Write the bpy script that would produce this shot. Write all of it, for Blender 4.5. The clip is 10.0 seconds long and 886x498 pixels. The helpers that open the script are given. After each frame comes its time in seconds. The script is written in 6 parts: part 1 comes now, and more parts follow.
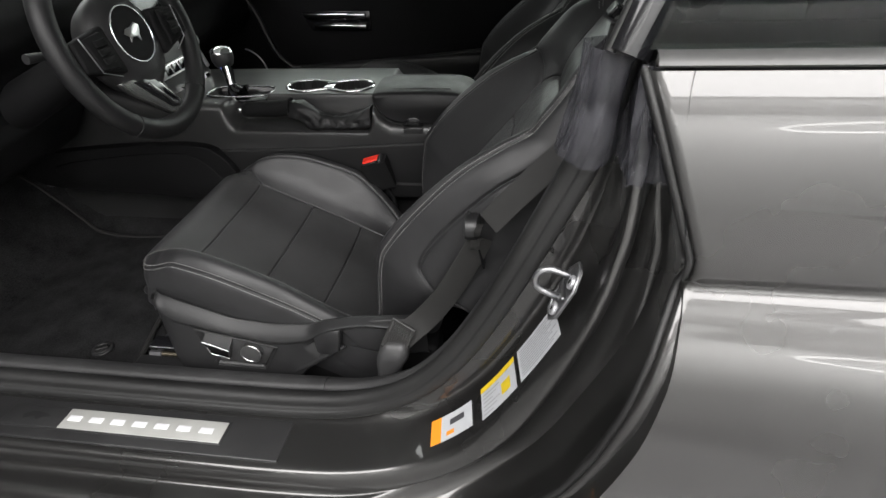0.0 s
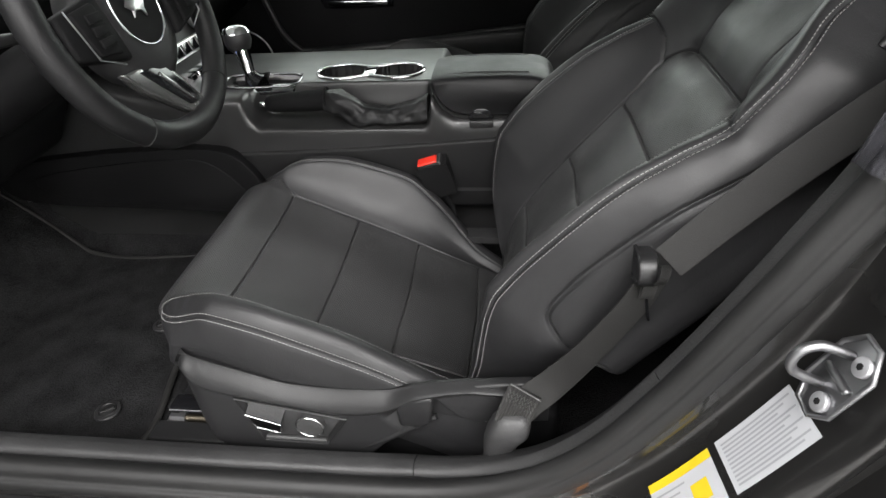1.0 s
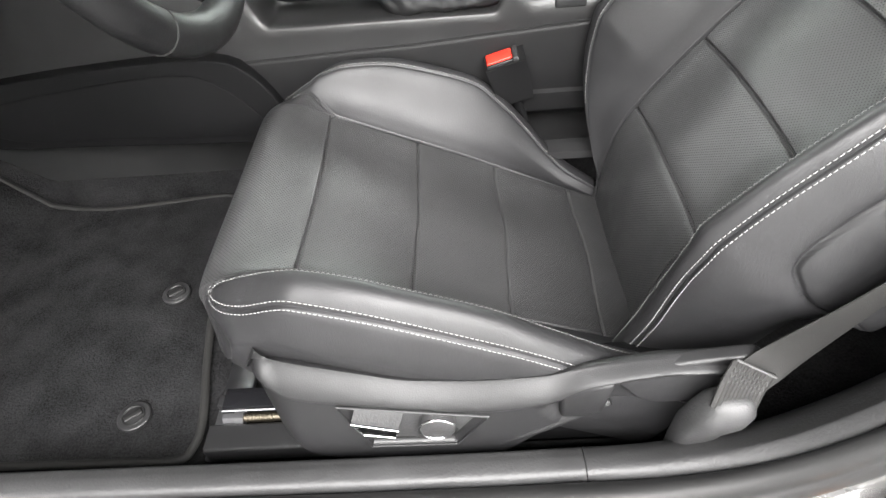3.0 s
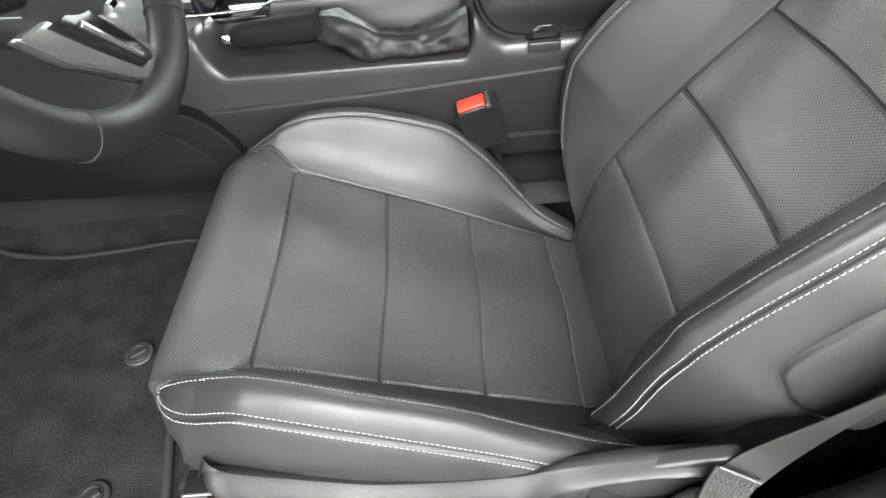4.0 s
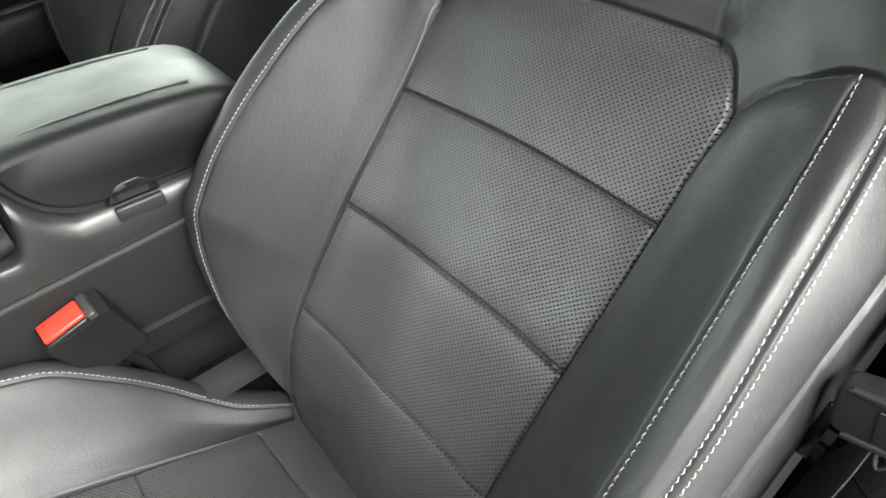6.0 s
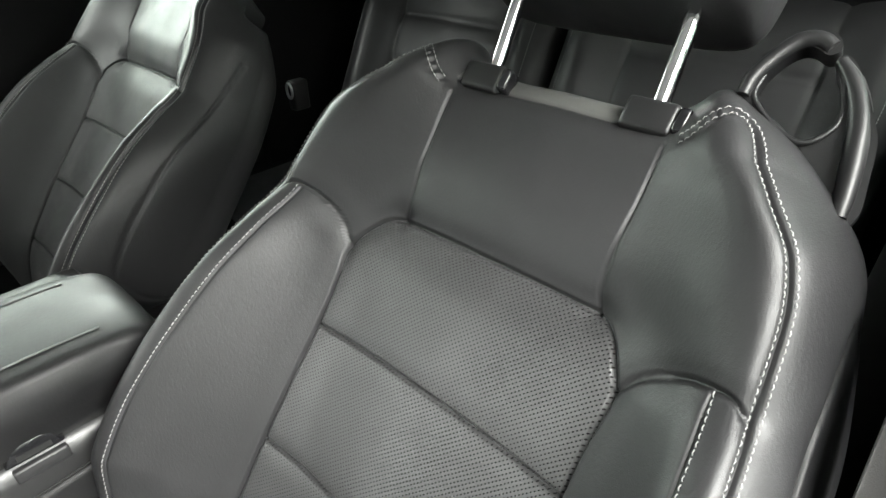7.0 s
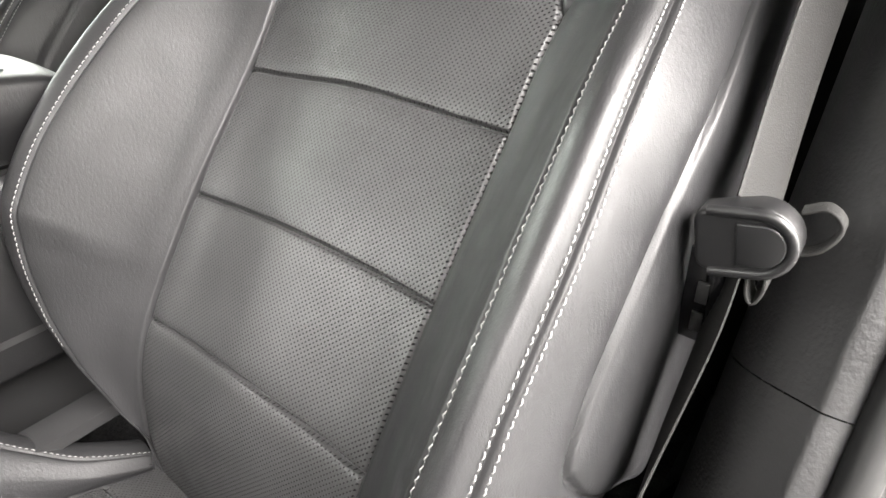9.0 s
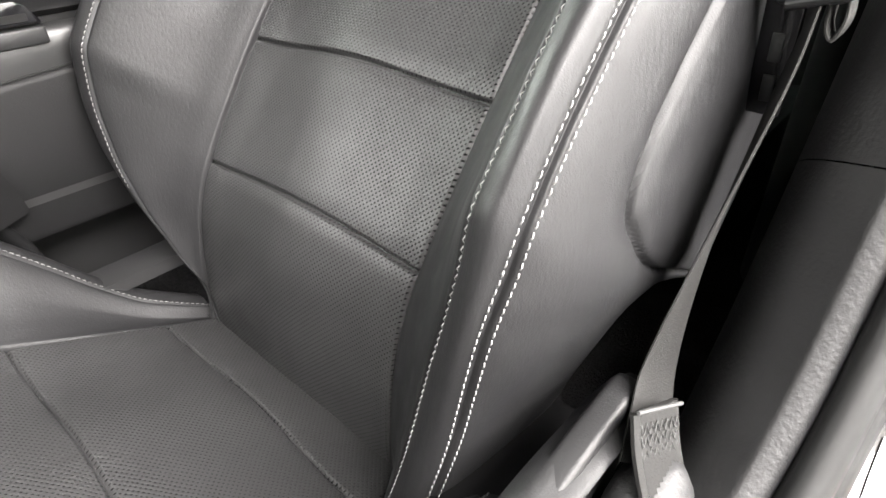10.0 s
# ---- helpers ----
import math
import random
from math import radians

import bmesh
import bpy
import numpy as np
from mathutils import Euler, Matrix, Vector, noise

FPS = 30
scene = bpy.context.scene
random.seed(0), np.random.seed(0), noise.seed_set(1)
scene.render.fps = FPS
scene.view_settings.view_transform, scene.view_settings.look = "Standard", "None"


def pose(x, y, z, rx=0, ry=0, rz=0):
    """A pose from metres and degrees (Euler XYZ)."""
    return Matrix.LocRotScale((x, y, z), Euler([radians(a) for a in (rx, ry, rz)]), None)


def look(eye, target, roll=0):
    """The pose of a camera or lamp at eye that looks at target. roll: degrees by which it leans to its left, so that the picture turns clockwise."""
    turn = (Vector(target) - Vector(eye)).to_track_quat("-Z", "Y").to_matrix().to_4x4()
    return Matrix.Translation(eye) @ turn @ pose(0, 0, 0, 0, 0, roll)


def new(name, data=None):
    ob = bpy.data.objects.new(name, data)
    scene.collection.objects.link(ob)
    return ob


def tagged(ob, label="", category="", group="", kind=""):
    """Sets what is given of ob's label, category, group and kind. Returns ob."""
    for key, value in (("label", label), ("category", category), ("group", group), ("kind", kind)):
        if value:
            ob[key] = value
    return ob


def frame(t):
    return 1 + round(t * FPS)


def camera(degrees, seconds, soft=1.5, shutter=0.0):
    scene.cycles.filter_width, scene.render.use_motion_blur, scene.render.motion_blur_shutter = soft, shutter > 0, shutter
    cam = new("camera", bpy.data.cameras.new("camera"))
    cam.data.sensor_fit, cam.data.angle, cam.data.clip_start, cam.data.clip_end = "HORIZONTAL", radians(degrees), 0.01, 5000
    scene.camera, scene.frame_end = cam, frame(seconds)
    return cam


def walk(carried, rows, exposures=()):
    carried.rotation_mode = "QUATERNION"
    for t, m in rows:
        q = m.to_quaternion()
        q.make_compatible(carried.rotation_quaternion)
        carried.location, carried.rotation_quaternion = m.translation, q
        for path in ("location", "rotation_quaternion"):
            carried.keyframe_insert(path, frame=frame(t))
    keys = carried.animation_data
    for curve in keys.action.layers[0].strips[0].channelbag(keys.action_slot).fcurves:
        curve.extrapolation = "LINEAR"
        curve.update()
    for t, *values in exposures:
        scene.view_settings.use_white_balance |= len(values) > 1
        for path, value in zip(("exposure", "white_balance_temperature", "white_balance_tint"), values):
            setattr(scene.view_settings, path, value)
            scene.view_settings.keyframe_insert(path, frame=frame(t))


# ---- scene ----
cam = camera(75.6, 10.0, 1.5, 0.05)
PATH = [
    (0, (0.506, -0.978, 1.14), (0.213, 0.663, 0.036), -3.3),
    (0.5, (0.377, -0.868, 1.1), (0.104, 0.773, -0.01), -3.8),
    (1, (0.297, -0.763, 1.073), (0.052, 0.853, -0.078), -4.2),
    (1.5, (0.191, -0.674, 1.039), (0.008, 0.882, -0.204), -4.5),
    (2, (0.117, -0.624, 0.989), (-0.013, 0.863, -0.341), -5.4),
    (2.2, (0.096, -0.617, 0.979), (-0.013, 0.846, -0.381), -5.4),
    (3.3, (0.065, -0.554, 0.991), (-0.015, 0.85, -0.432), -5.8),
    (3.5, (0.074, -0.536, 1.002), (-0.004, 0.862, -0.427), -6.0),
    (4, (0.096, -0.484, 1.022), (0.043, 0.901, -0.419), -6.0),
    (4.5, (0.123, -0.39, 0.992), (0.195, 0.98, -0.463), -5.8),
    (5, (0.145, -0.34, 0.962), (0.503, 0.968, -0.507), -4.8),
    (5.2, (0.159, -0.322, 0.941), (0.651, 0.94, -0.531), -4.4),
    (6.3, (0.182, -0.259, 0.992), (1.237, 0.896, -0.254), -1.4),
    (6.5, (0.207, -0.26, 1.015), (1.298, 0.929, -0.168), -1.7),
    (7, (0.242, -0.243, 1.074), (1.465, 0.918, 0.0), -0.9),
    (7.5, (0.261, -0.246, 1.087), (1.57, 0.88, 0.078), -0.5),
    (8, (0.261, -0.283, 1.037), (1.598, 0.811, 0.029), -0.8),
    (8.5, (0.225, -0.306, 0.939), (1.568, 0.771, -0.078), -0.9),
    (9, (0.166, -0.321, 0.853), (1.492, 0.738, -0.205), -0.7),
    (9.5, (0.137, -0.337, 0.792), (1.428, 0.736, -0.295), -0.8),
    (10, (0.108, -0.351, 0.759), (1.314, 0.777, -0.369), -1.7),
]

# exposure (stops), white balance (kelvin) and tint along the way
EXPOSURES = [(0.0, -0.96, 6550, 10.5), (0.5, -0.76, 6550, 10.5), (1.0, -0.48, 6550, 10.5), (1.5, -0.06, 6550, 11), (2.0, 0.36, 6550, 11), (3.5, 1.06, 6550, 10), (4.0, 1.1, 6600, 9), (5.0, 1.08, 6600, 6), (6.5, 1.08, 6550, 3), (7.0, 1.24, 6600, 5), (8.0, 1.46, 6600, 10), (9.0, 1.6, 6800, 12), (10.0, 1.32, 6750, 12)]
walk(cam, [(t, look(eye, target, roll)) for t, eye, target, roll in PATH], EXPOSURES)

# ---- world, lamps ----
world = bpy.data.worlds.new("showroom_air")
scene.world = world
world.use_nodes = True
world.node_tree.nodes["Background"].inputs[0].default_value = (0.9, 0.95, 1.0, 1)
world.node_tree.nodes["Background"].inputs[1].default_value = 0.05


def area_lamp(name, eye, target, sx, sy, watts, colour=(1, 1, 1)):
    data = bpy.data.lights.new(name, "AREA")
    data.shape, data.size, data.size_y, data.energy, data.color = "RECTANGLE", sx, sy, watts, colour
    ob = new(name, data)
    ob.matrix_world = look(eye, target)
    return ob


# unseen fill lamps, added: over bonnet and open door side, along both long walls
area_lamp("ceiling_fill", (-4.4, 3.0, 3.60), (-4.2, 2.8, 0), 4.0, 4.0, 430, (0.97, 1, 0.985))
area_lamp("ceiling_fill", (1.1, -3.1, 3.60), (1.1, -3.0, 0), 6.8, 2.4, 1020, (1, 0.985, 0.98))
area_lamp("wall_fill", (3.4, -4.5, 3.55), (3.4, -6.0, 1.5), 5.0, 0.5, 1250, (1, 0.985, 0.98))
area_lamp("wall_fill", (1.0, 4.5, 3.55), (1.0, 6.0, 1.5), 8.0, 0.5, 1800, (0.90, 1, 0.95))
area_lamp("ceiling_fill", (4.0, 0.6, 3.60), (4.0, 0.6, 0), 2.0, 4.0, 90, (0.97, 1, 0.985))
area_lamp("ceiling_fill", (3.4, 4.4, 3.60), (3.0, 3.8, 0), 3.4, 2.2, 620, (0.95, 1, 0.97))


# ---- materials ----
def mat(name, base, rough=0.5, metal=0.0, coat=0.0, spec=0.5, emit=None):
    m = bpy.data.materials.new(name)
    m.use_nodes = True
    b = m.node_tree.nodes["Principled BSDF"]
    b.inputs["Base Color"].default_value = (*base, 1)
    b.inputs["Roughness"].default_value = rough
    b.inputs["Metallic"].default_value = metal
    b.inputs["Coat Weight"].default_value = coat
    b.inputs["Specular IOR Level"].default_value = spec
    if emit:
        b.inputs["Emission Color"].default_value = (*emit[:3], 1)
        b.inputs["Emission Strength"].default_value = emit[3]
    return m


def nodes_of(m):
    nt = m.node_tree
    return nt, nt.nodes, nt.links, nt.nodes["Principled BSDF"]


def coords(m, kind="Object", scale=1.0):
    nt, nd, ln, b = nodes_of(m)
    tc = nd.new("ShaderNodeTexCoord")
    mp = nd.new("ShaderNodeMapping")
    mp.inputs["Scale"].default_value = (scale, scale, scale) if not isinstance(scale, tuple) else scale
    ln.new(tc.outputs[kind], mp.inputs["Vector"])
    return mp.outputs["Vector"]


def noise_tex(m, vec, scale, detail=3.0, rough=0.55):
    nt, nd, ln, b = nodes_of(m)
    n = nd.new("ShaderNodeTexNoise")
    n.inputs["Scale"].default_value, n.inputs["Detail"].default_value, n.inputs["Roughness"].default_value = scale, detail, rough
    ln.new(vec, n.inputs["Vector"])
    return n.outputs["Fac"]


def ramp(m, fac, lo, hi, a=0.35, b_=0.65):
    nt, nd, ln, b = nodes_of(m)
    r = nd.new("ShaderNodeValToRGB")
    r.color_ramp.elements[0].position, r.color_ramp.elements[1].position = a, b_
    r.color_ramp.elements[0].color, r.color_ramp.elements[1].color = (*lo, 1), (*hi, 1)
    ln.new(fac, r.inputs["Fac"])
    return r.outputs["Color"]


def bump(m, height, strength, dist, prev=None):
    nt, nd, ln, b = nodes_of(m)
    bp = nd.new("ShaderNodeBump")
    bp.inputs["Strength"].default_value, bp.inputs["Distance"].default_value = strength, dist
    ln.new(height, bp.inputs["Height"])
    if prev is not None:
        ln.new(prev, bp.inputs["Normal"])
    ln.new(bp.outputs["Normal"], b.inputs["Normal"])
    return bp.outputs["Normal"]


def math_node(m, op, a, b_=None, c=None):
    nt, nd, ln, b = nodes_of(m)
    n = nd.new("ShaderNodeMath")
    n.operation = op
    for i, v in enumerate((a, b_, c)):
        if v is None:
            continue
        if isinstance(v, (int, float)):
            n.inputs[i].default_value = v
        else:
            ln.new(v, n.inputs[i])
    return n.outputs[0]


def grainy(name, base, rough, grain=450.0, strength=0.25, dist=0.0004, spread=0.18, metal=0.0, coat=0.0, patch=9.0, spec=0.5):
    """A material with fine relief and patches of slightly different tone and gloss."""
    m = mat(name, base, rough, metal, coat, spec)
    nt, nd, ln, b = nodes_of(m)
    v = coords(m)
    big = noise_tex(m, v, patch, 4)
    lo = tuple(c * (1 - spread) for c in base)
    hi = tuple(min(1, c * (1 + spread)) for c in base)
    ln.new(ramp(m, big, lo, hi), b.inputs["Base Color"])
    r = ramp(m, big, (rough * 0.92,) * 3, (min(1, rough * 1.08),) * 3)
    ln.new(r, b.inputs["Roughness"])
    bump(m, noise_tex(m, v, grain, 2), strength, dist)
    return m


def leather_like(name, base, rough, holes=False, spec=0.38):
    m = mat(name, base, rough, spec=spec)
    nt, nd, ln, b = nodes_of(m)
    v = coords(m)
    big = noise_tex(m, v, 7.0, 4)
    tone = ramp(m, big, tuple(c * 0.85 for c in base), tuple(c * 1.15 for c in base))
    vor = nd.new("ShaderNodeTexVoronoi")
    vor.feature = "DISTANCE_TO_EDGE"
    vor.inputs["Scale"].default_value = 620.0
    ln.new(v, vor.inputs["Vector"])
    pebble = math_node(m, "MINIMUM", vor.outputs["Distance"], 0.25)
    wrinkle = noise_tex(m, v, 60.0, 4)
    n0 = bump(m, wrinkle, 0.05, 0.002)
    crease = noise_tex(m, coords(m, "Object", (1.0, 1.0, 0.28)), 480.0, 3)
    n1 = bump(m, crease, 0.22, 0.0008, n0)
    n2 = bump(m, pebble, 0.22, 0.0006, n1)
    ln.new(ramp(m, noise_tex(m, v, 25.0, 3), (rough * 0.9,) * 3, (rough * 1.1,) * 3), b.inputs["Roughness"])
    if holes:
        tc = nd.new("ShaderNodeUVMap")
        sep = nd.new("ShaderNodeSeparateXYZ")
        ln.new(tc.outputs["UV"], sep.inputs[0])
        pitch = 0.0022
        k = 2 * math.pi / pitch
        s1 = math_node(m, "COSINE", math_node(m, "MULTIPLY", math_node(m, "ADD", sep.outputs[0], sep.outputs[1]), k * 0.5))
        s2 = math_node(m, "COSINE", math_node(m, "MULTIPLY", math_node(m, "SUBTRACT", sep.outputs[0], sep.outputs[1]), k * 0.5))
        p = math_node(m, "MULTIPLY", s1, math_node(m, "MULTIPLY_ADD", s2, 0.45, 0.55))
        hole = nd.new("ShaderNodeMapRange")
        hole.inputs["From Min"].default_value, hole.inputs["From Max"].default_value = 0.28, 0.82
        ln.new(p, hole.inputs["Value"])
        mix = nd.new("ShaderNodeMixRGB")
        mix.inputs["Color2"].default_value = (0.002, 0.002, 0.002, 1)
        ln.new(hole.outputs[0], mix.inputs["Fac"])
        ln.new(tone, mix.inputs["Color1"])
        ln.new(mix.outputs[0], b.inputs["Base Color"])
        inv = math_node(m, "SUBTRACT", 1.0, hole.outputs[0])
        ln.new(math_node(m, "MULTIPLY_ADD", hole.outputs[0], -0.38, 0.46), b.inputs["Specular IOR Level"])
        bump(m, inv, 0.8, 0.0009, n2)
    else:
        ln.new(tone, b.inputs["Base Color"])
    return m


LEATHER = leather_like("black_leather", (0.018, 0.018, 0.0188), 0.45)
LEATHER_HOLES = leather_like("perforated_black_leather", (0.036, 0.036, 0.0365), 0.41, holes=True)
# darkened copy of the leather: shade on rim, lid and gaiter in its colour
SHADED_LEATHER = leather_like("shaded_black_leather", (0.007, 0.007, 0.0074), 0.48, spec=0.26)
PLASTIC = grainy("grained_black_plastic", (0.013, 0.013, 0.0135), 0.46, 800, 0.4, 0.0004, spec=0.4)
CONSOLE = grainy("satin_charcoal_plastic", (0.016, 0.016, 0.0162), 0.36, 900, 0.25, 0.0003, spec=0.6)
# darkened copy of the grained plastic, for the console's shaded side and the buckle
PLASTIC_DARKENED = grainy("darkened_black_plastic", (0.007, 0.007, 0.0073), 0.58, 800, 0.4, 0.0004, spec=0.25)
# base set far down to hold the shade under the dashboard
PLASTIC_SOFT = grainy("soft_black_trim", (0.0036, 0.0036, 0.0039), 0.72, 700, 0.3, 0.0005, spec=0.14)
GREY_PLASTIC = grainy("charcoal_plastic", (0.020, 0.020, 0.0205), 0.40, 900, 0.3, 0.0004)
GLOSS_BLACK = mat("gloss_black", (0.008, 0.008, 0.009), 0.12)
TRIM_BLACK = grainy("grained_black_trim", (0.029, 0.029, 0.0295), 0.48, 330, 0.5, 0.0009, spec=0.5)
SATIN_BLACK = grainy("satin_black_plastic", (0.009, 0.009, 0.0095), 0.42, 1200, 0.12, 0.0002)
SMOKED = mat("smoked_chrome", (0.22, 0.22, 0.225), 0.24, 1.0)
CHROME = mat("chrome", (0.85, 0.85, 0.86), 0.08, 1.0)
SATIN = mat("satin_aluminium", (0.6, 0.6, 0.6), 0.3, 1.0)
SILVER = grainy("silver_painted_plastic", (0.33, 0.33, 0.327), 0.22, 1500, 0.05, 0.0001, 0.06, metal=0.9)
STEEL = grainy("zinc_steel", (0.32, 0.32, 0.33), 0.42, 300, 0.2, 0.0005, 0.3, metal=1.0)
THREAD = mat("pale_grey_thread", (0.25, 0.248, 0.243), 0.85)
FIBRE = mat("dark_grey_thread", (0.07, 0.07, 0.07), 0.7)
CARPET = mat("black_carpet", (0.02, 0.02, 0.02), 0.95, spec=0.12)
_, _, _links, _b = nodes_of(CARPET)
_pile = noise_tex(CARPET, coords(CARPET), 330.0, 4, 0.7)
_worn = noise_tex(CARPET, coords(CARPET), 16.0, 4)
_tuft = math_node(CARPET, "MULTIPLY_ADD", _worn, 0.45, math_node(CARPET, "MULTIPLY", _pile, 0.75))
_links.new(ramp(CARPET, _tuft, (0.003, 0.003, 0.0032), (0.029, 0.029, 0.030), 0.45, 0.75), _b.inputs["Base Color"])
bump(CARPET, _pile, 1.0, 0.006)
WEBBING = grainy("black_webbing", (0.015, 0.0148, 0.0142), 0.66, 900, 0.5, 0.0006, 0.15, spec=0.35)
RUBBER = grainy("black_rubber", (0.008, 0.008, 0.008), 0.55, 500, 0.15, 0.0004)
RED = grainy("red_plastic", (0.75, 0.035, 0.02), 0.4, 300, 0.05, 0.0002, 0.08)
PAINT = grainy("grey_metallic_paint", (0.058, 0.057, 0.056), 0.28, 2500, 0.05, 0.0001, 0.04, metal=0.8, coat=1.0, patch=3)
PAINT.node_tree.nodes["Principled BSDF"].inputs["Coat Roughness"].default_value = 0.03
HOLE = mat("dark_opening", (0.004, 0.004, 0.004), 0.9)


# ---- mesh helpers ----
def link_mesh(name, verts, faces, material, parent=None, label="", smooth=False, normals=None, uvs=None):
    me = bpy.data.meshes.new(name)
    me.from_pydata([tuple(map(float, v)) for v in verts], [], [tuple(map(int, f)) for f in faces])
    if uvs is not None:
        layer = me.uv_layers.new(name="UVMap")
        loops = np.empty(len(me.loops), dtype=np.int32)
        me.loops.foreach_get("vertex_index", loops)
        layer.data.foreach_set("uv", np.asarray(uvs, dtype=np.float32)[loops].ravel())
    me.materials.append(material)
    me.update()
    if smooth:
        me.polygons.foreach_set("use_smooth", [True] * len(me.polygons))
        if normals is not None:
            me.normals_split_custom_set_from_vertices([tuple(map(float, n)) for n in normals])
    ob = new(name, me)
    if parent is not None:
        ob.parent = parent
    if label:
        tagged(ob, label)
    return ob


def part(name, bm, material, parent=None, label="", smooth=True, bevel=0.0, segs=2):
    """Links a bmesh as one mesh object under a thing or under a part."""
    if bevel:
        bmesh.ops.bevel(bm, geom=[e for e in bm.edges if len(e.link_faces) == 2 and e.calc_face_angle(0) > 0.5],
                        offset=bevel, segments=segs, profile=0.5, affect="EDGES", clamp_overlap=True)
    bmesh.ops.recalc_face_normals(bm, faces=bm.faces)
    me = bpy.data.meshes.new(name)
    bm.to_mesh(me)
    bm.free()
    me.materials.append(material)
    if smooth:
        me.polygons.foreach_set("use_smooth", [True] * len(me.polygons))
        me.set_sharp_from_angle(angle=radians(50))
    ob = new(name, me)
    if parent is not None:
        ob.parent = parent
    if label:
        tagged(ob, label)
    return ob


def thing(name, label, category, group="", kind=""):
    ob = new(name)
    ob.empty_display_size = 0.05
    return tagged(ob, label, category, group, kind)


def box(bm, lo, hi, m=None):
    lo, hi = Vector(lo), Vector(hi)
    c = (lo + hi) / 2
    r = bmesh.ops.create_cube(bm, size=1.0, matrix=Matrix.Translation(c) @ Matrix.Diagonal((*(hi - lo), 1)))
    if m is not None:
        bmesh.ops.transform(bm, matrix=m, verts=r["verts"])
    return r["verts"]


def box_bm(lo, hi, m=None):
    bm = bmesh.new()
    box(bm, lo, hi, m)
    return bm


def prism(outline, depth, m=None):
    """A flat outline (x, y) given depth along z, at the pose m."""
    bm = bmesh.new()
    a = [bm.verts.new((x, y, 0)) for x, y in outline]
    b = [bm.verts.new((x, y, depth)) for x, y in outline]
    bm.faces.new(a[::-1])
    bm.faces.new(b)
    n = len(a)
    for i in range(n):
        bm.faces.new((a[i], a[(i + 1) % n], b[(i + 1) % n], b[i]))
    if m is not None:
        bmesh.ops.transform(bm, matrix=m, verts=bm.verts)
    return bm


def smooth_line(pts, n=8, closed=False):
    """A Catmull-Rom line through the points."""
    p = [np.array(q, float) for q in pts]
    out = []
    count = len(p) if closed else len(p) - 1
    for i in range(count):
        if closed:
            a, b, c, d = p[i - 1], p[i], p[(i + 1) % len(p)], p[(i + 2) % len(p)]
        else:
            b, c = p[i], p[i + 1]
            a = p[i - 1] if i else 2 * b - c
            d = p[i + 2] if i + 2 < len(p) else 2 * c - b
        for k in range(n):
            t = k / n
            out.append(0.5 * ((2 * b) + (c - a) * t + (2 * a - 5 * b + 4 * c - d) * t * t + (3 * b - a - 3 * c + d) * t ** 3))
    if not closed:
        out.append(p[-1])
    return out


def tube(pts, radius, sides=10, closed=False, flat=1.0, up=None):
    """A tube along points; radius may be a list; flat squeezes it across the direction up."""
    bm = bmesh.new()
    pts = [Vector(p) for p in pts]
    n = len(pts)
    rings = []
    ref = Vector(up) if up is not None else None
    prev = None
    for i, p in enumerate(pts):
        if closed:
            d = (pts[(i + 1) % n] - pts[i - 1]).normalized()
        else:
            d = (pts[min(i + 1, n - 1)] - pts[max(i - 1, 0)]).normalized()
        if ref is not None:
            a = (ref - d * ref.dot(d)).normalized()
        elif prev is None:
            a = d.orthogonal().normalized()
        else:
            a = (prev - d * prev.dot(d)).normalized()
        prev = a
        b = d.cross(a)
        r = radius[i] if isinstance(radius, (list, tuple)) else radius
        rings.append([bm.verts.new(p + a * (r * flat * math.cos(2 * math.pi * k / sides)) + b * (r * math.sin(2 * math.pi * k / sides))) for k in range(sides)])
    for i in range(n if closed else n - 1):
        x, y = rings[i], rings[(i + 1) % n]
        for k in range(sides):
            bm.faces.new((x[k], x[(k + 1) % sides], y[(k + 1) % sides], y[k]))
    if not closed:
        bm.faces.new(rings[0][::-1])
        bm.faces.new(rings[-1])
    return bm


def cyl(radius, depth, m, sides=32, r2=None):
    bm = bmesh.new()
    bmesh.ops.create_cone(bm, cap_ends=True, segments=sides, radius1=radius, radius2=radius if r2 is None else r2, depth=depth, matrix=m)
    return bm


def loft(sections, closed_ring=True, caps=True):
    """Quads between successive rings of equal length."""
    bm = bmesh.new()
    rings = [[bm.verts.new(tuple(map(float, p))) for p in s] for s in sections]
    n = len(rings[0])
    for x, y in zip(rings, rings[1:]):
        for k in range(n if closed_ring else n - 1):
            bm.faces.new((x[k], x[(k + 1) % n], y[(k + 1) % n], y[k]))
    if caps and closed_ring:
        bm.faces.new(rings[0][::-1])
        bm.faces.new(rings[-1])
    return bm


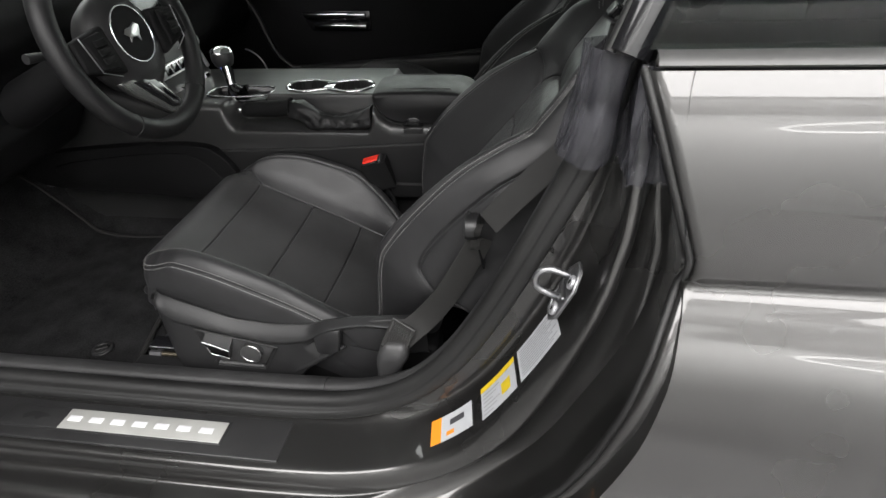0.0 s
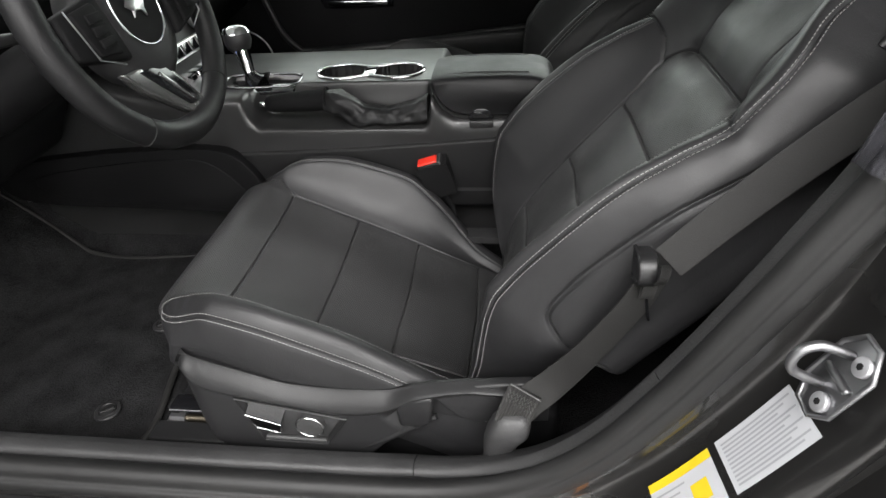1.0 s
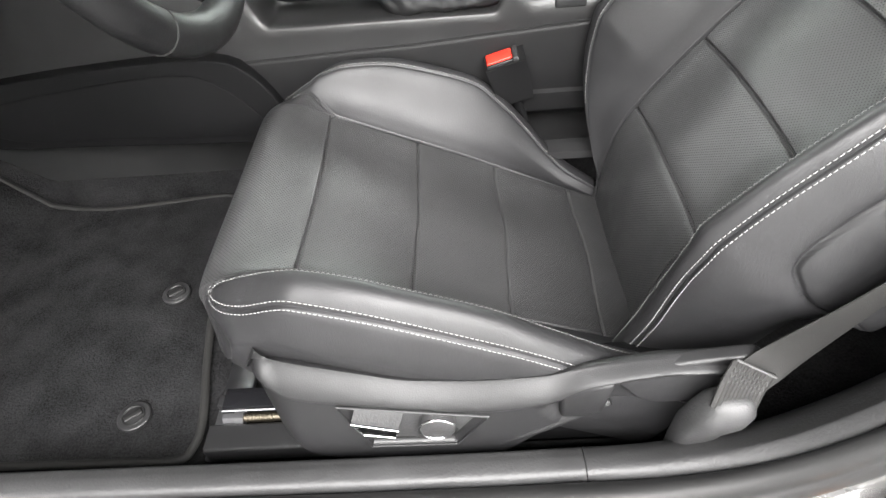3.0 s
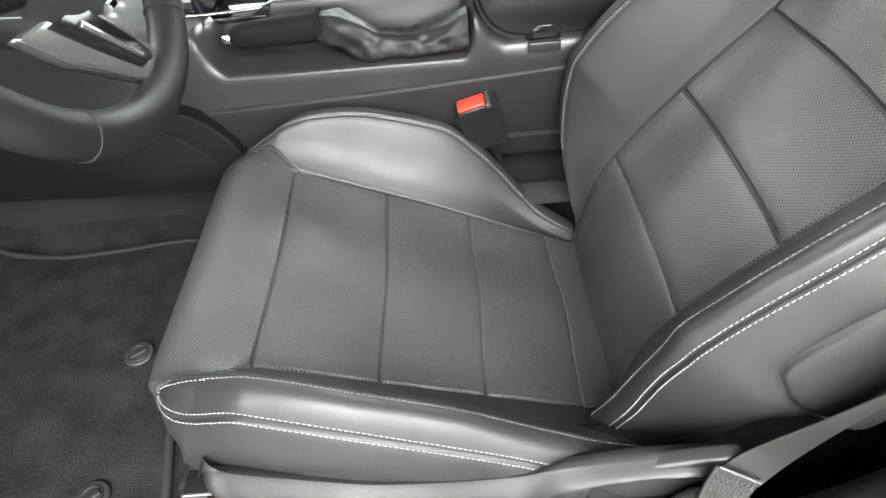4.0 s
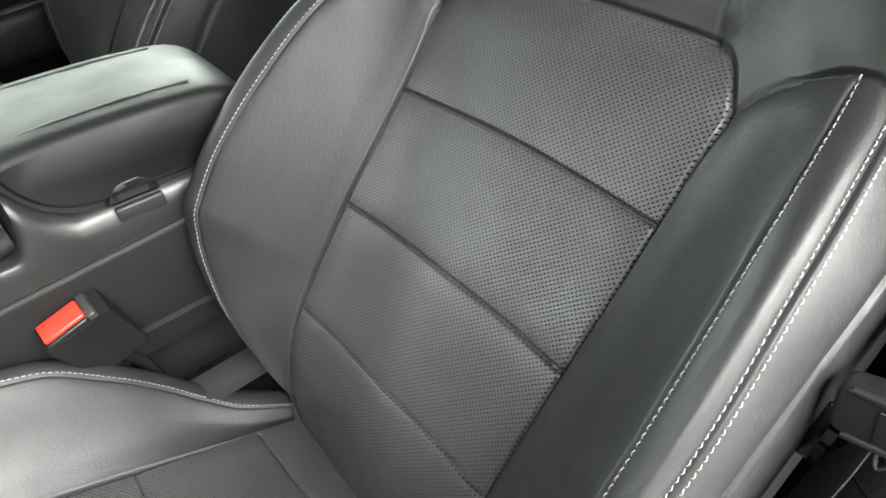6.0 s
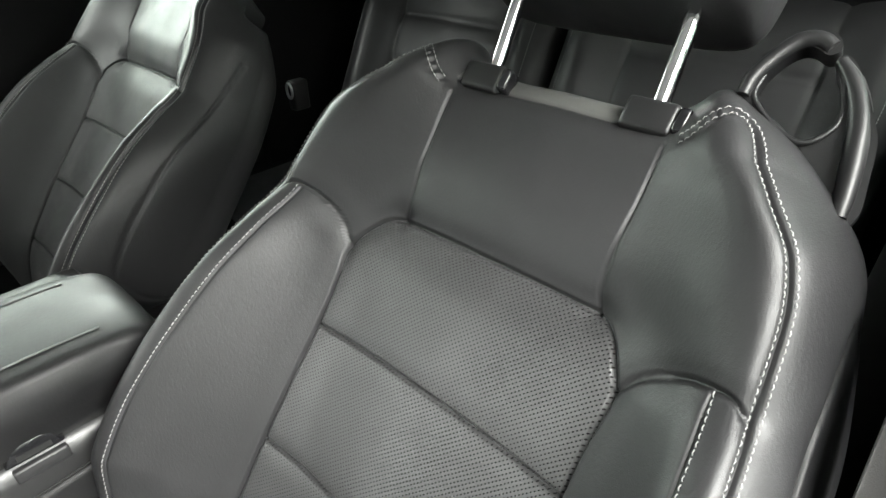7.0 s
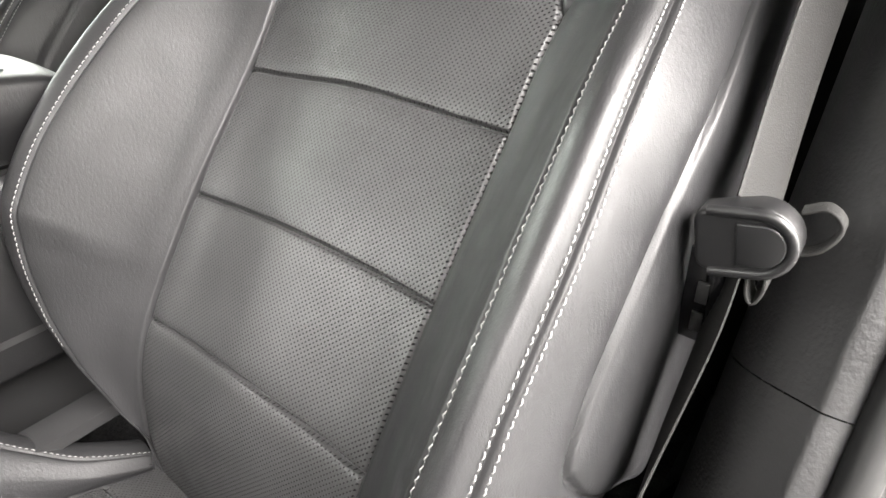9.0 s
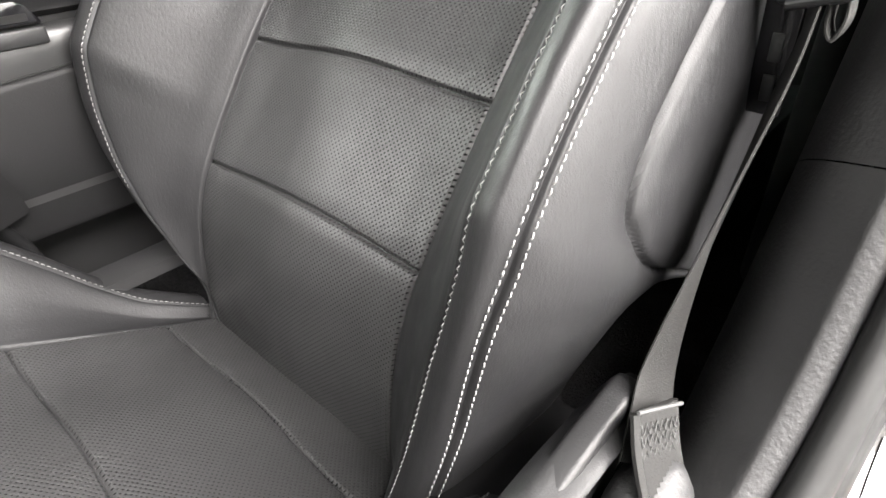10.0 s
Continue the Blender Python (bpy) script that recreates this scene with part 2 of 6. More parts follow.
# ---- upholstery ----
def curve_of(keys, x):
    """Smooth monotone interpolation of (x, y) keys."""
    kx = np.array([k[0] for k in keys], float)
    ky = np.array([k[1] for k in keys], float)
    h = np.diff(kx)
    s = np.diff(ky) / h
    d = np.zeros_like(ky)
    for i in range(1, len(kx) - 1):
        if s[i - 1] * s[i] > 0:
            w1, w2 = 2 * h[i] + h[i - 1], h[i] + 2 * h[i - 1]
            d[i] = (w1 + w2) / (w1 / s[i - 1] + w2 / s[i])
    d[0], d[-1] = s[0], s[-1]
    x = np.clip(np.asarray(x, float), kx[0], kx[-1])
    i = np.clip(np.searchsorted(kx, x) - 1, 0, len(kx) - 2)
    t = (x - kx[i]) / h[i]
    return ((2 * t ** 3 - 3 * t ** 2 + 1) * ky[i] + (t ** 3 - 2 * t ** 2 + t) * h[i] * d[i]
            + (-2 * t ** 3 + 3 * t ** 2) * ky[i + 1] + (t ** 3 - t ** 2) * h[i] * d[i + 1])


class Skin:
    """A padded cover: rows run along the cushion, columns go round it from edge to edge. The column coordinate a is
    the number of the section's control point (negative on one side), the row coordinate s a length."""

    def __init__(self, rows, sections, frames, per=12, along=(0, 0, 0)):
        # sections: for each half-section control point, (y keys, height keys) along s; frames: s -> (origin, up) 2D path
        k = len(sections)
        ypts = np.stack([curve_of(sec[0], rows) for sec in sections], 1)
        apts = np.stack([curve_of(sec[2], rows) if len(sec) > 2 else np.zeros(len(rows)) for sec in sections], 1)
        hpts = np.stack([curve_of(sec[1], rows) for sec in sections], 1)
        fine = per if isinstance(per, (list, tuple)) else [per] * (k - 1)
        tt = [np.linspace(0, 1, n, endpoint=False) for n in fine]
        av = np.concatenate([i + t - 0.72 * np.sin(2 * np.pi * t) / (2 * np.pi) for i, t in enumerate(tt)] + [[k - 1.0]])
        # Catmull-Rom across the half section, mirrored at the middle
        def at(arr, sign):
            ext = np.concatenate([sign * arr[:, 1:2], arr, 2 * arr[:, -1:] - arr[:, -2:-1]], 1)
            i = np.minimum(av.astype(int), k - 2)
            t = av - i
            p0, p1, p2, p3 = ext[:, i], ext[:, i + 1], ext[:, i + 2], ext[:, i + 3]
            return 0.5 * (2 * p1 + (p2 - p0) * t + (2 * p0 - 5 * p1 + 4 * p2 - p3) * t ** 2 + (3 * p1 - p0 - 3 * p2 + p3) * t ** 3)
        Y, H, G = at(ypts, -1.0), at(hpts, 1.0), at(apts, 1.0)
        self.a = np.concatenate([-av[:0:-1], av])
        Y = np.concatenate([-Y[:, :0:-1], Y], 1)
        H = np.concatenate([H[:, :0:-1], H], 1)
        G = np.concatenate([G[:, :0:-1], G], 1)
        org, up = frames(rows)            # (n,3) and (n,3)
        self.P = org[:, None, :] + up[:, None, :] * H[..., None]
        self.P[..., 1] += Y
        self.P += G[..., None] * np.asarray(along)
        self.s = np.asarray(rows, float)
        self.S, self.A = np.meshgrid(self.s, self.a, indexing="ij")
        # lengths over the surface, for the grain and the holes
        d = np.linalg.norm(np.diff(self.P, axis=1), axis=2)
        u = np.concatenate([np.zeros((len(rows), 1)), np.cumsum(d, 1)], 1)
        mid = len(av) - 1
        self.U = u - u[:, mid:mid + 1]
        d = np.linalg.norm(np.diff(self.P[:, mid], axis=0), axis=1)
        self.V = np.repeat(np.concatenate([[0], np.cumsum(d)])[:, None], len(self.a), 1)
        self.N = self.normals()
        self.near = np.full(self.S.shape, 1.0)
        self.base, self.base_n = self.P.copy(), self.N.copy()

    def normals(self):
        du = np.gradient(self.P, axis=1)
        dv = np.gradient(self.P, axis=0)
        n = np.cross(du, dv)
        return n / (np.linalg.norm(n, axis=2, keepdims=True) + 1e-12) * self.sign if hasattr(self, "sign") else n / (np.linalg.norm(n, axis=2, keepdims=True) + 1e-12)

    def orient(self, outward):
        self.sign = 1.0
        mid = self.P.shape[1] // 2
        if (self.N[self.P.shape[0] // 2, mid] @ np.array(outward)) < 0:
            self.sign = -1.0
        self.N = self.normals()
        self.base, self.base_n = self.P.copy(), self.N.copy()

    def point(self, a, s, lift=0.0):
        i = np.interp(s, self.s, np.arange(len(self.s)))
        j = np.interp(a, self.a, np.arange(len(self.a)))
        i0 = np.minimum(i.astype(int), len(self.s) - 2)
        j0 = np.minimum(j.astype(int), len(self.a) - 2)
        fi, fj = (i - i0)[:, None], (j - j0)[:, None]
        def mix(g):
            return ((g[i0, j0] * (1 - fj) + g[i0, j0 + 1] * fj) * (1 - fi) + (g[i0 + 1, j0] * (1 - fj) + g[i0 + 1, j0 + 1] * fj) * fi)
        n = mix(self.base_n)
        n /= np.linalg.norm(n, axis=1, keepdims=True) + 1e-12
        return mix(self.base) + lift * n, n

    def trace(self, line, step=0.0015, lift=0.0):
        """Points at even steps along a line of (a, s) over the skin, with normals."""
        q = np.array([p for p in smooth_line(line, 40)])
        p, n = self.point(q[:, 0], q[:, 1], lift)
        ln = np.concatenate([[0], np.cumsum(np.linalg.norm(np.diff(p, axis=0), axis=1))])
        t = np.arange(0, ln[-1], step)
        out = [np.stack([np.interp(t, ln, v[:, c]) for c in range(3)], 1) for v in (p, n)]
        return out[0], out[1] / (np.linalg.norm(out[1], axis=1, keepdims=True) + 1e-12)

    def seam(self, line, depth=0.004, width=0.0035, puff=0.0, reach=0.02, within=99.0):
        pts, _ = self.trace(line, 0.003)
        lo, hi = pts.min(0) - 0.06, pts.max(0) + 0.06
        sel = np.all((self.base > lo) & (self.base < hi), axis=2)
        v = self.base[sel]
        d = np.full(len(v), 9.0)
        for c in range(0, len(pts) - 1, 40):
            p, q = pts[c:c + 40], pts[c + 1:c + 41]
            p = p[:len(q)]
            e = q - p
            t = np.clip(np.einsum("vsk,sk->vs", v[:, None, :] - p[None], e) / (np.sum(e * e, 1) + 1e-12), 0, 1)
            d = np.minimum(d, np.min(np.linalg.norm(v[:, None, :] - p[None] - t[..., None] * e[None], axis=2), axis=1))
        dist = np.full(self.S.shape, 9.0)
        dist[sel] = d
        dist[np.abs(self.A) > within] = 9.0
        self.near = np.minimum(self.near, dist)
        self.P = self.P - self.N * (depth * np.exp(-(dist / width) ** 2) + puff * np.exp(-(dist / reach) ** 2))[..., None]

    def finish(self):
        self.N = self.normals()

    def panels(self, classify, names, parent):
        """Splits the skin into one mesh a panel. classify gives each face's number; names: number -> (name, material, label)."""
        fs = (self.S[:-1, :-1] + self.S[1:, 1:]) / 2
        fa = (self.A[:-1, :-1] + self.A[1:, 1:]) / 2
        fy = (self.P[:-1, :-1, 1] + self.P[1:, 1:, 1]) / 2
        kind = classify(fa, fs, fy)
        nr, nc = self.S.shape
        idx = np.arange(nr * nc).reshape(nr, nc)
        quads = np.stack([idx[:-1, :-1], idx[:-1, 1:], idx[1:, 1:], idx[1:, :-1]], 2)
        if self.sign < 0:
            quads = quads[..., ::-1]
        P, N = self.P.reshape(-1, 3), self.N.reshape(-1, 3)
        UV = np.stack([self.U.ravel(), self.V.ravel()], 1)
        made = []
        for k, (name, material, label) in names.items():
            q = quads[kind == k]
            if not len(q):
                continue
            used, inv = np.unique(q, return_inverse=True)
            made.append(link_mesh(name, P[used], inv.reshape(q.shape), material, parent, label, True, N[used], UV[used]))
        return made

    def stitches(self, line, parent, side=0.0, length=0.0035, gap=0.0015, thick=0.00040, lift=0.0001, name="stitching", material=None, label=""):
        """A row of thread stitches beside a seam line."""
        pts, nrm = self.trace(line, 0.0005, 0.0)
        if side:
            d = np.gradient(pts, axis=0)
            d /= np.linalg.norm(d, axis=1, keepdims=True) + 1e-12
            pts = pts + np.cross(nrm, d) * side + nrm * lift
        verts, faces = [], []
        n = int(length / 0.0005)
        stride = n + int(gap / 0.0005)
        for i in range(0, len(pts) - n, stride):
            seg = [pts[i], pts[i + n // 2], pts[i + n]]
            nn = nrm[i + n // 2]
            d = seg[2] - seg[0]
            d /= np.linalg.norm(d) + 1e-12
            w = np.cross(nn, d)
            b = len(verts)
            for j, (p, lift) in enumerate(zip(seg, (-0.0002, 0.0007, -0.0002))):
                for dw, dn in ((-1, 0), (0, 1.0), (1, 0)):
                    verts.append(p + w * dw * thick + nn * (lift + dn * thick))
            for j in range(2):
                for c in range(2):
                    o = b + j * 3 + c
                    faces.append((o, o + 1, o + 4, o + 3))
            faces.append((b, b + 2, b + 1))
            faces.append((b + 6, b + 7, b + 8))
        ob = link_mesh(name, verts, faces, material or THREAD, parent, label, True)
        return tagged(ob, kind="stuff")


def fine_rows(lo, hi, step, centres, close=0.007, small=0.0011):
    """Row places from lo to hi, closer together round the centres."""
    out, x = [], lo
    while x < hi:
        out.append(x)
        x += small if any(abs(x - c) < close for c in centres) and step < 0.004 else step
    return np.array(out + [hi])


def keys(*v):
    return [(v[i], v[i + 1]) for i in range(0, len(v), 2)]


def const(v):
    return [(-1.0, v), (2.0, v)]


# ---- front seats ----
BO, BA, BN = np.array([0.314, 0.0, 0.540]), np.array([0.632, 0.0, 0.774]), np.array([-0.774, 0.0, 0.632])
CO, CT, CM = np.array([-0.116, 0.0, 0.550]), np.array([0.915, 0.0, -0.403]), np.array([0.403, 0.0, 0.915])


def cushion_frames(s):
    s = np.asarray(s, float)
    r, s0 = 0.052, -0.042
    th = np.clip((s0 - s) / r, 0, radians(112))
    rest = np.clip((s0 - s) - r * radians(112), 0, None)
    along = np.maximum(s, s0) - r * np.sin(th) + rest * -math.cos(radians(112)) * 0.6
    down = -r * (1 - np.cos(th)) - rest
    org = CO + along[:, None] * CT + down[:, None] * CM
    up = np.cos(th)[:, None] * CM - np.sin(th)[:, None] * CT
    return org, up


def back_frames(s):
    s = np.asarray(s, float)
    r, s0, top = 0.03, 0.485, radians(100)
    th = np.clip((s - s0) / r, 0, top)
    rest = np.clip((s - s0) - r * top, 0, None)
    along = np.minimum(s, s0) + r * np.sin(th) + rest * math.cos(top)
    depth = -r * (1 - np.cos(th)) - rest * math.sin(top)
    org = BO + along[:, None] * BA + depth[:, None] * BN
    up = np.cos(th)[:, None] * BN + np.sin(th)[:, None] * BA
    return org, up


def mirrored(line):
    return [(-a, s) for a, s in line]


CROSS = (0.0, 0.1315, 0.2550, 0.3810)


def seat_cushion(seat, step, dense):
    per = [int(n * dense) for n in (46, 32, 12, 14, 12, 6)]
    sections = [
        (const(0.0), keys(-0.225, 0, 0.43, 0)),
        (keys(-0.225, 0.13, -0.07, 0.154, 0.43, 0.142), keys(-0.225, 0, 0.43, 0)),
        (keys(-0.225, 0.165, -0.12, 0.172, -0.07, 0.188, 0, 0.205, 0.1, 0.22, 0.3, 0.225, 0.43, 0.215),
         keys(-0.225, -0.010, -0.1, -0.006, -0.06, 0.014, -0.03, 0.042, 0, 0.062, 0.08, 0.083, 0.17, 0.088, 0.25, 0.080, 0.34, 0.068, 0.43, 0.056)),
        (keys(-0.225, 0.18, -0.12, 0.192, -0.07, 0.215, 0, 0.238, 0.1, 0.252, 0.3, 0.258, 0.43, 0.25),
         keys(-0.225, -0.020, -0.1, -0.020, -0.06, -0.006, 0, 0.048, 0.1, 0.070, 0.2, 0.072, 0.34, 0.058, 0.43, 0.044)),
        (keys(-0.225, 0.19, -0.12, 0.205, -0.07, 0.232, 0, 0.256, 0.1, 0.268, 0.43, 0.266),
         keys(-0.225, -0.035, -0.07, -0.040, 0, -0.005, 0.1, 0.015, 0.43, -0.02)),
        (keys(-0.225, 0.19, -0.07, 0.226, 0, 0.248, 0.43, 0.252), keys(-0.225, -0.05, -0.07, -0.075, 0, -0.07, 0.43, -0.07)),
        (keys(-0.225, 0.17, -0.07, 0.20, 0, 0.225, 0.43, 0.235), keys(-0.225, -0.06, -0.07, -0.095, 0, -0.10, 0.43, -0.10)),
    ]
    skin = Skin(fine_rows(-0.225, 0.43, step, CROSS), sections, cushion_frames, per)
    skin.P[..., 1] -= 0.012
    skin.P[..., 1] += np.where(skin.A < -3.2, 0.007 * np.clip((-skin.A - 3.2) / 0.8, 0, 1), 0.0)
    # the inboard bolster runs lower and sinks into the cushion where it meets the backrest
    w = np.interp(skin.a, [1.0, 1.5, 2.0, 3.0, 4.0, 5.0], [0.0, 0.62, 1.0, 0.92, 0.5, 0.0])[None, :]
    dn = curve_of(keys(-0.225, 0.0, -0.10, -0.020, -0.06, -0.026, -0.03, -0.014, 0.08, -0.012, 0.19, -0.010, 0.25, -0.022, 0.30, -0.038, 0.335, -0.049, 0.375, -0.056, 0.43, -0.054), skin.s)[:, None]
    dy = curve_of(keys(-0.225, 0.0, 0.19, 0.0, 0.25, -0.008, 0.30, -0.018, 0.335, -0.031, 0.375, -0.047, 0.43, -0.059), skin.s)[:, None]
    skin.P += (w * dn)[..., None] * CM
    skin.P[..., 1] += w * dy
    skin.orient(CM)
    cross = [[(-1, s - 0.001), (0, s + 0.003), (1, s - 0.001)] for s in CROSS]
    inner = [(1, 0.43), (1, 0.2), (1, 0.03), (1.06, -0.005), (1.35, -0.035), (1.7, -0.055), (2.0, -0.072)]
    ridge = [(2, 0.43), (2, 0.2), (2, 0.0), (2, -0.05), (2.05, -0.078)]
    outer = [(3, 0.43), (3, 0.2), (3, 0.0), (2.9, -0.055), (2.45, -0.085), (2.05, -0.078)]
    nose = [(2.05, -0.078), (2.3, -0.12), (2.5, -0.17), (2.6, -0.225)]
    for c in cross:
        skin.seam(c, 0.0046, 0.0013, 0.0013, 0.009, 1.0)
    for f in (lambda l: l, mirrored):
        skin.seam(f(inner), 0.0046, 0.0015, 0.0025, 0.010)
        skin.seam(f(ridge), 0.0014, 0.0013)
        skin.seam(f(outer), 0.0022, 0.0015)
        skin.seam(f(nose), 0.0022, 0.0018)
    skin.finish()

    def classify(a, s, y):
        b = np.abs(a)
        k = np.full(a.shape, 20)
        edge = np.interp(s, [-0.225, -0.17, -0.12, -0.078], [2.6, 2.5, 2.3, 2.05])
        inner_a = np.interp(s, [-0.072, -0.055, -0.035, -0.005, 0.03], [2.0, 1.7, 1.35, 1.06, 1.0])
        k[(s < -0.072) & (b < edge)] = 0
        k[(s >= -0.072) & (s < 0) & (b < inner_a)] = 0
        for i, (lo, hi) in enumerate(zip(CROSS, CROSS[1:] + (0.5,))):
            k[(s >= lo) & (s < hi) & (b < inner_a)] = 1 + i
        on_bolster = (s >= -0.078) & (b >= inner_a)
        k[on_bolster & (b < 2)] = 5
        k[on_bolster & (b >= 2) & (b < 3)] = 6
        k[on_bolster & (b >= 3)] = 7
        k[(s < -0.078) & (b >= edge)] = 7
        side = np.where(a > 0, 1, 0)
        return np.where((k >= 5) & (k <= 7), k * 2 + side, k)
    pan = Matrix(((CT[0], 0, CM[0], CO[0]), (0, 1, 0, -0.012), (CT[2], 0, CM[2], CO[2]), (0, 0, 0, 1)))
    shell = part("cushion", box_bm((0.0, -0.19, -0.10), (0.40, 0.19, -0.06), pan), PLASTIC_SOFT, seat, "black cushion pan")
    names = {0: ("nose_panel", LEATHER_HOLES, "perforated black leather")}
    for i in range(1, 5):
        names[i] = ("insert_panel", LEATHER_HOLES, "perforated black leather")
    for i in (0, 1):
        names[10 + i] = ("bolster_panel", LEATHER, "")
        names[12 + i] = ("bolster_strip", LEATHER, "")
        names[14 + i] = ("cushion_side", LEATHER, "")
    skin.panels(classify, names, shell)
    for f, sg in ((lambda l: l, 1), (mirrored, -1)):
        skin.stitches(f(ridge), shell, -0.0035 * sg, thick=0.00040)
        skin.stitches(f(outer), shell, 0.004 * sg, thick=0.00036)
        skin.stitches(f(outer), shell, -0.004 * sg, thick=0.00036)
    return shell


STRIP = grainy("grey_vinyl", (0.055, 0.055, 0.052), 0.6, 900, 0.3, 0.0004)


def seat_backrest(seat, step, dense):
    per = [int(n * dense) for n in (46, 36, 12, 30, 26, 8, 8, 4)]
    mid_h = keys(-0.17, -0.085, -0.13, -0.055, -0.08, -0.025, -0.04, -0.008, 0, 0, 0.12, 0.004, 0.24, 0.001, 0.32, 0.002, 0.36, -0.004, 0.42, 0.006, 0.485, 0.004, 0.587, 0)
    sections = [
        (const(0.0), mid_h),
        (keys(-0.17, 0.13, 0, 0.132, 0.3, 0.135, 0.36, 0.12, 0.42, 0.105, 0.485, 0.09, 0.587, 0.08), mid_h),
        (keys(-0.17, 0.165, -0.1, 0.185, -0.04, 0.198, 0.03, 0.213, 0.1, 0.216, 0.2, 0.2115, 0.249, 0.2075, 0.30, 0.202, 0.355, 0.194, 0.40, 0.184, 0.45, 0.164, 0.485, 0.138, 0.52, 0.115, 0.587, 0.1),
         keys(-0.17, -0.035, -0.1, 0.007, -0.06, 0.031, -0.02, 0.055, 0.02, 0.079, 0.05, 0.0925, 0.1, 0.095, 0.15, 0.091, 0.2, 0.083, 0.249, 0.0725, 0.30, 0.055, 0.355, 0.036, 0.40, 0.037, 0.45, 0.038, 0.485, 0.031, 0.53, 0.015, 0.587, 0.004)),
        (keys(-0.17, 0.210, -0.1, 0.220, -0.055, 0.2255, -0.02, 0.230, 0.05, 0.2405, 0.146, 0.241, 0.249, 0.2335, 0.30, 0.2275, 0.356, 0.2195, 0.403, 0.2135, 0.435, 0.203, 0.463, 0.182, 0.485, 0.164, 0.51, 0.144, 0.54, 0.12, 0.587, 0.11),
         keys(-0.17, -0.004, -0.1, 0.022, -0.055, 0.042, -0.02, 0.058, 0.02, 0.076, 0.05, 0.0865, 0.1, 0.0895, 0.146, 0.088, 0.2, 0.083, 0.249, 0.0735, 0.30, 0.056, 0.356, 0.036, 0.403, 0.036, 0.435, 0.037, 0.463, 0.035, 0.485, 0.028, 0.51, 0.014, 0.54, 0.004, 0.587, 0.0),
         keys(-0.17, 0.05, 0.05, 0, 0.587, 0)),
        (keys(-0.17, 0.225, -0.055, 0.25, 0.05, 0.260, 0.25, 0.262, 0.353, 0.247, 0.40, 0.24, 0.441, 0.234, 0.468, 0.218, 0.5, 0.190, 0.54, 0.157, 0.587, 0.14),
         keys(-0.17, -0.08, -0.05, -0.01, 0.05, 0.028, 0.25, 0.022, 0.353, 0.002, 0.45, -0.002, 0.5, -0.004, 0.587, -0.006),
         keys(-0.17, 0.12, 0.09, 0, 0.587, 0)),
        (keys(-0.17, 0.240, -0.05, 0.258, 0.05, 0.270, 0.3, 0.268, 0.4, 0.25, 0.46, 0.23, 0.5, 0.19, 0.587, 0.135),
         keys(-0.17, -0.06, 0.05, -0.04, 0.4, -0.05, 0.5, -0.04, 0.587, -0.02),
         keys(-0.17, 0.20, 0.12, 0, 0.587, 0)),
        (keys(-0.17, 0.245, 0.05, 0.262, 0.3, 0.258, 0.4, 0.24, 0.5, 0.18, 0.587, 0.13), keys(-0.17, -0.10, 0.05, -0.095, 0.4, -0.09, 0.5, -0.06, 0.587, -0.03),
         keys(-0.17, 0.23, 0.14, 0, 0.587, 0)),
        (keys(-0.17, 0.12, 0.4, 0.12, 0.587, 0.07), keys(-0.17, -0.125, 0.05, -0.125, 0.4, -0.112, 0.5, -0.08, 0.587, -0.04),
         keys(-0.17, 0.22, 0.14, 0, 0.587, 0)),
        (const(0.0), keys(-0.17, -0.125, 0.05, -0.125, 0.4, -0.112, 0.5, -0.08, 0.587, -0.04),
         keys(-0.17, 0.22, 0.14, 0, 0.587, 0)),
    ]
    skin = Skin(fine_rows(-0.17, 0.587, step, (0.0, 0.119, 0.240, 0.352, 0.3625)), sections, back_frames, per, BA)
    # the inboard bolster tucks in behind the cushion at its lower end
    g = curve_of(keys(-0.17, 0.0, -0.13, 0.05, -0.10, 0.36, -0.068, 0.74, -0.03, 0.96, 0.0, 1.0, 0.6, 1.001), skin.s)[:, None, None]
    one = int(np.argmin(np.abs(skin.a - 1)))
    skin.P[:, one:] = skin.P[:, one:one + 1] + (skin.P[:, one:] - skin.P[:, one:one + 1]) * g
    # each shoulder swells up behind its stitched edge
    lift = np.clip((skin.S - 0.490) / 0.045, 0, 1)
    rise_up = 0.018 * np.exp(-((np.abs(skin.P[..., 1]) - 0.135) / 0.045) ** 2) * lift ** 2 * (3 - 2 * lift) * np.clip(4.6 - np.abs(skin.A), 0, 1)
    skin.P += rise_up[..., None] * BA
    skin.orient(BN)
    cross = [[(-1, s - 0.003), (0, s + 0.003), (1, s - 0.003)] for s in (0.0, 0.119, 0.240)]
    edge = [(1, -0.17), (1, 0.0), (1, 0.15), (1.0, 0.27), (1.04, 0.318), (1.005, 0.343), (0.93, 0.356), (0.82, 0.3615)]
    top = [(-0.82, 0.3615), (-0.4, 0.3625), (0, 0.3625), (0.4, 0.3625), (0.82, 0.3615)]
    yoke = [(1.04, 0.318), (1.25, 0.335), (1.6, 0.348), (2.0, 0.352), (2.5, 0.350), (3.0, 0.345)]
    rise = [(0.82, 0.3615), (0.845, 0.39), (0.92, 0.42), (1.03, 0.455), (1.13, 0.487)]
    ridge = [(2, -0.165), (2, -0.08), (2, 0.0), (2, 0.2), (2, 0.351)]
    outer = [(3, -0.165), (3, -0.08), (3, 0.0), (3, 0.2), (3, 0.35), (3, 0.45), (3, 0.494), (2.5, 0.501), (1.9, 0.497), (1.3, 0.489)]
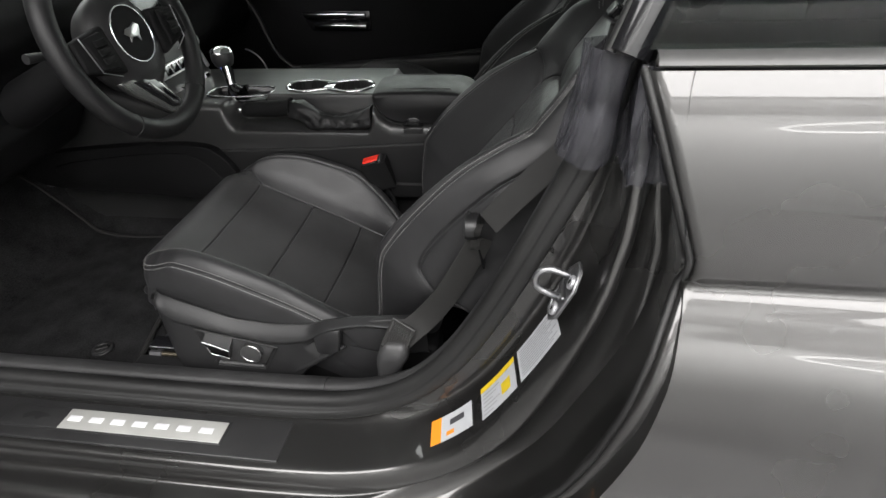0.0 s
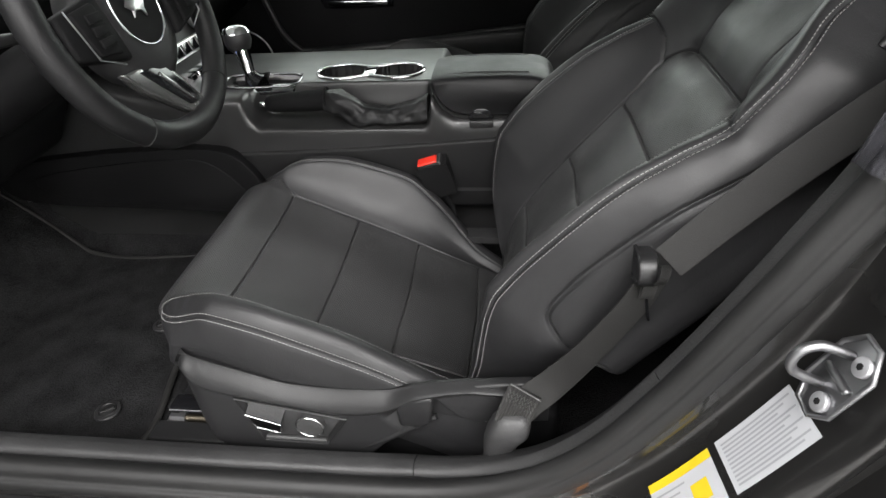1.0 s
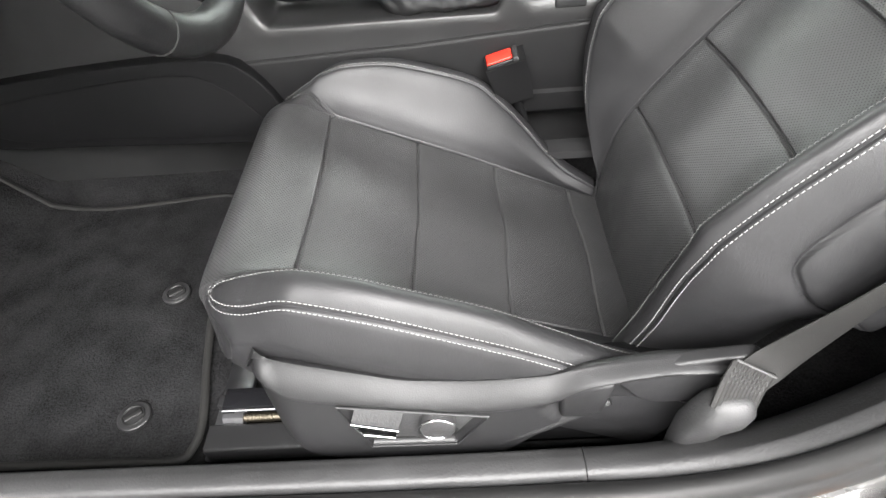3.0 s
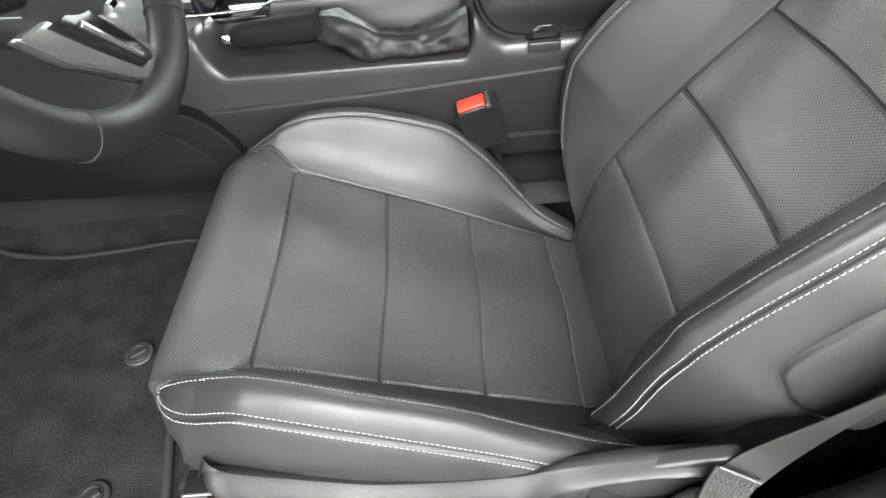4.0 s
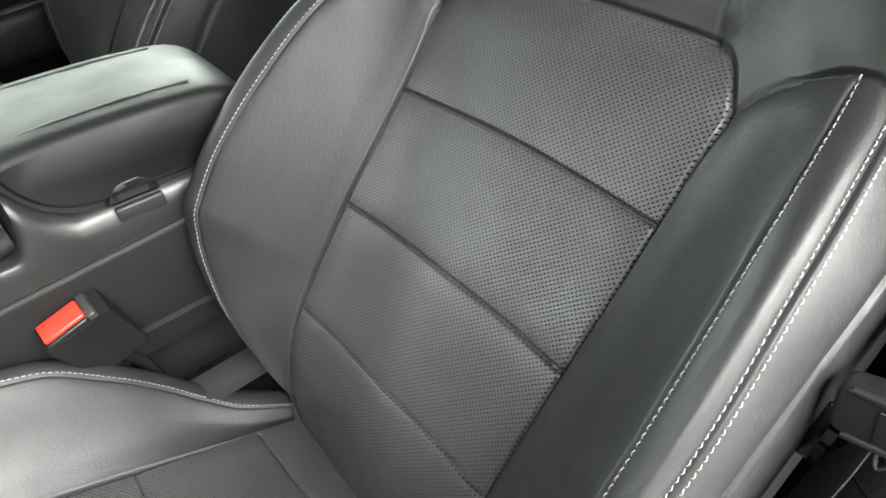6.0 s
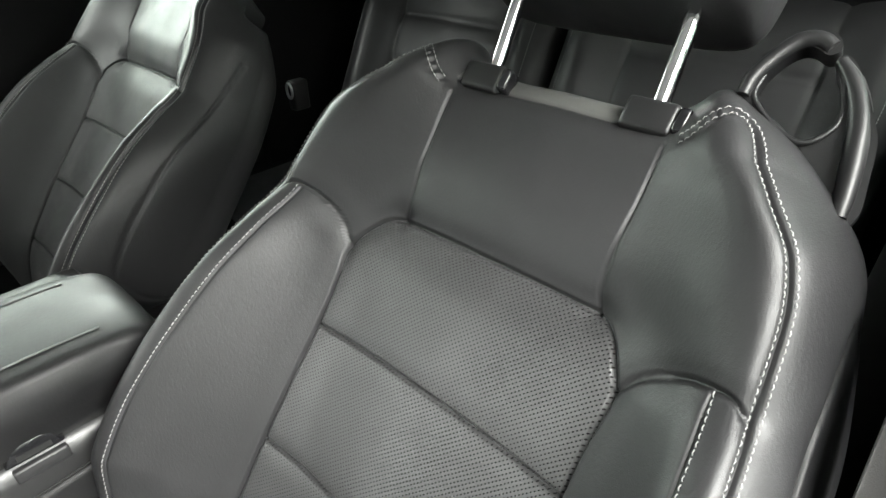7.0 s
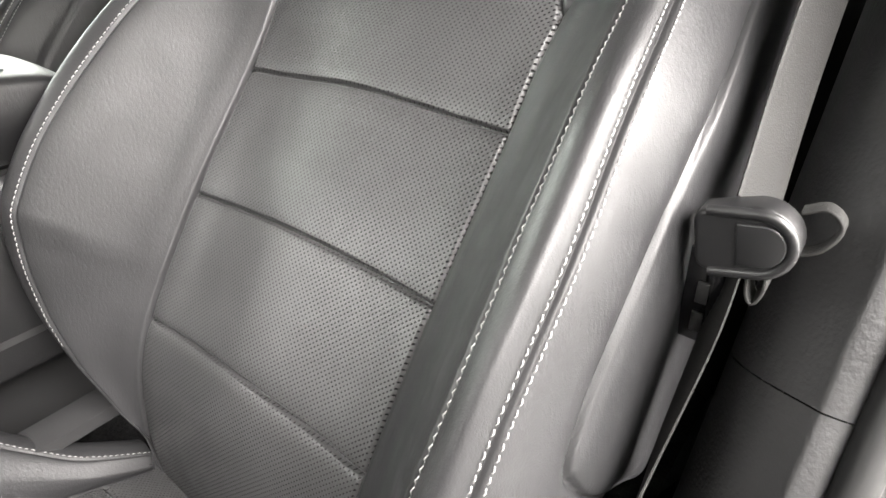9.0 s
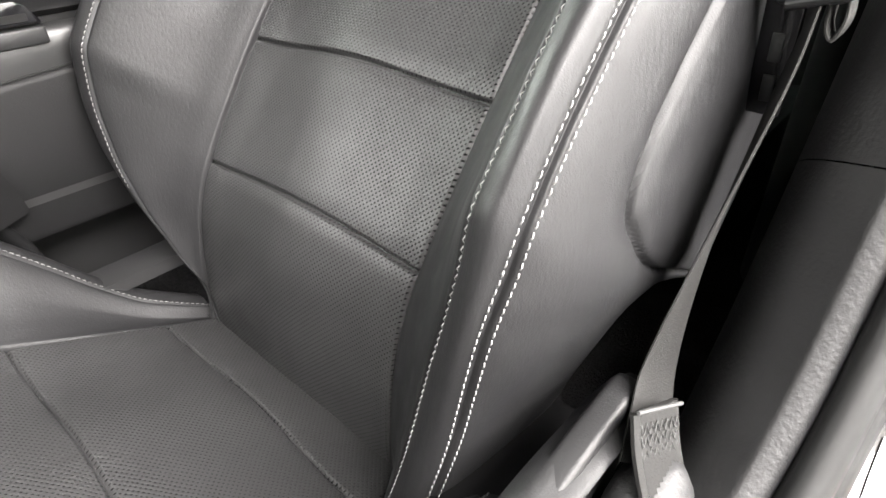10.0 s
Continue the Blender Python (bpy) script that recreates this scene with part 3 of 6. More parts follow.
    pad = [(5.4, 0.010), (5.0, 0.022), (4.65, 0.036), (4.22, 0.060), (3.96, 0.074), (3.84, 0.097), (3.79, 0.14), (3.80, 0.19), (3.85, 0.25), (3.92, 0.295), (4.05, 0.34), (4.4, 0.42)]
    skin.seam([(-1.15, 0.498), (0, 0.498), (1.15, 0.498)], 0.0035, 0.0016, 0.0015, 0.008)
    for c in cross:
        skin.seam(c, 0.0048, 0.0014, 0.0012, 0.009, 1.0)
    skin.seam(top, 0.0042, 0.0018, 0.0035, 0.012)
    for f in (lambda l: l, mirrored):
        skin.seam(f(edge), 0.0042, 0.0017, 0.003, 0.011)
        skin.seam(f(yoke), 0.0036, 0.0017, 0.0025, 0.010)
        skin.seam(f(rise), 0.0020, 0.0016, 0.002, 0.010)
        skin.seam(f(ridge), 0.0018, 0.0014)
        skin.seam(f(outer), 0.0026, 0.0016, 0.001, 0.008)
        skin.seam(f(pad), *((0.0046, 0.0019, 0.0022, 0.009) if dense > 1 else (0.0022, 0.0025)))
    skin.finish()

    def classify(a, s, y):
        b = np.abs(a)
        side = np.where(a > 0, 1, 0)
        k = np.full(a.shape, -1)
        ins_top = np.interp(b, [0, 0.4, 0.82, 0.93, 1.005, 1.04], [0.3625, 0.3625, 0.3615, 0.356, 0.343, 0.318])
        ins_side = np.interp(s, [0.27, 0.318, 0.343], [1.0, 1.04, 1.005])
        for i, (lo, hi) in enumerate(((-1, 0.0), (0.0, 0.119), (0.119, 0.240), (0.240, 1))):
            k[(b < ins_side) & (s >= lo) & (s < hi) & (s < ins_top)] = i
        yk = np.interp(b, [1.04, 1.25, 1.6, 2.0, 2.5, 3.0], [0.318, 0.335, 0.348, 0.352, 0.350, 0.345])
        rise_a = np.interp(s, [0.3615, 0.39, 0.42, 0.455, 0.487], [0.82, 0.845, 0.92, 1.03, 1.13])
        upper = ((b < ins_side) & (s >= ins_top)) | ((b >= ins_side) & (b < 3) & (s >= yk))
        k[upper] = 30
        k[upper & (b >= rise_a)] = 4
        k[upper & (b < 1.2) & (s >= 0.498)] = 31
        low = (b >= ins_side) & (b < 3) & (s < yk)
        k[low & (b < 2)] = 5
        k[low & (b >= 2)] = 6
        under = -9.0
        sidef = (b >= 3) & (b < 6.3) & (s > under)
        k[sidef] = 7
        pad_s = np.interp(s, [0.010, 0.022, 0.036, 0.060, 0.074, 0.097, 0.14, 0.19, 0.25, 0.295, 0.34, 0.42, 0.6], [5.4, 5.0, 4.65, 4.22, 3.96, 3.84, 3.79, 3.80, 3.85, 3.92, 4.05, 4.4, 4.6])
        k[sidef & (b > pad_s) & (s > 0.010)] = 8
        k[b >= 6.3] = 9
        return np.where((k >= 4) & (k <= 8), k * 2 + side, k)
    # the numbers of the sided panels are doubled, so the plain ones stay below 4, at 30 and at 9
    shell = skin.panels(lambda a, s, y: np.where((classify(a, s, y) == 9) & (np.abs(a) >= 6.3), 99, classify(a, s, y)),
                        {99: ("backrest", GREY_PLASTIC, "black moulded back shell")}, seat)[0]
    names = {i: ("insert_panel", LEATHER_HOLES, "perforated black leather") for i in range(4)}
    names[30] = ("yoke_panel", LEATHER, "")
    names[31] = ("top_strip", STRIP, "grey vinyl strip between the headrest sleeves")
    for i in (0, 1):
        names[8 + i] = ("shoulder_panel", LEATHER, "")
        names[10 + i] = ("bolster_panel", LEATHER, "")
        names[12 + i] = ("bolster_strip", LEATHER, "")
        names[14 + i] = ("side_panel", LEATHER, "")
        names[16 + i] = ("side_pad", LEATHER, "")
    skin.panels(lambda a, s, y: np.where(np.abs(a) >= 6.3, -5, classify(a, s, y)), names, shell)
    for f, sg in ((lambda l: l, 1), (mirrored, -1)):
        low = -0.165 if sg < 0 else -0.055
        ridge = [(2, low), (2, 0.0), (2, 0.2), (2, 0.351)]
        outer = [(3, low), (3, 0.0), (3, 0.2)] + outer[-6:]
        skin.stitches(f(ridge), shell, 0.0030 * sg, thick=0.00046)
        skin.stitches(f(outer), shell, 0.0036 * sg, thick=0.00038)
        skin.stitches(f(outer), shell, -0.0036 * sg, thick=0.00038)
    return shell


driver_seat = thing("driver_seat", "black leather sports seat with perforated inserts and grey stitching", "car seat", "front seats")
seat_cushion(driver_seat, 0.0025, 1.15)
seat_backrest(driver_seat, 0.0025, 1.15)


def at_back(y, s, n):
    """A place over the seat back: across, up along it, out of it."""
    p = BO + s * BA + n * BN
    return Vector((p[0], y, p[2]))


def back_pose(y, s, n):
    """A pose whose x is across to the inboard side, y up along the back, z out of it."""
    m = Matrix(((0, BA[0], BN[0]), (1, 0, 0), (0, BA[2], BN[2]))).to_4x4()
    return Matrix.Translation(at_back(y, s, n)) @ m


def headrest(seat):
    # padded block: rings from bottom to top
    rings = []
    for s, w, d0, d1 in ((0.577, 0.096, -0.026, 0.040), (0.5785, 0.106, -0.034, 0.050), (0.584, 0.114, -0.041, 0.059), (0.598, 0.119, -0.045, 0.065), (0.630, 0.121, -0.046, 0.067),
                         (0.682, 0.120, -0.046, 0.062), (0.722, 0.114, -0.042, 0.052), (0.747, 0.098, -0.030, 0.036), (0.757, 0.07, -0.012, 0.018)):
        ring = []
        for k in range(40):
            t = 2 * math.pi * k / 40
            c, q = math.cos(t), math.sin(t)
            e = 0.45
            x = math.copysign(abs(c) ** e, c) * w
            z = math.copysign(abs(q) ** e, q)
            z = d1 * z if z > 0 else -d0 * z
            ring.append(at_back(x - 0.001, s + 0.006, z - 0.016))
        rings.append(ring)
    dense = []
    for k in range(40):
        dense.append(smooth_line([r[k] for r in rings], 4))
    pad = part("headrest", loft([[dense[k][i] for k in range(40)] for i in range(len(dense[0]))]), LEATHER, seat)
    ys = [0.0785 * math.copysign(1, y) for y in (-1, 1)]
    face = ((0.5805, 0.0545), (0.586, 0.0608), (0.600, 0.0660), (0.630, 0.0680), (0.682, 0.0630), (0.722, 0.0530))
    for y in (-0.052, 0.052):
        part("seam", tube([Vector(p) for p in smooth_line([at_back(y, s + 0.006, n - 0.0166) for s, n in face], 6)], 0.0011, 6), HOLE, pad, "fine upright seam")
    for y in ys:
        line = [Vector(p) for p in smooth_line([at_back(y, s + 0.006, n - 0.0182) for s, n in face], 24)]
        part("seam", tube(line, 0.0016, 6), HOLE, pad, "fine upright seam")
        verts, faces = [], []
        for off in (-0.0045, 0.0045):
            for i in range(0, len(line) - 6, 8):
                for q, w in ((line[i], 0.0003), (line[i + 3], 0.0010), (line[i + 5], 0.0003)):
                    for dy, dn in ((-0.0008, 0.0), (0.0, 0.0008), (0.0008, 0.0)):
                        verts.append(q + Vector((0, off + dy, 0)) + Vector(BN) * (w + dn))
                n = len(verts)
                faces += [(n - 9 + r * 3 + c, n - 8 + r * 3 + c, n - 5 + r * 3 + c, n - 6 + r * 3 + c) for r in (0, 1) for c in (0, 1)]
        tagged(link_mesh("stitching", verts, faces, THREAD, pad, "grey double stitching", True), kind="stuff")
    for y in (-0.078, 0.076):
        part("headrest_post", tube([at_back(y, 0.475, -0.018), at_back(y, 0.505, -0.014), at_back(y + 0.002, 0.615, 0.005)], 0.0066, 20), CHROME, seat, "polished chrome post")
        g = bmesh.new()
        box(g, (-0.021, -0.012, -0.014), (0.019, 0.013, 0.009))
        guide = part("post_guide", g, SATIN_BLACK, seat, "black plastic post sleeve", bevel=0.004, segs=3)
        guide.matrix_local = back_pose(y, 0.505, -0.003)
        b = bmesh.new()
        box(b, (0.0, -0.010, -0.008), (0.010, 0.010, 0.009))
        btn = part("button", b, GLOSS_BLACK, guide, bevel=0.003)
        btn.location = (-0.030, 0.001, 0.001)


def belt_guide(seat):
    """The plastic loop on the shoulder that keeps the belt in reach: a broad foot, a hooked arm and a straight arm."""
    outline = [(-0.120, 0.517), (-0.125, 0.534), (-0.126, 0.549), (-0.134, 0.570), (-0.147, 0.5835), (-0.160, 0.587), (-0.1705, 0.583), (-0.1735, 0.575), (-0.168, 0.571), (-0.160, 0.5745), (-0.153, 0.5745),
               (-0.1455, 0.568), (-0.138, 0.553), (-0.1375, 0.539), (-0.150, 0.526), (-0.168, 0.516), (-0.178, 0.5165), (-0.1865, 0.527), (-0.1872, 0.539), (-0.182, 0.553), (-0.1735, 0.568), (-0.179, 0.5725),
               (-0.190, 0.562), (-0.2055, 0.536), (-0.2127, 0.522), (-0.2165, 0.502), (-0.2195, 0.482), (-0.2155, 0.470), (-0.207, 0.466), (-0.195, 0.4735), (-0.179, 0.488), (-0.155, 0.504), (-0.135, 0.5125)]
    outline = smooth_line(outline, 4, closed=True)

    def depth(y, s):
        """How far the moulding stands out: crowned arms, a dished foot."""
        return 0.006 + 0.010 * min(1.0, max(0.0, (s - 0.50) / 0.05)) + 0.006 * math.exp(-((y + 0.207) / 0.010) ** 2)

    bm = bmesh.new()
    low = [bm.verts.new(at_back(y, s, -0.018)) for y, s in outline]
    top = [bm.verts.new(at_back(y, s, -0.018 + depth(y, s))) for y, s in outline]
    bm.faces.new(low[::-1])
    bm.faces.new(top)
    for i in range(len(low)):
        j = (i + 1) % len(low)
        bm.faces.new((low[i], low[j], top[j], top[i]))
    guide = part("belt_guide", bm, SATIN_BLACK, seat, "black plastic belt guide loop", bevel=0.0035, segs=4)
    arm = smooth_line([(-0.1760, 0.5690, 0.0042), (-0.1880, 0.556, 0.0058), (-0.1985, 0.536, 0.0066), (-0.2045, 0.512, 0.0066), (-0.2085, 0.490, 0.0060), (-0.2105, 0.474, 0.0050)], 6)
    part("guide_ridge", tube([at_back(p[0], p[1], -0.004) for p in arm], [float(p[2]) for p in arm], 14, flat=1.0, up=BN), SATIN_BLACK, guide)
    arm = smooth_line([(-0.1690, 0.5765, 0.0048), (-0.160, 0.5805, 0.0056), (-0.149, 0.578, 0.0056), (-0.1395, 0.566, 0.0052), (-0.1315, 0.549, 0.0050), (-0.1305, 0.536, 0.0042)], 6)
    part("guide_ridge", tube([at_back(p[0], p[1], -0.003) for p in arm], [float(p[2]) for p in arm], 14, flat=1.0, up=BN), SATIN_BLACK, guide)
    rim = smooth_line([(-0.137, 0.553), (-0.1365, 0.538), (-0.150, 0.5245), (-0.168, 0.5145), (-0.179, 0.5155), (-0.1878, 0.527), (-0.1884, 0.539), (-0.183, 0.5535)], 6)
    part("hole_lip", tube([at_back(p[0], p[1], -0.0055) for p in rim], 0.0020, 8), SATIN_BLACK, guide)
    part("foot_joint", tube([at_back(y, s, -0.006) for y, s in ((-0.1205, 0.519), (-0.1245, 0.5245), (-0.130, 0.5295), (-0.1365, 0.533))], 0.0009, 6), HOLE, guide)


def seat_base(seat):
    """Side cover with the switches, rail and belt anchor on the door side."""
    xs = np.concatenate([np.arange(-0.150, 0.095, 0.002), np.arange(0.095, 0.3451, 0.005)])
    tops = curve_of(keys(-0.150, 0.535, -0.140, 0.548, -0.120, 0.545, -0.095, 0.537, -0.048, 0.520, 0.008, 0.502, 0.078, 0.497, 0.132, 0.499, 0.177, 0.513, 0.257, 0.526, 0.308, 0.524, 0.345, 0.516), xs)
    bots = curve_of(keys(-0.150, 0.500, -0.143, 0.43, -0.135, 0.395, -0.118, 0.374, -0.087, 0.364, -0.04, 0.358, 0.007, 0.354, 0.085, 0.357, 0.125, 0.395, 0.16, 0.430, 0.2, 0.442, 0.27, 0.432, 0.345, 0.440), xs)
    creases = curve_of(keys(-0.150, 0.525, -0.138, 0.528, -0.117, 0.510, -0.057, 0.493, 0.01, 0.479, 0.076, 0.468, 0.13, 0.476, 0.18, 0.504, 0.25, 0.520, 0.345, 0.512), xs)
    recess = [(-0.071, 0.487), (0.078, 0.455), (0.044, 0.400), (-0.048, 0.402)]

    def inside(x, z):
        d = 9.0
        for (ax, az), (bx, bz) in zip(recess, recess[1:] + recess[:1]):
            ln = math.hypot(bx - ax, bz - az)
            d = min(d, -((bx - ax) * (z - az) - (bz - az) * (x - ax)) / ln)
        return min(1.0, max(0.0, d / 0.003))

    rows = []
    for x, zt, zb, zc in zip(xs, tops, bots, creases):
        zc = max(zc, zb + 0.01)
        row = [(x, -0.262, zt - 0.012), (x, -0.272, zt - 0.001)]
        for f in np.linspace(0, 1, 90):
            z = zt + (zb - zt) * f
            if z > zc:
                g = (zt - z) / max(1e-4, zt - zc)
                y = -0.276 - 0.018 * math.sin(g * math.pi / 2) ** 1.2
            else:
                y = -0.294 + 0.0035 * min(1.0, (zc - z) / 0.006)
            hollow = min(1.0, max(0.0, (x - 0.120 - (zc - z) * 0.6) / 0.03)) * min(1.0, max(0.0, (zc - 0.008 - z) / 0.008))
            y += 0.016 * hollow
            edge = max(0.0, 1 - (z - zb) / 0.014)
            y += 0.020 * edge * edge
            y += 0.030 * math.exp(-(x + 0.150) / 0.012)
            y += 0.008 * inside(x, z)
            row.append((x, y, z))
        row.append((x, -0.235, zb + 0.002))
        rows.append(row)
    part("side_cover", loft(rows, closed_ring=False, caps=False), PLASTIC, seat, "grained black plastic side cover")
    part("front_cover", loft([[(-0.125, y, 0.500), (-0.12, y, 0.40), (-0.08, y, 0.38), (-0.07, y, 0.46)] for y in (-0.255, -0.1, 0.1, 0.22)]), PLASTIC, seat, bevel=0.006)
    wedge = [(0.148, 0.492), (0.174, 0.503), (0.199, 0.504), (0.192, 0.453), (0.172, 0.446), (0.150, 0.447)]
    part("cover_wedge", prism(wedge, 0.022, Matrix(((1, 0, 0, 0), (0, 0, 1, -0.293), (0, 1, 0, 0), (0, 0, 0, 1)))), PLASTIC, seat, bevel=0.005, segs=3)
    wing = smooth_line([(0.048, 0.369, 0.003), (0.087, 0.389, 0.006), (0.123, 0.412, 0.0075), (0.165, 0.441, 0.007), (0.200, 0.462, 0.004)], 6)
    part("cover_wing", tube([Vector((p[0], -0.2845, p[1])) for p in wing], [float(p[2]) for p in wing], 12), PLASTIC, seat)
    y1 = -0.284
    shrink = [(-0.0645, 0.4815), (0.069, 0.4515), (0.0405, 0.4045), (-0.0445, 0.4065)]
    part("switch_plate", prism(shrink, 0.003, Matrix(((1, 0, 0, 0), (0, 0, 1, -0.2842), (0, 1, 0, 0), (0, 0, 0, 1)))), TRIM_BLACK, seat, "smooth black switch panel", bevel=0.0008)
    part("bezel_lip", tube([Vector((x, -0.2918, z)) for x, z in recess], 0.0016, 8, closed=True), PLASTIC, seat)
    back_l, back_r = Vector((-0.054, y1, 0.478)), Vector((-0.006, y1, 0.467))
    rid_l, rid_r = Vector((-0.0605, y1 - 0.0125, 0.461)), Vector((-0.0150, y1 - 0.0125, 0.443))
    low_l, low_r = Vector((-0.053, y1 - 0.008, 0.430)), Vector((-0.021, y1 - 0.008, 0.420))
    inner = Vector((0, 0.012, 0))
    sw = bmesh.new()
    v = [sw.verts.new(p) for p in (back_l, back_r, rid_l, rid_r, low_l, low_r, low_l + inner, low_r + inner, back_l + inner, back_r + inner)]
    for q in ((0, 1, 3, 2), (2, 3, 5, 4), (4, 5, 7, 6), (0, 2, 4, 6, 8), (1, 9, 7, 5, 3), (8, 9, 1, 0), (6, 7, 9, 8)):
        sw.faces.new([v[k] for k in q])
    switch = part("seat_switch", sw, TRIM_BLACK, seat, "black seat switch with chrome edges", bevel=0.0015)
    o = Vector((0, -0.0008, 0))
    part("switch_trim", tube([p + o for p in (rid_l, rid_r, low_r, low_l)], 0.0009, 8, closed=True), CHROME, switch, "thin chrome edge")
    part("switch_trim", tube([rid_l + o * 1.5 + Vector((0, 0, 0.001)), rid_r + o * 1.5 + Vector((0, 0, 0.001))], 0.0009, 8), CHROME, switch, "thin chrome edge")
    # metallic grey plate stands in for the sheen on the black face
    face = bmesh.new()
    face_v = [face.verts.new(p + o * k) for k in (1.0, 0.2) for p in (rid_l, rid_r, low_r, low_l)]
    for q in ((0, 1, 2, 3), (7, 6, 5, 4), (0, 4, 5, 1), (1, 5, 6, 2), (2, 6, 7, 3), (3, 7, 4, 0)):
        face.faces.new([face_v[k] for k in q])
    part("switch_face", face, SMOKED, switch, "switch face with its sheen as a metallic tone")
    # dark bar added to cover the bright ledge below the switch panel
    part("ledge_bar", tube([Vector((-0.046, -0.2878, 0.4045)), Vector((0.041, -0.2878, 0.4025))], 0.0036, 12), TRIM_BLACK, seat)
    knob = part("lumbar_knob", cyl(0.0190, 0.014, pose(0.025, y1 - 0.004, 0.438, 90, 0, 0), 40), TRIM_BLACK, seat, "round lumbar switch", bevel=0.002)
    ring = [Vector((0.025 + 0.0190 * math.cos(t), y1 - 0.0105, 0.438 + 0.0190 * math.sin(t))) for t in np.linspace(0, 2 * math.pi, 40, endpoint=False)]
    part("knob_ring", tube(ring, 0.0014, 8, closed=True), CHROME, knob, "thin chrome ring")
    y0 = -0.288
    part("base_box", box_bm((-0.02, -0.262, 0.325), (0.36, -0.2, 0.45)), PLASTIC_SOFT, seat, "dark lower seat frame", bevel=0.012)
    # belt anchor boss and cover lever
    lever = [(0.201, 0.507), (0.25, 0.524), (0.295, 0.531), (0.330, 0.529), (0.330, 0.490), (0.31, 0.468), (0.265, 0.458), (0.232, 0.463), (0.213, 0.482)]
    part("recliner_cover", prism([tuple(p) for p in smooth_line(lever, 3, closed=True)], 0.016, Matrix(((1, 0, 0, 0), (0, 0, 1, -0.287), (0, 1, 0, 0), (0, 0, 0, 1)))), PLASTIC, seat, bevel=0.007, segs=4)
    boss = []
    for z, x0, x1, ya, yb in ((0.385, 0.262, 0.296, -0.318, -0.288), (0.41, 0.261, 0.298, -0.320, -0.288), (0.45, 0.262, 0.306, -0.322, -0.288), (0.474, 0.266, 0.319, -0.329, -0.290), (0.492, 0.272, 0.321, -0.330, -0.292), (0.503, 0.280, 0.318, -0.324, -0.296), (0.508, 0.288, 0.312, -0.318, -0.302)):
        boss.append([((x0 + x1) / 2 + (x1 - x0) / 2 * math.copysign(abs(math.cos(t)) ** 0.7, math.cos(t)), (ya + yb) / 2 + (yb - ya) / 2 * math.copysign(abs(math.sin(t)) ** 0.7, math.sin(t)), z) for t in np.linspace(0, 2 * math.pi, 24, endpoint=False)])
    part("anchor_boss", loft(boss), TRIM_BLACK, seat, "moulded belt anchor cover")
    # rail and foot plate in front of the base
    rail = part("seat_rail", box_bm((-0.268, -0.262, 0.316), (0.25, -0.226, 0.346)), PLASTIC, seat, "black steel seat rail", bevel=0.004)
    part("foot_plate", box_bm((-0.276, -0.258, 0.309), (-0.236, -0.105, 0.316)), STEEL, rail, "bare steel foot plate", bevel=0.002)
    part("rail_wall", box_bm((-0.262, -0.205, 0.318), (0.22, -0.188, 0.352)), PLASTIC, rail, bevel=0.002)
    part("rail_slider", box_bm((-0.250, -0.214, 0.354), (0.2, -0.186, 0.362)), GLOSS_BLACK, rail, "black slider", bevel=0.002)
    part("slider_edge", tube([(-0.250, -0.216, 0.358), (-0.10, -0.216, 0.358)], 0.0014, 8), STEEL, rail, "bright steel edge")
    SPINDLE = mat("brass_spindle", (0.12, 0.105, 0.08), 0.5, 1.0)
    part("spindle", tube([(-0.226, -0.216, 0.340), (-0.05, -0.216, 0.340)], 0.0055, 10), SPINDLE, rail, "threaded brass spindle")
    for k in range(9):
        x = -0.222 + k * 0.004
        part("thread_ring", tube([Vector((x, -0.216 + 0.0058 * math.cos(t), 0.340 + 0.0058 * math.sin(t))) for t in np.linspace(0, 2 * math.pi, 12, endpoint=False)], 0.0009, 5, closed=True), SPINDLE, rail)
    part("bolt", cyl(0.009, 0.012, pose(-0.232, -0.216, 0.340, 0, 90, 0), 6), STEEL, rail)
    part("bolt", cyl(0.007, 0.014, pose(-0.246, -0.216, 0.340, 0, 90, 0), 6), STEEL, rail)


part("runner_cover", loft([[(x, y, z) for y, z in ((0.178, 0.418), (0.180, 0.430), (0.196, 0.434), (0.214, 0.432), (0.216, 0.418))] for x in (0.16, 0.20, 0.26, 0.33)]), GREY_PLASTIC, driver_seat, "grey plastic cover of the seat runner", bevel=0.002)
headrest(driver_seat)
belt_guide(driver_seat)
seat_base(driver_seat)

passenger_seat = thing("passenger_seat", "black leather passenger seat with perforated inserts and grey stitching", "car seat", "front seats")
seat_cushion(passenger_seat, 0.004, 0.7)
seat_backrest(passenger_seat, 0.0038, 0.8)
headrest(passenger_seat)
passenger_seat.location = (0.062, 0.785, 0.006)


# ---- belts ----
# charcoal plastic lightened: the light on the outlet cap is in its colour
OUTLET_LIT = grainy("lit_outlet_plastic", (0.06, 0.06, 0.06), 0.42, 900, 0.3, 0.0004)
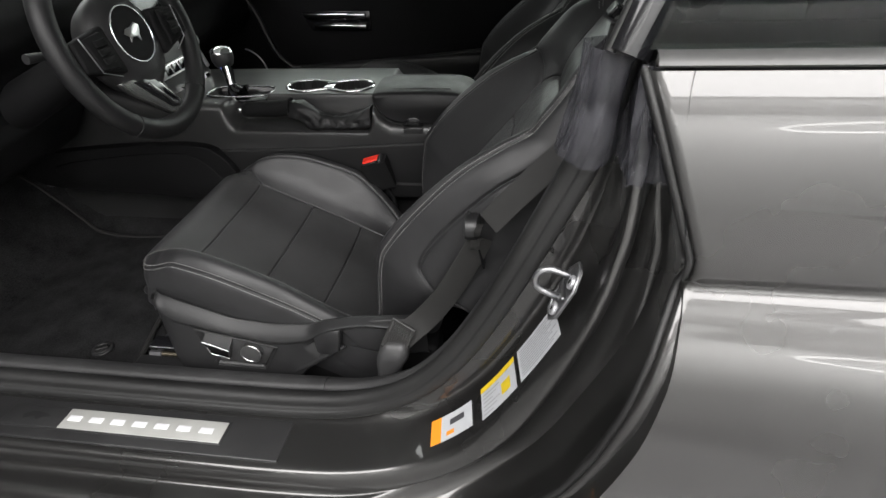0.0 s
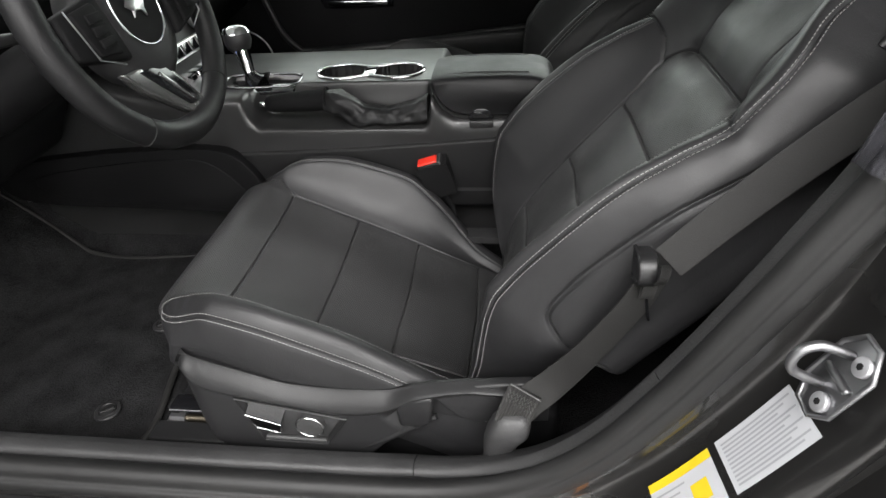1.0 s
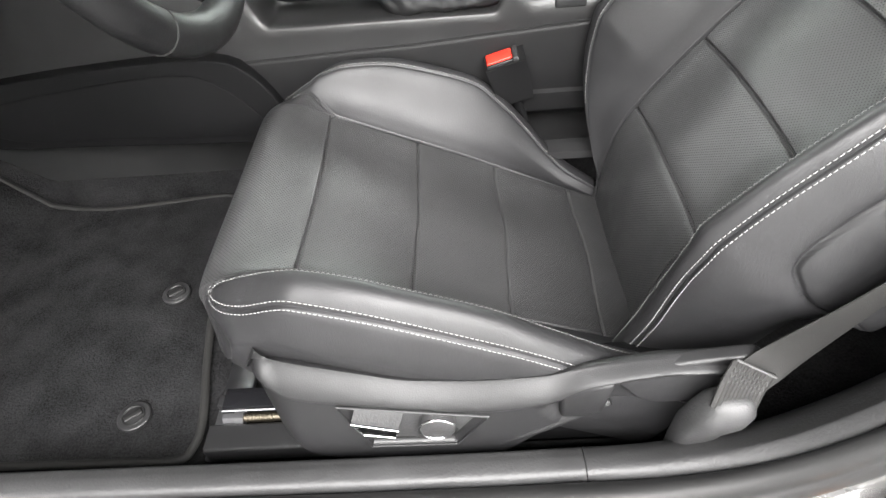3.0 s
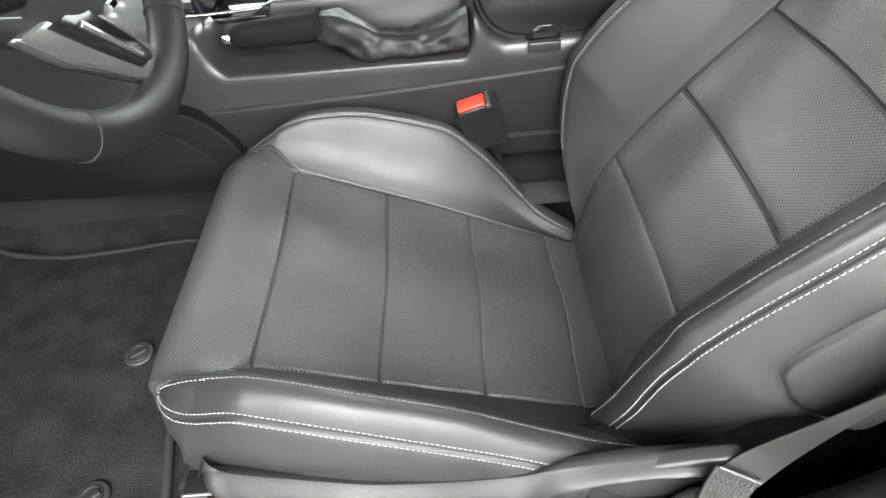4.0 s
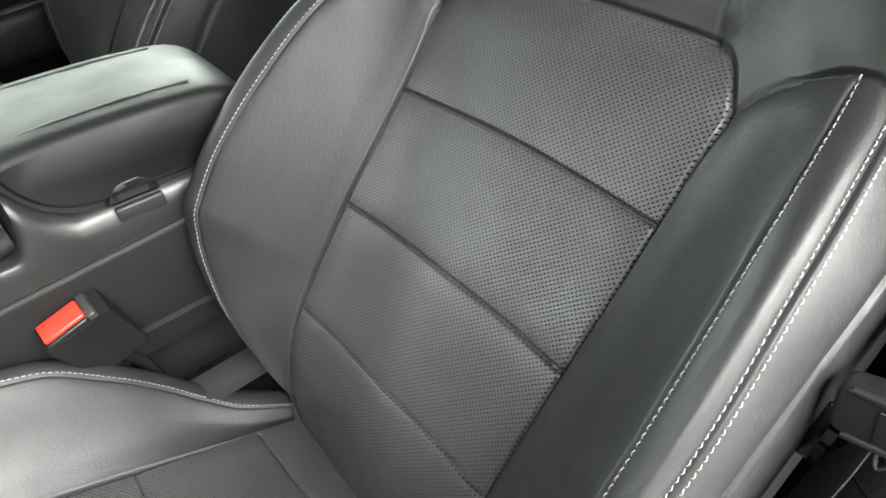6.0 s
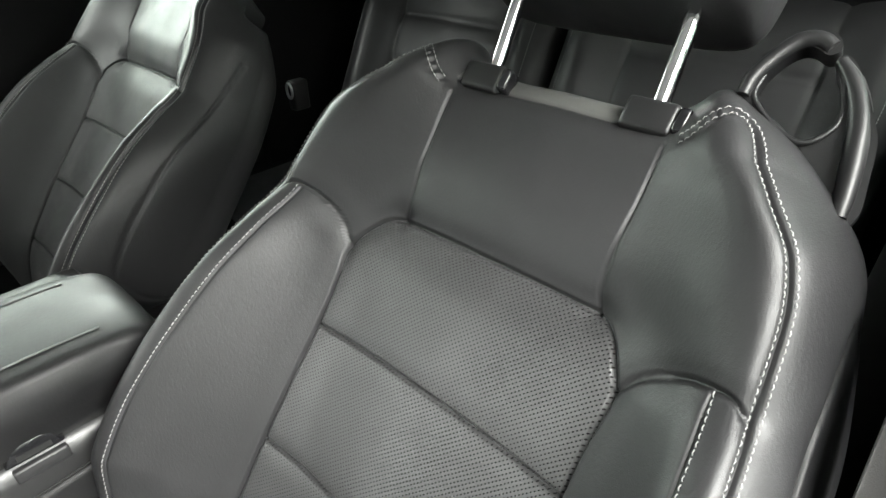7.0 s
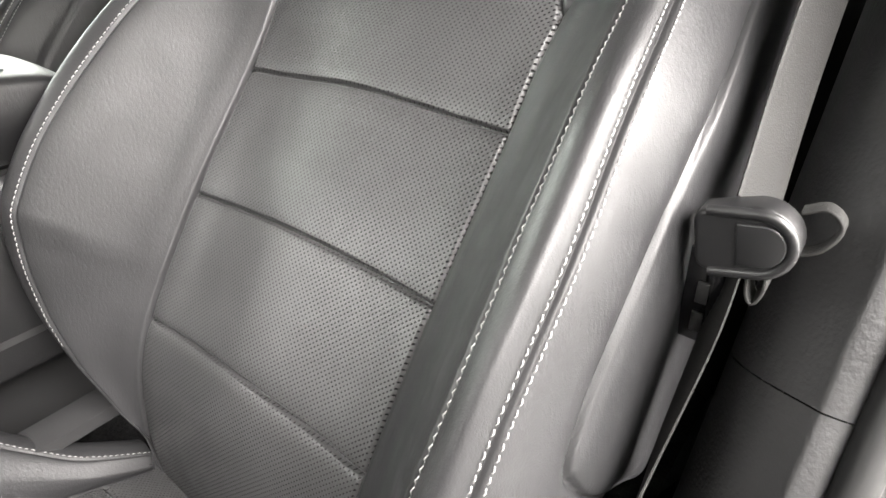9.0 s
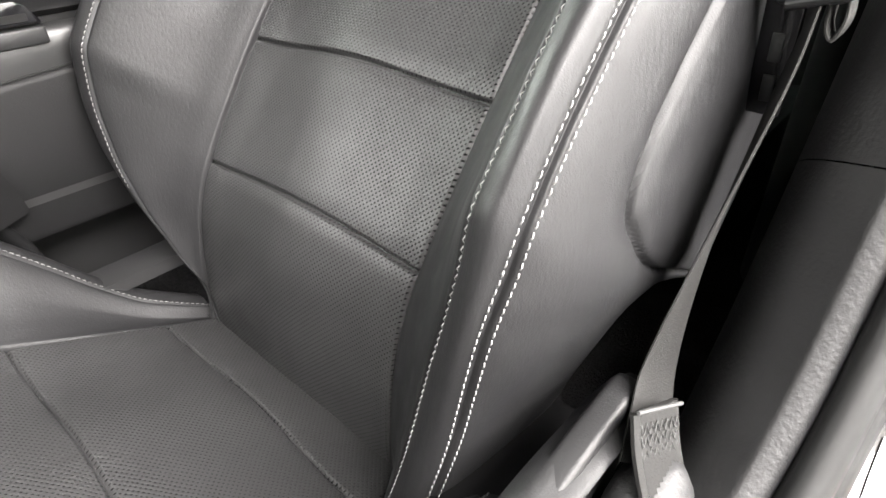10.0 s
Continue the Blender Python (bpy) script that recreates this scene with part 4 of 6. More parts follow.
def strap(name, pts, widths, width, thick, material, parent=None, label="", n=10):
    """A flat woven strap through points, each with its own direction across."""
    p = smooth_line(pts, n)
    w = smooth_line(widths, n)
    sections = []
    for i, (q, a) in enumerate(zip(p, w)):
        d = p[min(i + 1, len(p) - 1)] - p[max(i - 1, 0)]
        d /= np.linalg.norm(d)
        a = a - d * (a @ d)
        a /= np.linalg.norm(a)
        c = np.cross(d, a)
        h, t = width / 2, thick / 2
        prof = [(-h, -t * 0.4), (-h * 0.86, -t)] + [(h * (-0.74 + 1.48 * k / 18), -t * (1.0 if k % 2 else 0.5)) for k in range(19)] + [(h * 0.86, -t), (h, -t * 0.4), (h, t * 0.4), (h * 0.86, t)]
        for k in range(19):
            x = h * (0.74 - 1.48 * k / 18)
            prof.append((x, t * (1.0 if k % 2 else 0.5)))
        prof += [(-h * 0.86, t), (-h, t * 0.4)]
        sections.append([q + a * x + c * y for x, y in prof])
    return part(name, loft(sections), material, parent, label)


belt = thing("seat_belt", "black woven seat belt with tongue hanging beside the driver seat", "seat belt")
strap("shoulder_strap", [(0.450, -0.288, 0.722), (0.50, -0.282, 0.777), (0.57, -0.277, 0.849), (0.64, -0.272, 0.910), (0.71, -0.267, 0.955)],
      [(-0.63, 0.46, 0.63)] * 5, 0.036, 0.0022, WEBBING, belt, "ribbed black webbing")
strap("lap_strap", [(0.438, -0.286, 0.696), (0.422, -0.287, 0.66), (0.385, -0.284, 0.59), (0.348, -0.287, 0.540), (0.322, -0.295, 0.517), (0.305, -0.301, 0.500)],
      [(0.86, 0.36, -0.4), (0.86, 0.30, -0.4), (0.88, 0.15, -0.45), (0.88, -0.10, -0.45), (0.87, -0.21, -0.44), (0.87, -0.22, -0.43)], 0.041, 0.0022, WEBBING, belt, "black webbing")
strap("stitched_fold", [(0.314, -0.298, 0.534), (0.305, -0.307, 0.516), (0.296, -0.320, 0.496)], [(0.87, -0.22, -0.43)] * 3, 0.042, 0.005, WEBBING, belt, "folded and stitched strap end")
DOWN = Vector((-0.024, -0.020, -0.050)).normalized()
ACROSS = Vector((0.87, -0.22, -0.43)).normalized()
OUT = ACROSS.cross(DOWN).normalized()
OUT = OUT if OUT.y < 0 else -OUT
START = Vector((0.314, -0.298, 0.534)) + OUT * 0.0032
for r in range(3):
    zig = [START + DOWN * (0.006 + r * 0.006 + 0.005 * (i % 2)) + ACROSS * (0.036 * (i / 15 - 0.5)) for i in range(16)]
    part("bar_tack", tube(zig, 0.0005, 5), FIBRE, belt, "grey zigzag stitching")
part("strap_edge", tube([START + ACROSS * (0.041 * g) for g in (-0.5, 0, 0.5)], 0.0011, 6), FIBRE, belt, "pale folded edge")


def tongue():
    # a flat D-shaped grip standing across the strap, its rounded end towards the door
    tilt = radians(13)
    gm = Matrix.Translation((0.425, -0.2915, 0.7185)) @ Matrix(((0, 0, 1), (-math.cos(tilt), math.sin(tilt), 0), (math.sin(tilt), math.cos(tilt), 0))).to_4x4()
    dee = [(-0.020, 0.0150)] + [(0.003 + 0.0180 * math.cos(t), 0.0180 * math.sin(t)) for t in np.linspace(radians(88), radians(-88), 17)] + [(-0.020, -0.0150), (-0.0225, -0.011), (-0.0225, 0.011)]
    part("tongue_grip", prism(dee, 0.017, gm @ pose(0, 0, -0.006)), SATIN_BLACK, belt, "black plastic tongue grip", bevel=0.0055, segs=4)
    lip = [(-0.016, 0.0155)] + [(0.004 + 0.0145 * math.cos(t), 0.0146 * math.sin(t)) for t in np.linspace(radians(85), radians(-85), 15)] + [(-0.016, -0.0155)]
    part("grip_lip", tube([gm @ Vector((p[0], p[1], -0.0052)) for p in lip], 0.0026, 10), SATIN_BLACK, belt, "raised rim of the grip")
    pad = [(-0.004, 0.0105)] + [(0.006 + 0.0105 * math.cos(t), 0.0105 * math.sin(t)) for t in np.linspace(radians(80), radians(-80), 11)] + [(-0.004, -0.0105)]
    part("grip_inset", prism(pad, 0.003, gm @ pose(0, 0, -0.0075)), SATIN_BLACK, belt, "grey inset of the grip", bevel=0.0010)
    m = Matrix.Translation((0.436, -0.277, 0.672)) @ pose(0, 0, 0, 0, -12, 0)
    part("tongue_blade", box_bm((-0.0015, -0.009, -0.032), (0.0015, 0.009, 0.034), m), GLOSS_BLACK, belt, "black steel tongue blade", bevel=0.001)
    for k in (-0.016, 0.006):
        part("blade_slot", box_bm((-0.0026, -0.0035, k - 0.0075), (-0.0012, 0.0025, k + 0.0075), m), TRIM_BLACK, belt, bevel=0.0005)
    strap("strap_fold", [(0.440, -0.307, 0.732), (0.440, -0.316, 0.736), (0.438, -0.3235, 0.730), (0.436, -0.319, 0.719), (0.437, -0.309, 0.712)], [(1, 0, 0)] * 5, 0.009, 0.002, WEBBING, belt, "gathered fold of webbing", n=5)
    strap("strap_fold", [(0.434, -0.302, 0.706), (0.432, -0.3035, 0.694), (0.431, -0.3005, 0.686), (0.432, -0.2965, 0.692), (0.436, -0.295, 0.704)], [(1, 0, 0)] * 5, 0.014, 0.002, WEBBING, belt, "gathered fold of webbing", n=5)


tongue()
retractor = thing("belt_outlet", "dark grey rounded plastic belt outlet on the quarter trim", "belt outlet")
rr = []
for z, w in ((-0.030, 0.040), (-0.026, 0.043), (0.0, 0.043), (0.025, 0.041), (0.042, 0.034), (0.052, 0.020), (0.055, 0.006)):
    rr.append([(0.748 + w * math.cos(t), -0.272 + w * math.sin(t), 0.975 + z - 0.35 * (w * math.sin(t))) for t in np.linspace(0, 2 * math.pi, 32, endpoint=False)])
part("outlet_shell", loft(rr), OUTLET_LIT, retractor, "plastic outlet cap, lightened as if lit")
cc = []
for z, w in ((0.30, 0.055), (0.6, 0.050), (0.9, 0.044), (0.945, 0.0425)):
    cc.append([(0.748 + (0.945 - z) * 0.12 + w * math.cos(t), -0.280 + w * math.sin(t), z - 0.35 * (w * math.sin(t))) for t in np.linspace(0, 2 * math.pi, 32, endpoint=False)])
part("outlet_column", loft(cc), PLASTIC, retractor, "grained black column")
part("outlet_slot", box_bm((0.699, -0.296, 0.945), (0.716, -0.240, 0.966)), HOLE, retractor, bevel=0.003)

buckle = thing("belt_buckle", "black seat belt buckle with red release button beside the console", "belt buckle")
BK = Matrix.Translation((0.131, 0.222, 0.578)) @ pose(0, 0, 0, 12, -16, 0)
bb = loft([[BK @ Vector((x * k, y * k, z)) for x, y in ((-0.025, -0.0165), (0.036, -0.0165), (0.036, 0.0165), (-0.025, 0.0165))] for z, k in ((-0.082, 0.86), (-0.06, 0.95), (-0.012, 1.0), (-0.004, 1.0))])
part("buckle_body", bb, PLASTIC_DARKENED, buckle, "black buckle housing", bevel=0.004, segs=3)
part("release_button", box_bm((-0.0215, -0.0085, -0.006), (0.0175, 0.0135, 0.0022), BK), RED, buckle, "red plastic release button", bevel=0.002)
part("button_sill", box_bm((-0.0215, -0.0135, -0.010), (0.0175, -0.0090, 0.0004), BK), SATIN_BLACK, buckle, "satin black edge below the button", bevel=0.0015)
part("buckle_cheek", box_bm((0.0182, -0.0145, -0.010), (0.0265, 0.0145, 0.0030), BK), TRIM_BLACK, buckle, bevel=0.002)
part("buckle_stalk", tube([BK @ Vector((0.0, 0, -0.08)), BK @ Vector((0.004, 0, -0.12)), Vector((0.185, 0.215, 0.40)), Vector((0.20, 0.21, 0.33))], 0.012, 10, flat=0.6), PLASTIC_SOFT, buckle)


# ---- centre console ----
console = thing("centre_console", "black moulded centre console between the front seats", "console")


def console_body():
    xs = np.concatenate([np.arange(-0.80, -0.36, 0.02), np.arange(-0.36, 0.16, 0.0035), np.arange(0.16, 0.62, 0.02)])
    plain = [(0.300, 0.30), (0.292, 0.445), (0.243, 0.475), (0.242, 0.56), (0.2445, 0.605), (0.245, 0.630), (0.246, 0.655), (0.2475, 0.680), (0.254, 0.693), (0.268, 0.699), (0.295, 0.700), (0.324, 0.701),
             (0.336, 0.7015), (0.350, 0.702), (0.385, 0.702), (0.420, 0.702), (0.45, 0.702), (0.53, 0.700), (0.552, 0.692), (0.565, 0.63), (0.570, 0.30)]
    pocket = [(0.300, 0.30), (0.292, 0.445), (0.243, 0.475), (0.242, 0.56), (0.2445, 0.605), (0.245, 0.628), (0.2505, 0.636), (0.275, 0.640), (0.300, 0.642), (0.312, 0.650), (0.319, 0.675), (0.325, 0.700)] + plain[12:]
    rows = []
    for x in xs:
        k = float(np.interp(x, [-0.236, -0.200, 0.124, 0.143], [0, 1, 1, 0]))
        k = k * k * (3 - 2 * k)
        drop = float(np.interp(x, [0.14, 0.17], [0, 0.045])) + float(np.interp(x, [0.36, 0.42], [0, 0.10])) + float(np.interp(x, [-0.75, -0.42], [-0.10, 0.0]))
        sec = []
        for a, b in zip(plain, pocket):
            y, z = a[0] + (b[0] - a[0]) * k, a[1] + (b[1] - a[1]) * k
            z -= drop * (1 if z > 0.56 else 0)
            sec.append((y, z))
        fine = smooth_line(sec, 5)
        row = []
        for y, z in fine:
            if z > 0.69:
                for cx in (-0.058, 0.058):      # the two cup wells
                    if ((x - cx) / 0.050) ** 2 + ((y - 0.385) / 0.041) ** 2 < 1:
                        z -= 0.065
                if -0.295 < x < -0.145 and 0.312 < y < 0.378 and z > 0.6:   # well under the shift lever
                    z -= 0.012
            row.append((x, y, z))
        rows.append(row)
    part("console_body", loft(rows, closed_ring=False, caps=False), CONSOLE, console, "satin charcoal plastic body")


console_body()
cup = [(-0.112, 0.385), (-0.096, 0.417), (-0.058, 0.430), (-0.020, 0.418), (0, 0.411), (0.020, 0.418), (0.058, 0.430), (0.096, 0.417), (0.112, 0.385), (0.096, 0.353), (0.058, 0.340), (0.020, 0.352), (0, 0.359), (-0.020, 0.352), (-0.058, 0.340), (-0.096, 0.353)]
part("cup_holder_ring", tube([Vector((p[0], p[1], 0.7035)) for p in smooth_line(cup, 4, closed=True)], 0.0036, 10, closed=True, flat=0.8, up=(0, 0, 1)), CHROME, console, "polished chrome cup holder ring")
part("cup_holder_bridge", box_bm((-0.012, 0.358, 0.700), (0.012, 0.412, 0.7055)), CHROME, console, bevel=0.002)
frame_pts = [(-0.302, 0.345), (-0.296, 0.375), (-0.26, 0.385), (-0.19, 0.385), (-0.15, 0.378), (-0.138, 0.350), (-0.146, 0.316), (-0.19, 0.305), (-0.26, 0.303), (-0.294, 0.313)]
part("shifter_frame", tube([Vector((p[0], p[1], 0.702)) for p in smooth_line(frame_pts, 5, closed=True)], 0.0028, 10, closed=True, flat=0.8, up=(0, 0, 1)), SMOKED, console, "chrome shifter surround")
part("shifter_plate", box_bm((-0.296, 0.31, 0.684), (-0.145, 0.38, 0.692)), GLOSS_BLACK, console, bevel=0.002)
lev = [Vector((-0.240, 0.345, 0.690)), Vector((-0.246, 0.352, 0.72)), Vector((-0.253, 0.360, 0.745)), Vector((-0.257, 0.365, 0.758))]
part("shift_boot", tube([Vector((-0.225, 0.345, 0.692)), Vector((-0.238, 0.346, 0.702)), Vector((-0.245, 0.351, 0.716))], [0.034, 0.022, 0.012], 16), GLOSS_BLACK, console)
part("shift_lever", tube(lev, [0.0135, 0.0125, 0.0145, 0.016], 16), CHROME, console, "chrome shift lever")
kn = []
for z, r in ((-0.026, 0.012), (-0.018, 0.0185), (-0.004, 0.0225), (0.010, 0.022), (0.020, 0.016), (0.024, 0.006)):
    kn.append([(-0.262 + 1.25 * r * math.cos(t), 0.369 + 1.1 * r * math.sin(t), 0.780 + z) for t in np.linspace(0, 2 * math.pi, 24, endpoint=False)])
part("shift_knob", loft(kn), LEATHER, console, "black shift knob")
cap = []
for z, r in ((0.012, 0.0225), (0.021, 0.0175), (0.0255, 0.007)):
    cap.append([(-0.262 + 1.25 * r * math.cos(t), 0.369 + 1.1 * r * math.sin(t), 0.781 + z) for t in np.linspace(0, 2 * math.pi, 24, endpoint=False)])
part("knob_cap", loft(cap), CHROME, console, "chrome cap")
# armrest lid
lid = [(0.141, 0.722), (0.146, 0.700), (0.160, 0.676), (0.182, 0.660), (0.21, 0.6545), (0.30, 0.654), (0.345, 0.657), (0.366, 0.672), (0.370, 0.696), (0.360, 0.716), (0.33, 0.727), (0.26, 0.7305), (0.18, 0.729), (0.150, 0.726)]
lid = [tuple(p) for p in smooth_line(lid, 3, closed=True)]
lid_rows = []
for f in np.linspace(0, 1, 25):
    u = 2 * f - 1
    swell = (1 - abs(u) ** 5) ** 0.32 if abs(u) < 1 else 0.0
    y = 0.250 + 0.152 * f
    cx, cz = 0.255, 0.690
    k = 0.80 + 0.20 * swell
    lid_rows.append([(cx + (x - cx) * (0.93 + 0.07 * swell), y, cz + (z - cz) * k + (0.003 * (1 - u * u) if z > cz else 0.0)) for x, z in lid])
arm = part("armrest_lid", loft(lid_rows), SHADED_LEATHER, console, "padded black armrest lid")
for y in (0.276, 0.378):
    part("seam", tube([Vector((x, y, z + 0.0022)) for x, z in ((0.165, 0.7265), (0.20, 0.7292), (0.26, 0.7305), (0.32, 0.7280))], 0.0009, 6), FIBRE, arm, "stitched seam")
part("lid_gap", prism([(x, z - 0.0045) for x, z in lid], 0.134, Matrix(((1, 0, 0, 0), (0, 0, 1, 0.257), (0, 1, 0, 0), (0, 0, 0, 1)))), HOLE, arm)
latch = part("armrest_latch", prism([(0.208, 0.651), (0.258, 0.651), (0.250, 0.668), (0.242, 0.6725), (0.226, 0.6725), (0.216, 0.668)], 0.012, Matrix(((1, 0, 0, 0), (0, 0, 1, 0.2495), (0, 1, 0, 0), (0, 0, 0, 1)))), GLOSS_BLACK, console, "black armrest latch", bevel=0.003)
part("latch_slot", box_bm((0.219, 0.2485, 0.655), (0.247, 0.252, 0.661)), HOLE, latch)
part("latch_plate", box_bm((0.212, 0.2425, 0.636), (0.256, 0.250, 0.6505)), GREY_PLASTIC, console, "grey latch striker", bevel=0.002)
# lower side panel below the seam, darkened for the shade on this side
sp = []
for x in np.arange(-0.40, 0.56, 0.02):
    top = float(np.interp(x, [-0.40, -0.25, 0.0, 0.27, 0.5], [0.580, 0.5885, 0.5975, 0.6155, 0.6295]))
    sp.append([(x, 0.2432, top), (x, 0.2405, top - 0.0015), (x, 0.2396, top - 0.006), (x, 0.2385, 0.56), (x, 0.2395, 0.476), (x, 0.2425, 0.470)])
part("side_panel", loft(sp, closed_ring=False, caps=False), PLASTIC_DARKENED, console, "lower side panel in darkened matt black plastic")
# seam along the side, knee pad
part("side_seam", tube([Vector(p) for p in ((-0.36, 0.2432, 0.583), (-0.25, 0.2435, 0.589), (0.0, 0.2442, 0.598), (0.27, 0.2450, 0.616), (0.5, 0.2455, 0.63))], 0.0013, 6), HOLE, console)
knee = [(-0.80, 0.565), (-0.60, 0.595), (-0.42, 0.607), (-0.32, 0.608), (-0.262, 0.594), (-0.222, 0.545), (-0.200, 0.48), (-0.215, 0.462), (-0.32, 0.462), (-0.55, 0.472), (-0.70, 0.478), (-0.80, 0.50)]
side = Matrix(((1, 0, 0, 0), (0, 0, 1, 0.218), (0, 1, 0, 0), (0, 0, 0, 1)))
part("knee_pad", prism([tuple(p) for p in smooth_line(knee, 3, closed=True)], 0.03, side), PLASTIC_SOFT, console, "soft knee pad", bevel=0.008, segs=3)
inset = [(-0.72, 0.545), (-0.50, 0.580), (-0.36, 0.588), (-0.305, 0.572), (-0.262, 0.53), (-0.245, 0.49), (-0.27, 0.476), (-0.50, 0.484), (-0.66, 0.492)]
part("knee_pad_inset", prism([tuple(p) for p in smooth_line(inset, 3, closed=True)], 0.006, Matrix(((1, 0, 0, 0), (0, 0, 1, 0.2155), (0, 1, 0, 0), (0, 0, 0, 1)))), PLASTIC_SOFT, console, bevel=0.004)
# hand brake in its pocket
brake = thing("hand_brake", "black hand brake lever with wrinkled leather gaiter in the console", "hand brake")
hb = []
for x, z, ry, rz in ((-0.192, 0.678, 0.008, 0.009), (-0.189, 0.678, 0.0135, 0.0140), (-0.176, 0.679, 0.0165, 0.0175), (-0.13, 0.6815, 0.0175, 0.0195), (-0.09, 0.6835, 0.0175, 0.0205), (-0.066, 0.685, 0.0165, 0.0195)):
    hb.append([(x, 0.277 + ry * math.cos(t), z + rz * math.copysign(abs(math.sin(t)) ** 0.8, math.sin(t))) for t in np.linspace(0, 2 * math.pi, 24, endpoint=False)])
part("brake_grip", loft(hb), PLASTIC_SOFT, brake, "black leather grip")
part("brake_button", cyl(0.0065, 0.016, pose(-0.196, 0.277, 0.677, 0, 90, 0), 16), CHROME, brake, "chrome release button", bevel=0.0015)
gt = []
for x in np.linspace(-0.070, 0.132, 60):
    half = np.interp(x, [-0.070, -0.055, 0.0, 0.08, 0.132], [0.019, 0.022, 0.026, 0.029, 0.027])
    up = float(curve_of([(-0.070, 0.7035), (-0.055, 0.7050), (-0.025, 0.690), (0.0, 0.677), (0.03, 0.668), (0.063, 0.667), (0.092, 0.673), (0.120, 0.685), (0.132, 0.690)], np.array([x]))[0])
    dn = float(curve_of([(-0.070, 0.664), (-0.045, 0.648), (-0.02, 0.637), (0.01, 0.635), (0.132, 0.638)], np.array([x]))[0])
    ring = []
    for t in np.linspace(0, 2 * math.pi, 44, endpoint=False):
        c, q = math.cos(t), math.sin(t)
        side = 1.0 + 0.30 * max(0.0, -q)                       # the skirt widens to its foot
        crest = 0.0030 * math.exp(-((t - radians(118)) / 0.22) ** 2)   # a stitched edge along the near shoulder
        pull = 0.0045 * math.sin(2.6 * (x * 34 - 1.1 * q)) * math.exp(-((x + 0.035) / 0.05) ** 2)
        fold = pull + 0.0032 * noise.noise(Vector((x * 46, c * 1.1 + 2 * x * q, q * 1.6))) + 0.0016 * noise.noise(Vector((x * 110, c * 2.4, q * 2.4)))
        ring.append((x, 0.279 + (half * side + fold) * math.copysign(abs(c) ** 0.8, c), (up + dn) / 2 + ((up - dn) / 2 + fold + crest) * math.copysign(abs(q) ** 0.85, q)))
    gt.append(ring)
part("brake_gaiter", loft(gt), SHADED_LEATHER, brake, "wrinkled black leather gaiter")
part("gaiter_collar", tube([Vector((-0.066, 0.277 + 0.0195 * math.cos(t), 0.686 + 0.0215 * math.sin(t))) for t in np.linspace(0, 2 * math.pi, 24, endpoint=False)], 0.0022, 8, closed=True), PLASTIC_SOFT, brake)

# ---- steering wheel ----
TILT = radians(15)
WHEEL = Matrix.Translation((-0.206, -0.024, 0.924)) @ Matrix(((0, -math.sin(TILT), math.cos(TILT)), (1, 0, 0), (0, math.cos(TILT), math.sin(TILT)))).to_4x4()
wheel = thing("steering_wheel", "black leather steering wheel with silver lower spoke", "steering wheel")
wheel.matrix_world = WHEEL
part("rim", tube([Vector((0.166 * math.cos(t), 0.166 * math.sin(t), 0.0)) for t in np.linspace(0, 2 * math.pi, 96, endpoint=False)], 0.0190, 18, closed=True, flat=0.92, up=(0, 0, 1)), SHADED_LEATHER, wheel, "smooth black leather rim")
for a in (-128, -52):
    t = radians(a)
    c = Vector((0.166 * math.cos(t), 0.166 * math.sin(t), 0))
    rad = Vector((math.cos(t), math.sin(t), 0))
    part("rim_seam", tube([c + rad * (0.0192 * math.cos(q)) + Vector((0, 0, 0.0177 * math.sin(q))) for q in np.linspace(0, 2 * math.pi, 24, endpoint=False)], 0.0009, 6, closed=True), HOLE, wheel)
hub = []
for z, r in ((-0.050, 0.070), (-0.028, 0.080), (-0.008, 0.080), (0.004, 0.070), (0.010, 0.050), (0.012, 0.02)):
    hub.append([(r * 1.04 * math.cos(t), r * (0.98 if math.sin(t) > 0 else 1.22) * math.sin(t) - 0.004, z) for t in np.linspace(0, 2 * math.pi, 48, endpoint=False)])
part("airbag_cover", loft(hub), PLASTIC, wheel, "black airbag cover")
part("emblem_ring", tube([Vector((0.048 * math.cos(t), 0.048 * math.sin(t), 0.012)) for t in np.linspace(0, 2 * math.pi, 60, endpoint=False)], 0.0016, 8, closed=True), CHROME, wheel, "thin chrome ring")
part("emblem_disc", cyl(0.047, 0.004, pose(0, 0, 0.0105), 48), PLASTIC_SOFT, wheel, "plain black disc")
badge = [(-0.024, 0.004), (-0.016, 0.011), (0.0, 0.012), (0.012, 0.017), (0.022, 0.010), (0.018, 0.003), (0.012, -0.004), (0.010, -0.015), (0.004, -0.006), (-0.008, -0.005), (-0.017, -0.012), (-0.014, -0.003)]
part("badge", prism(badge, 0.002, pose(0, 0, 0.013)), SATIN, wheel, "plain silver badge", bevel=0.0006)
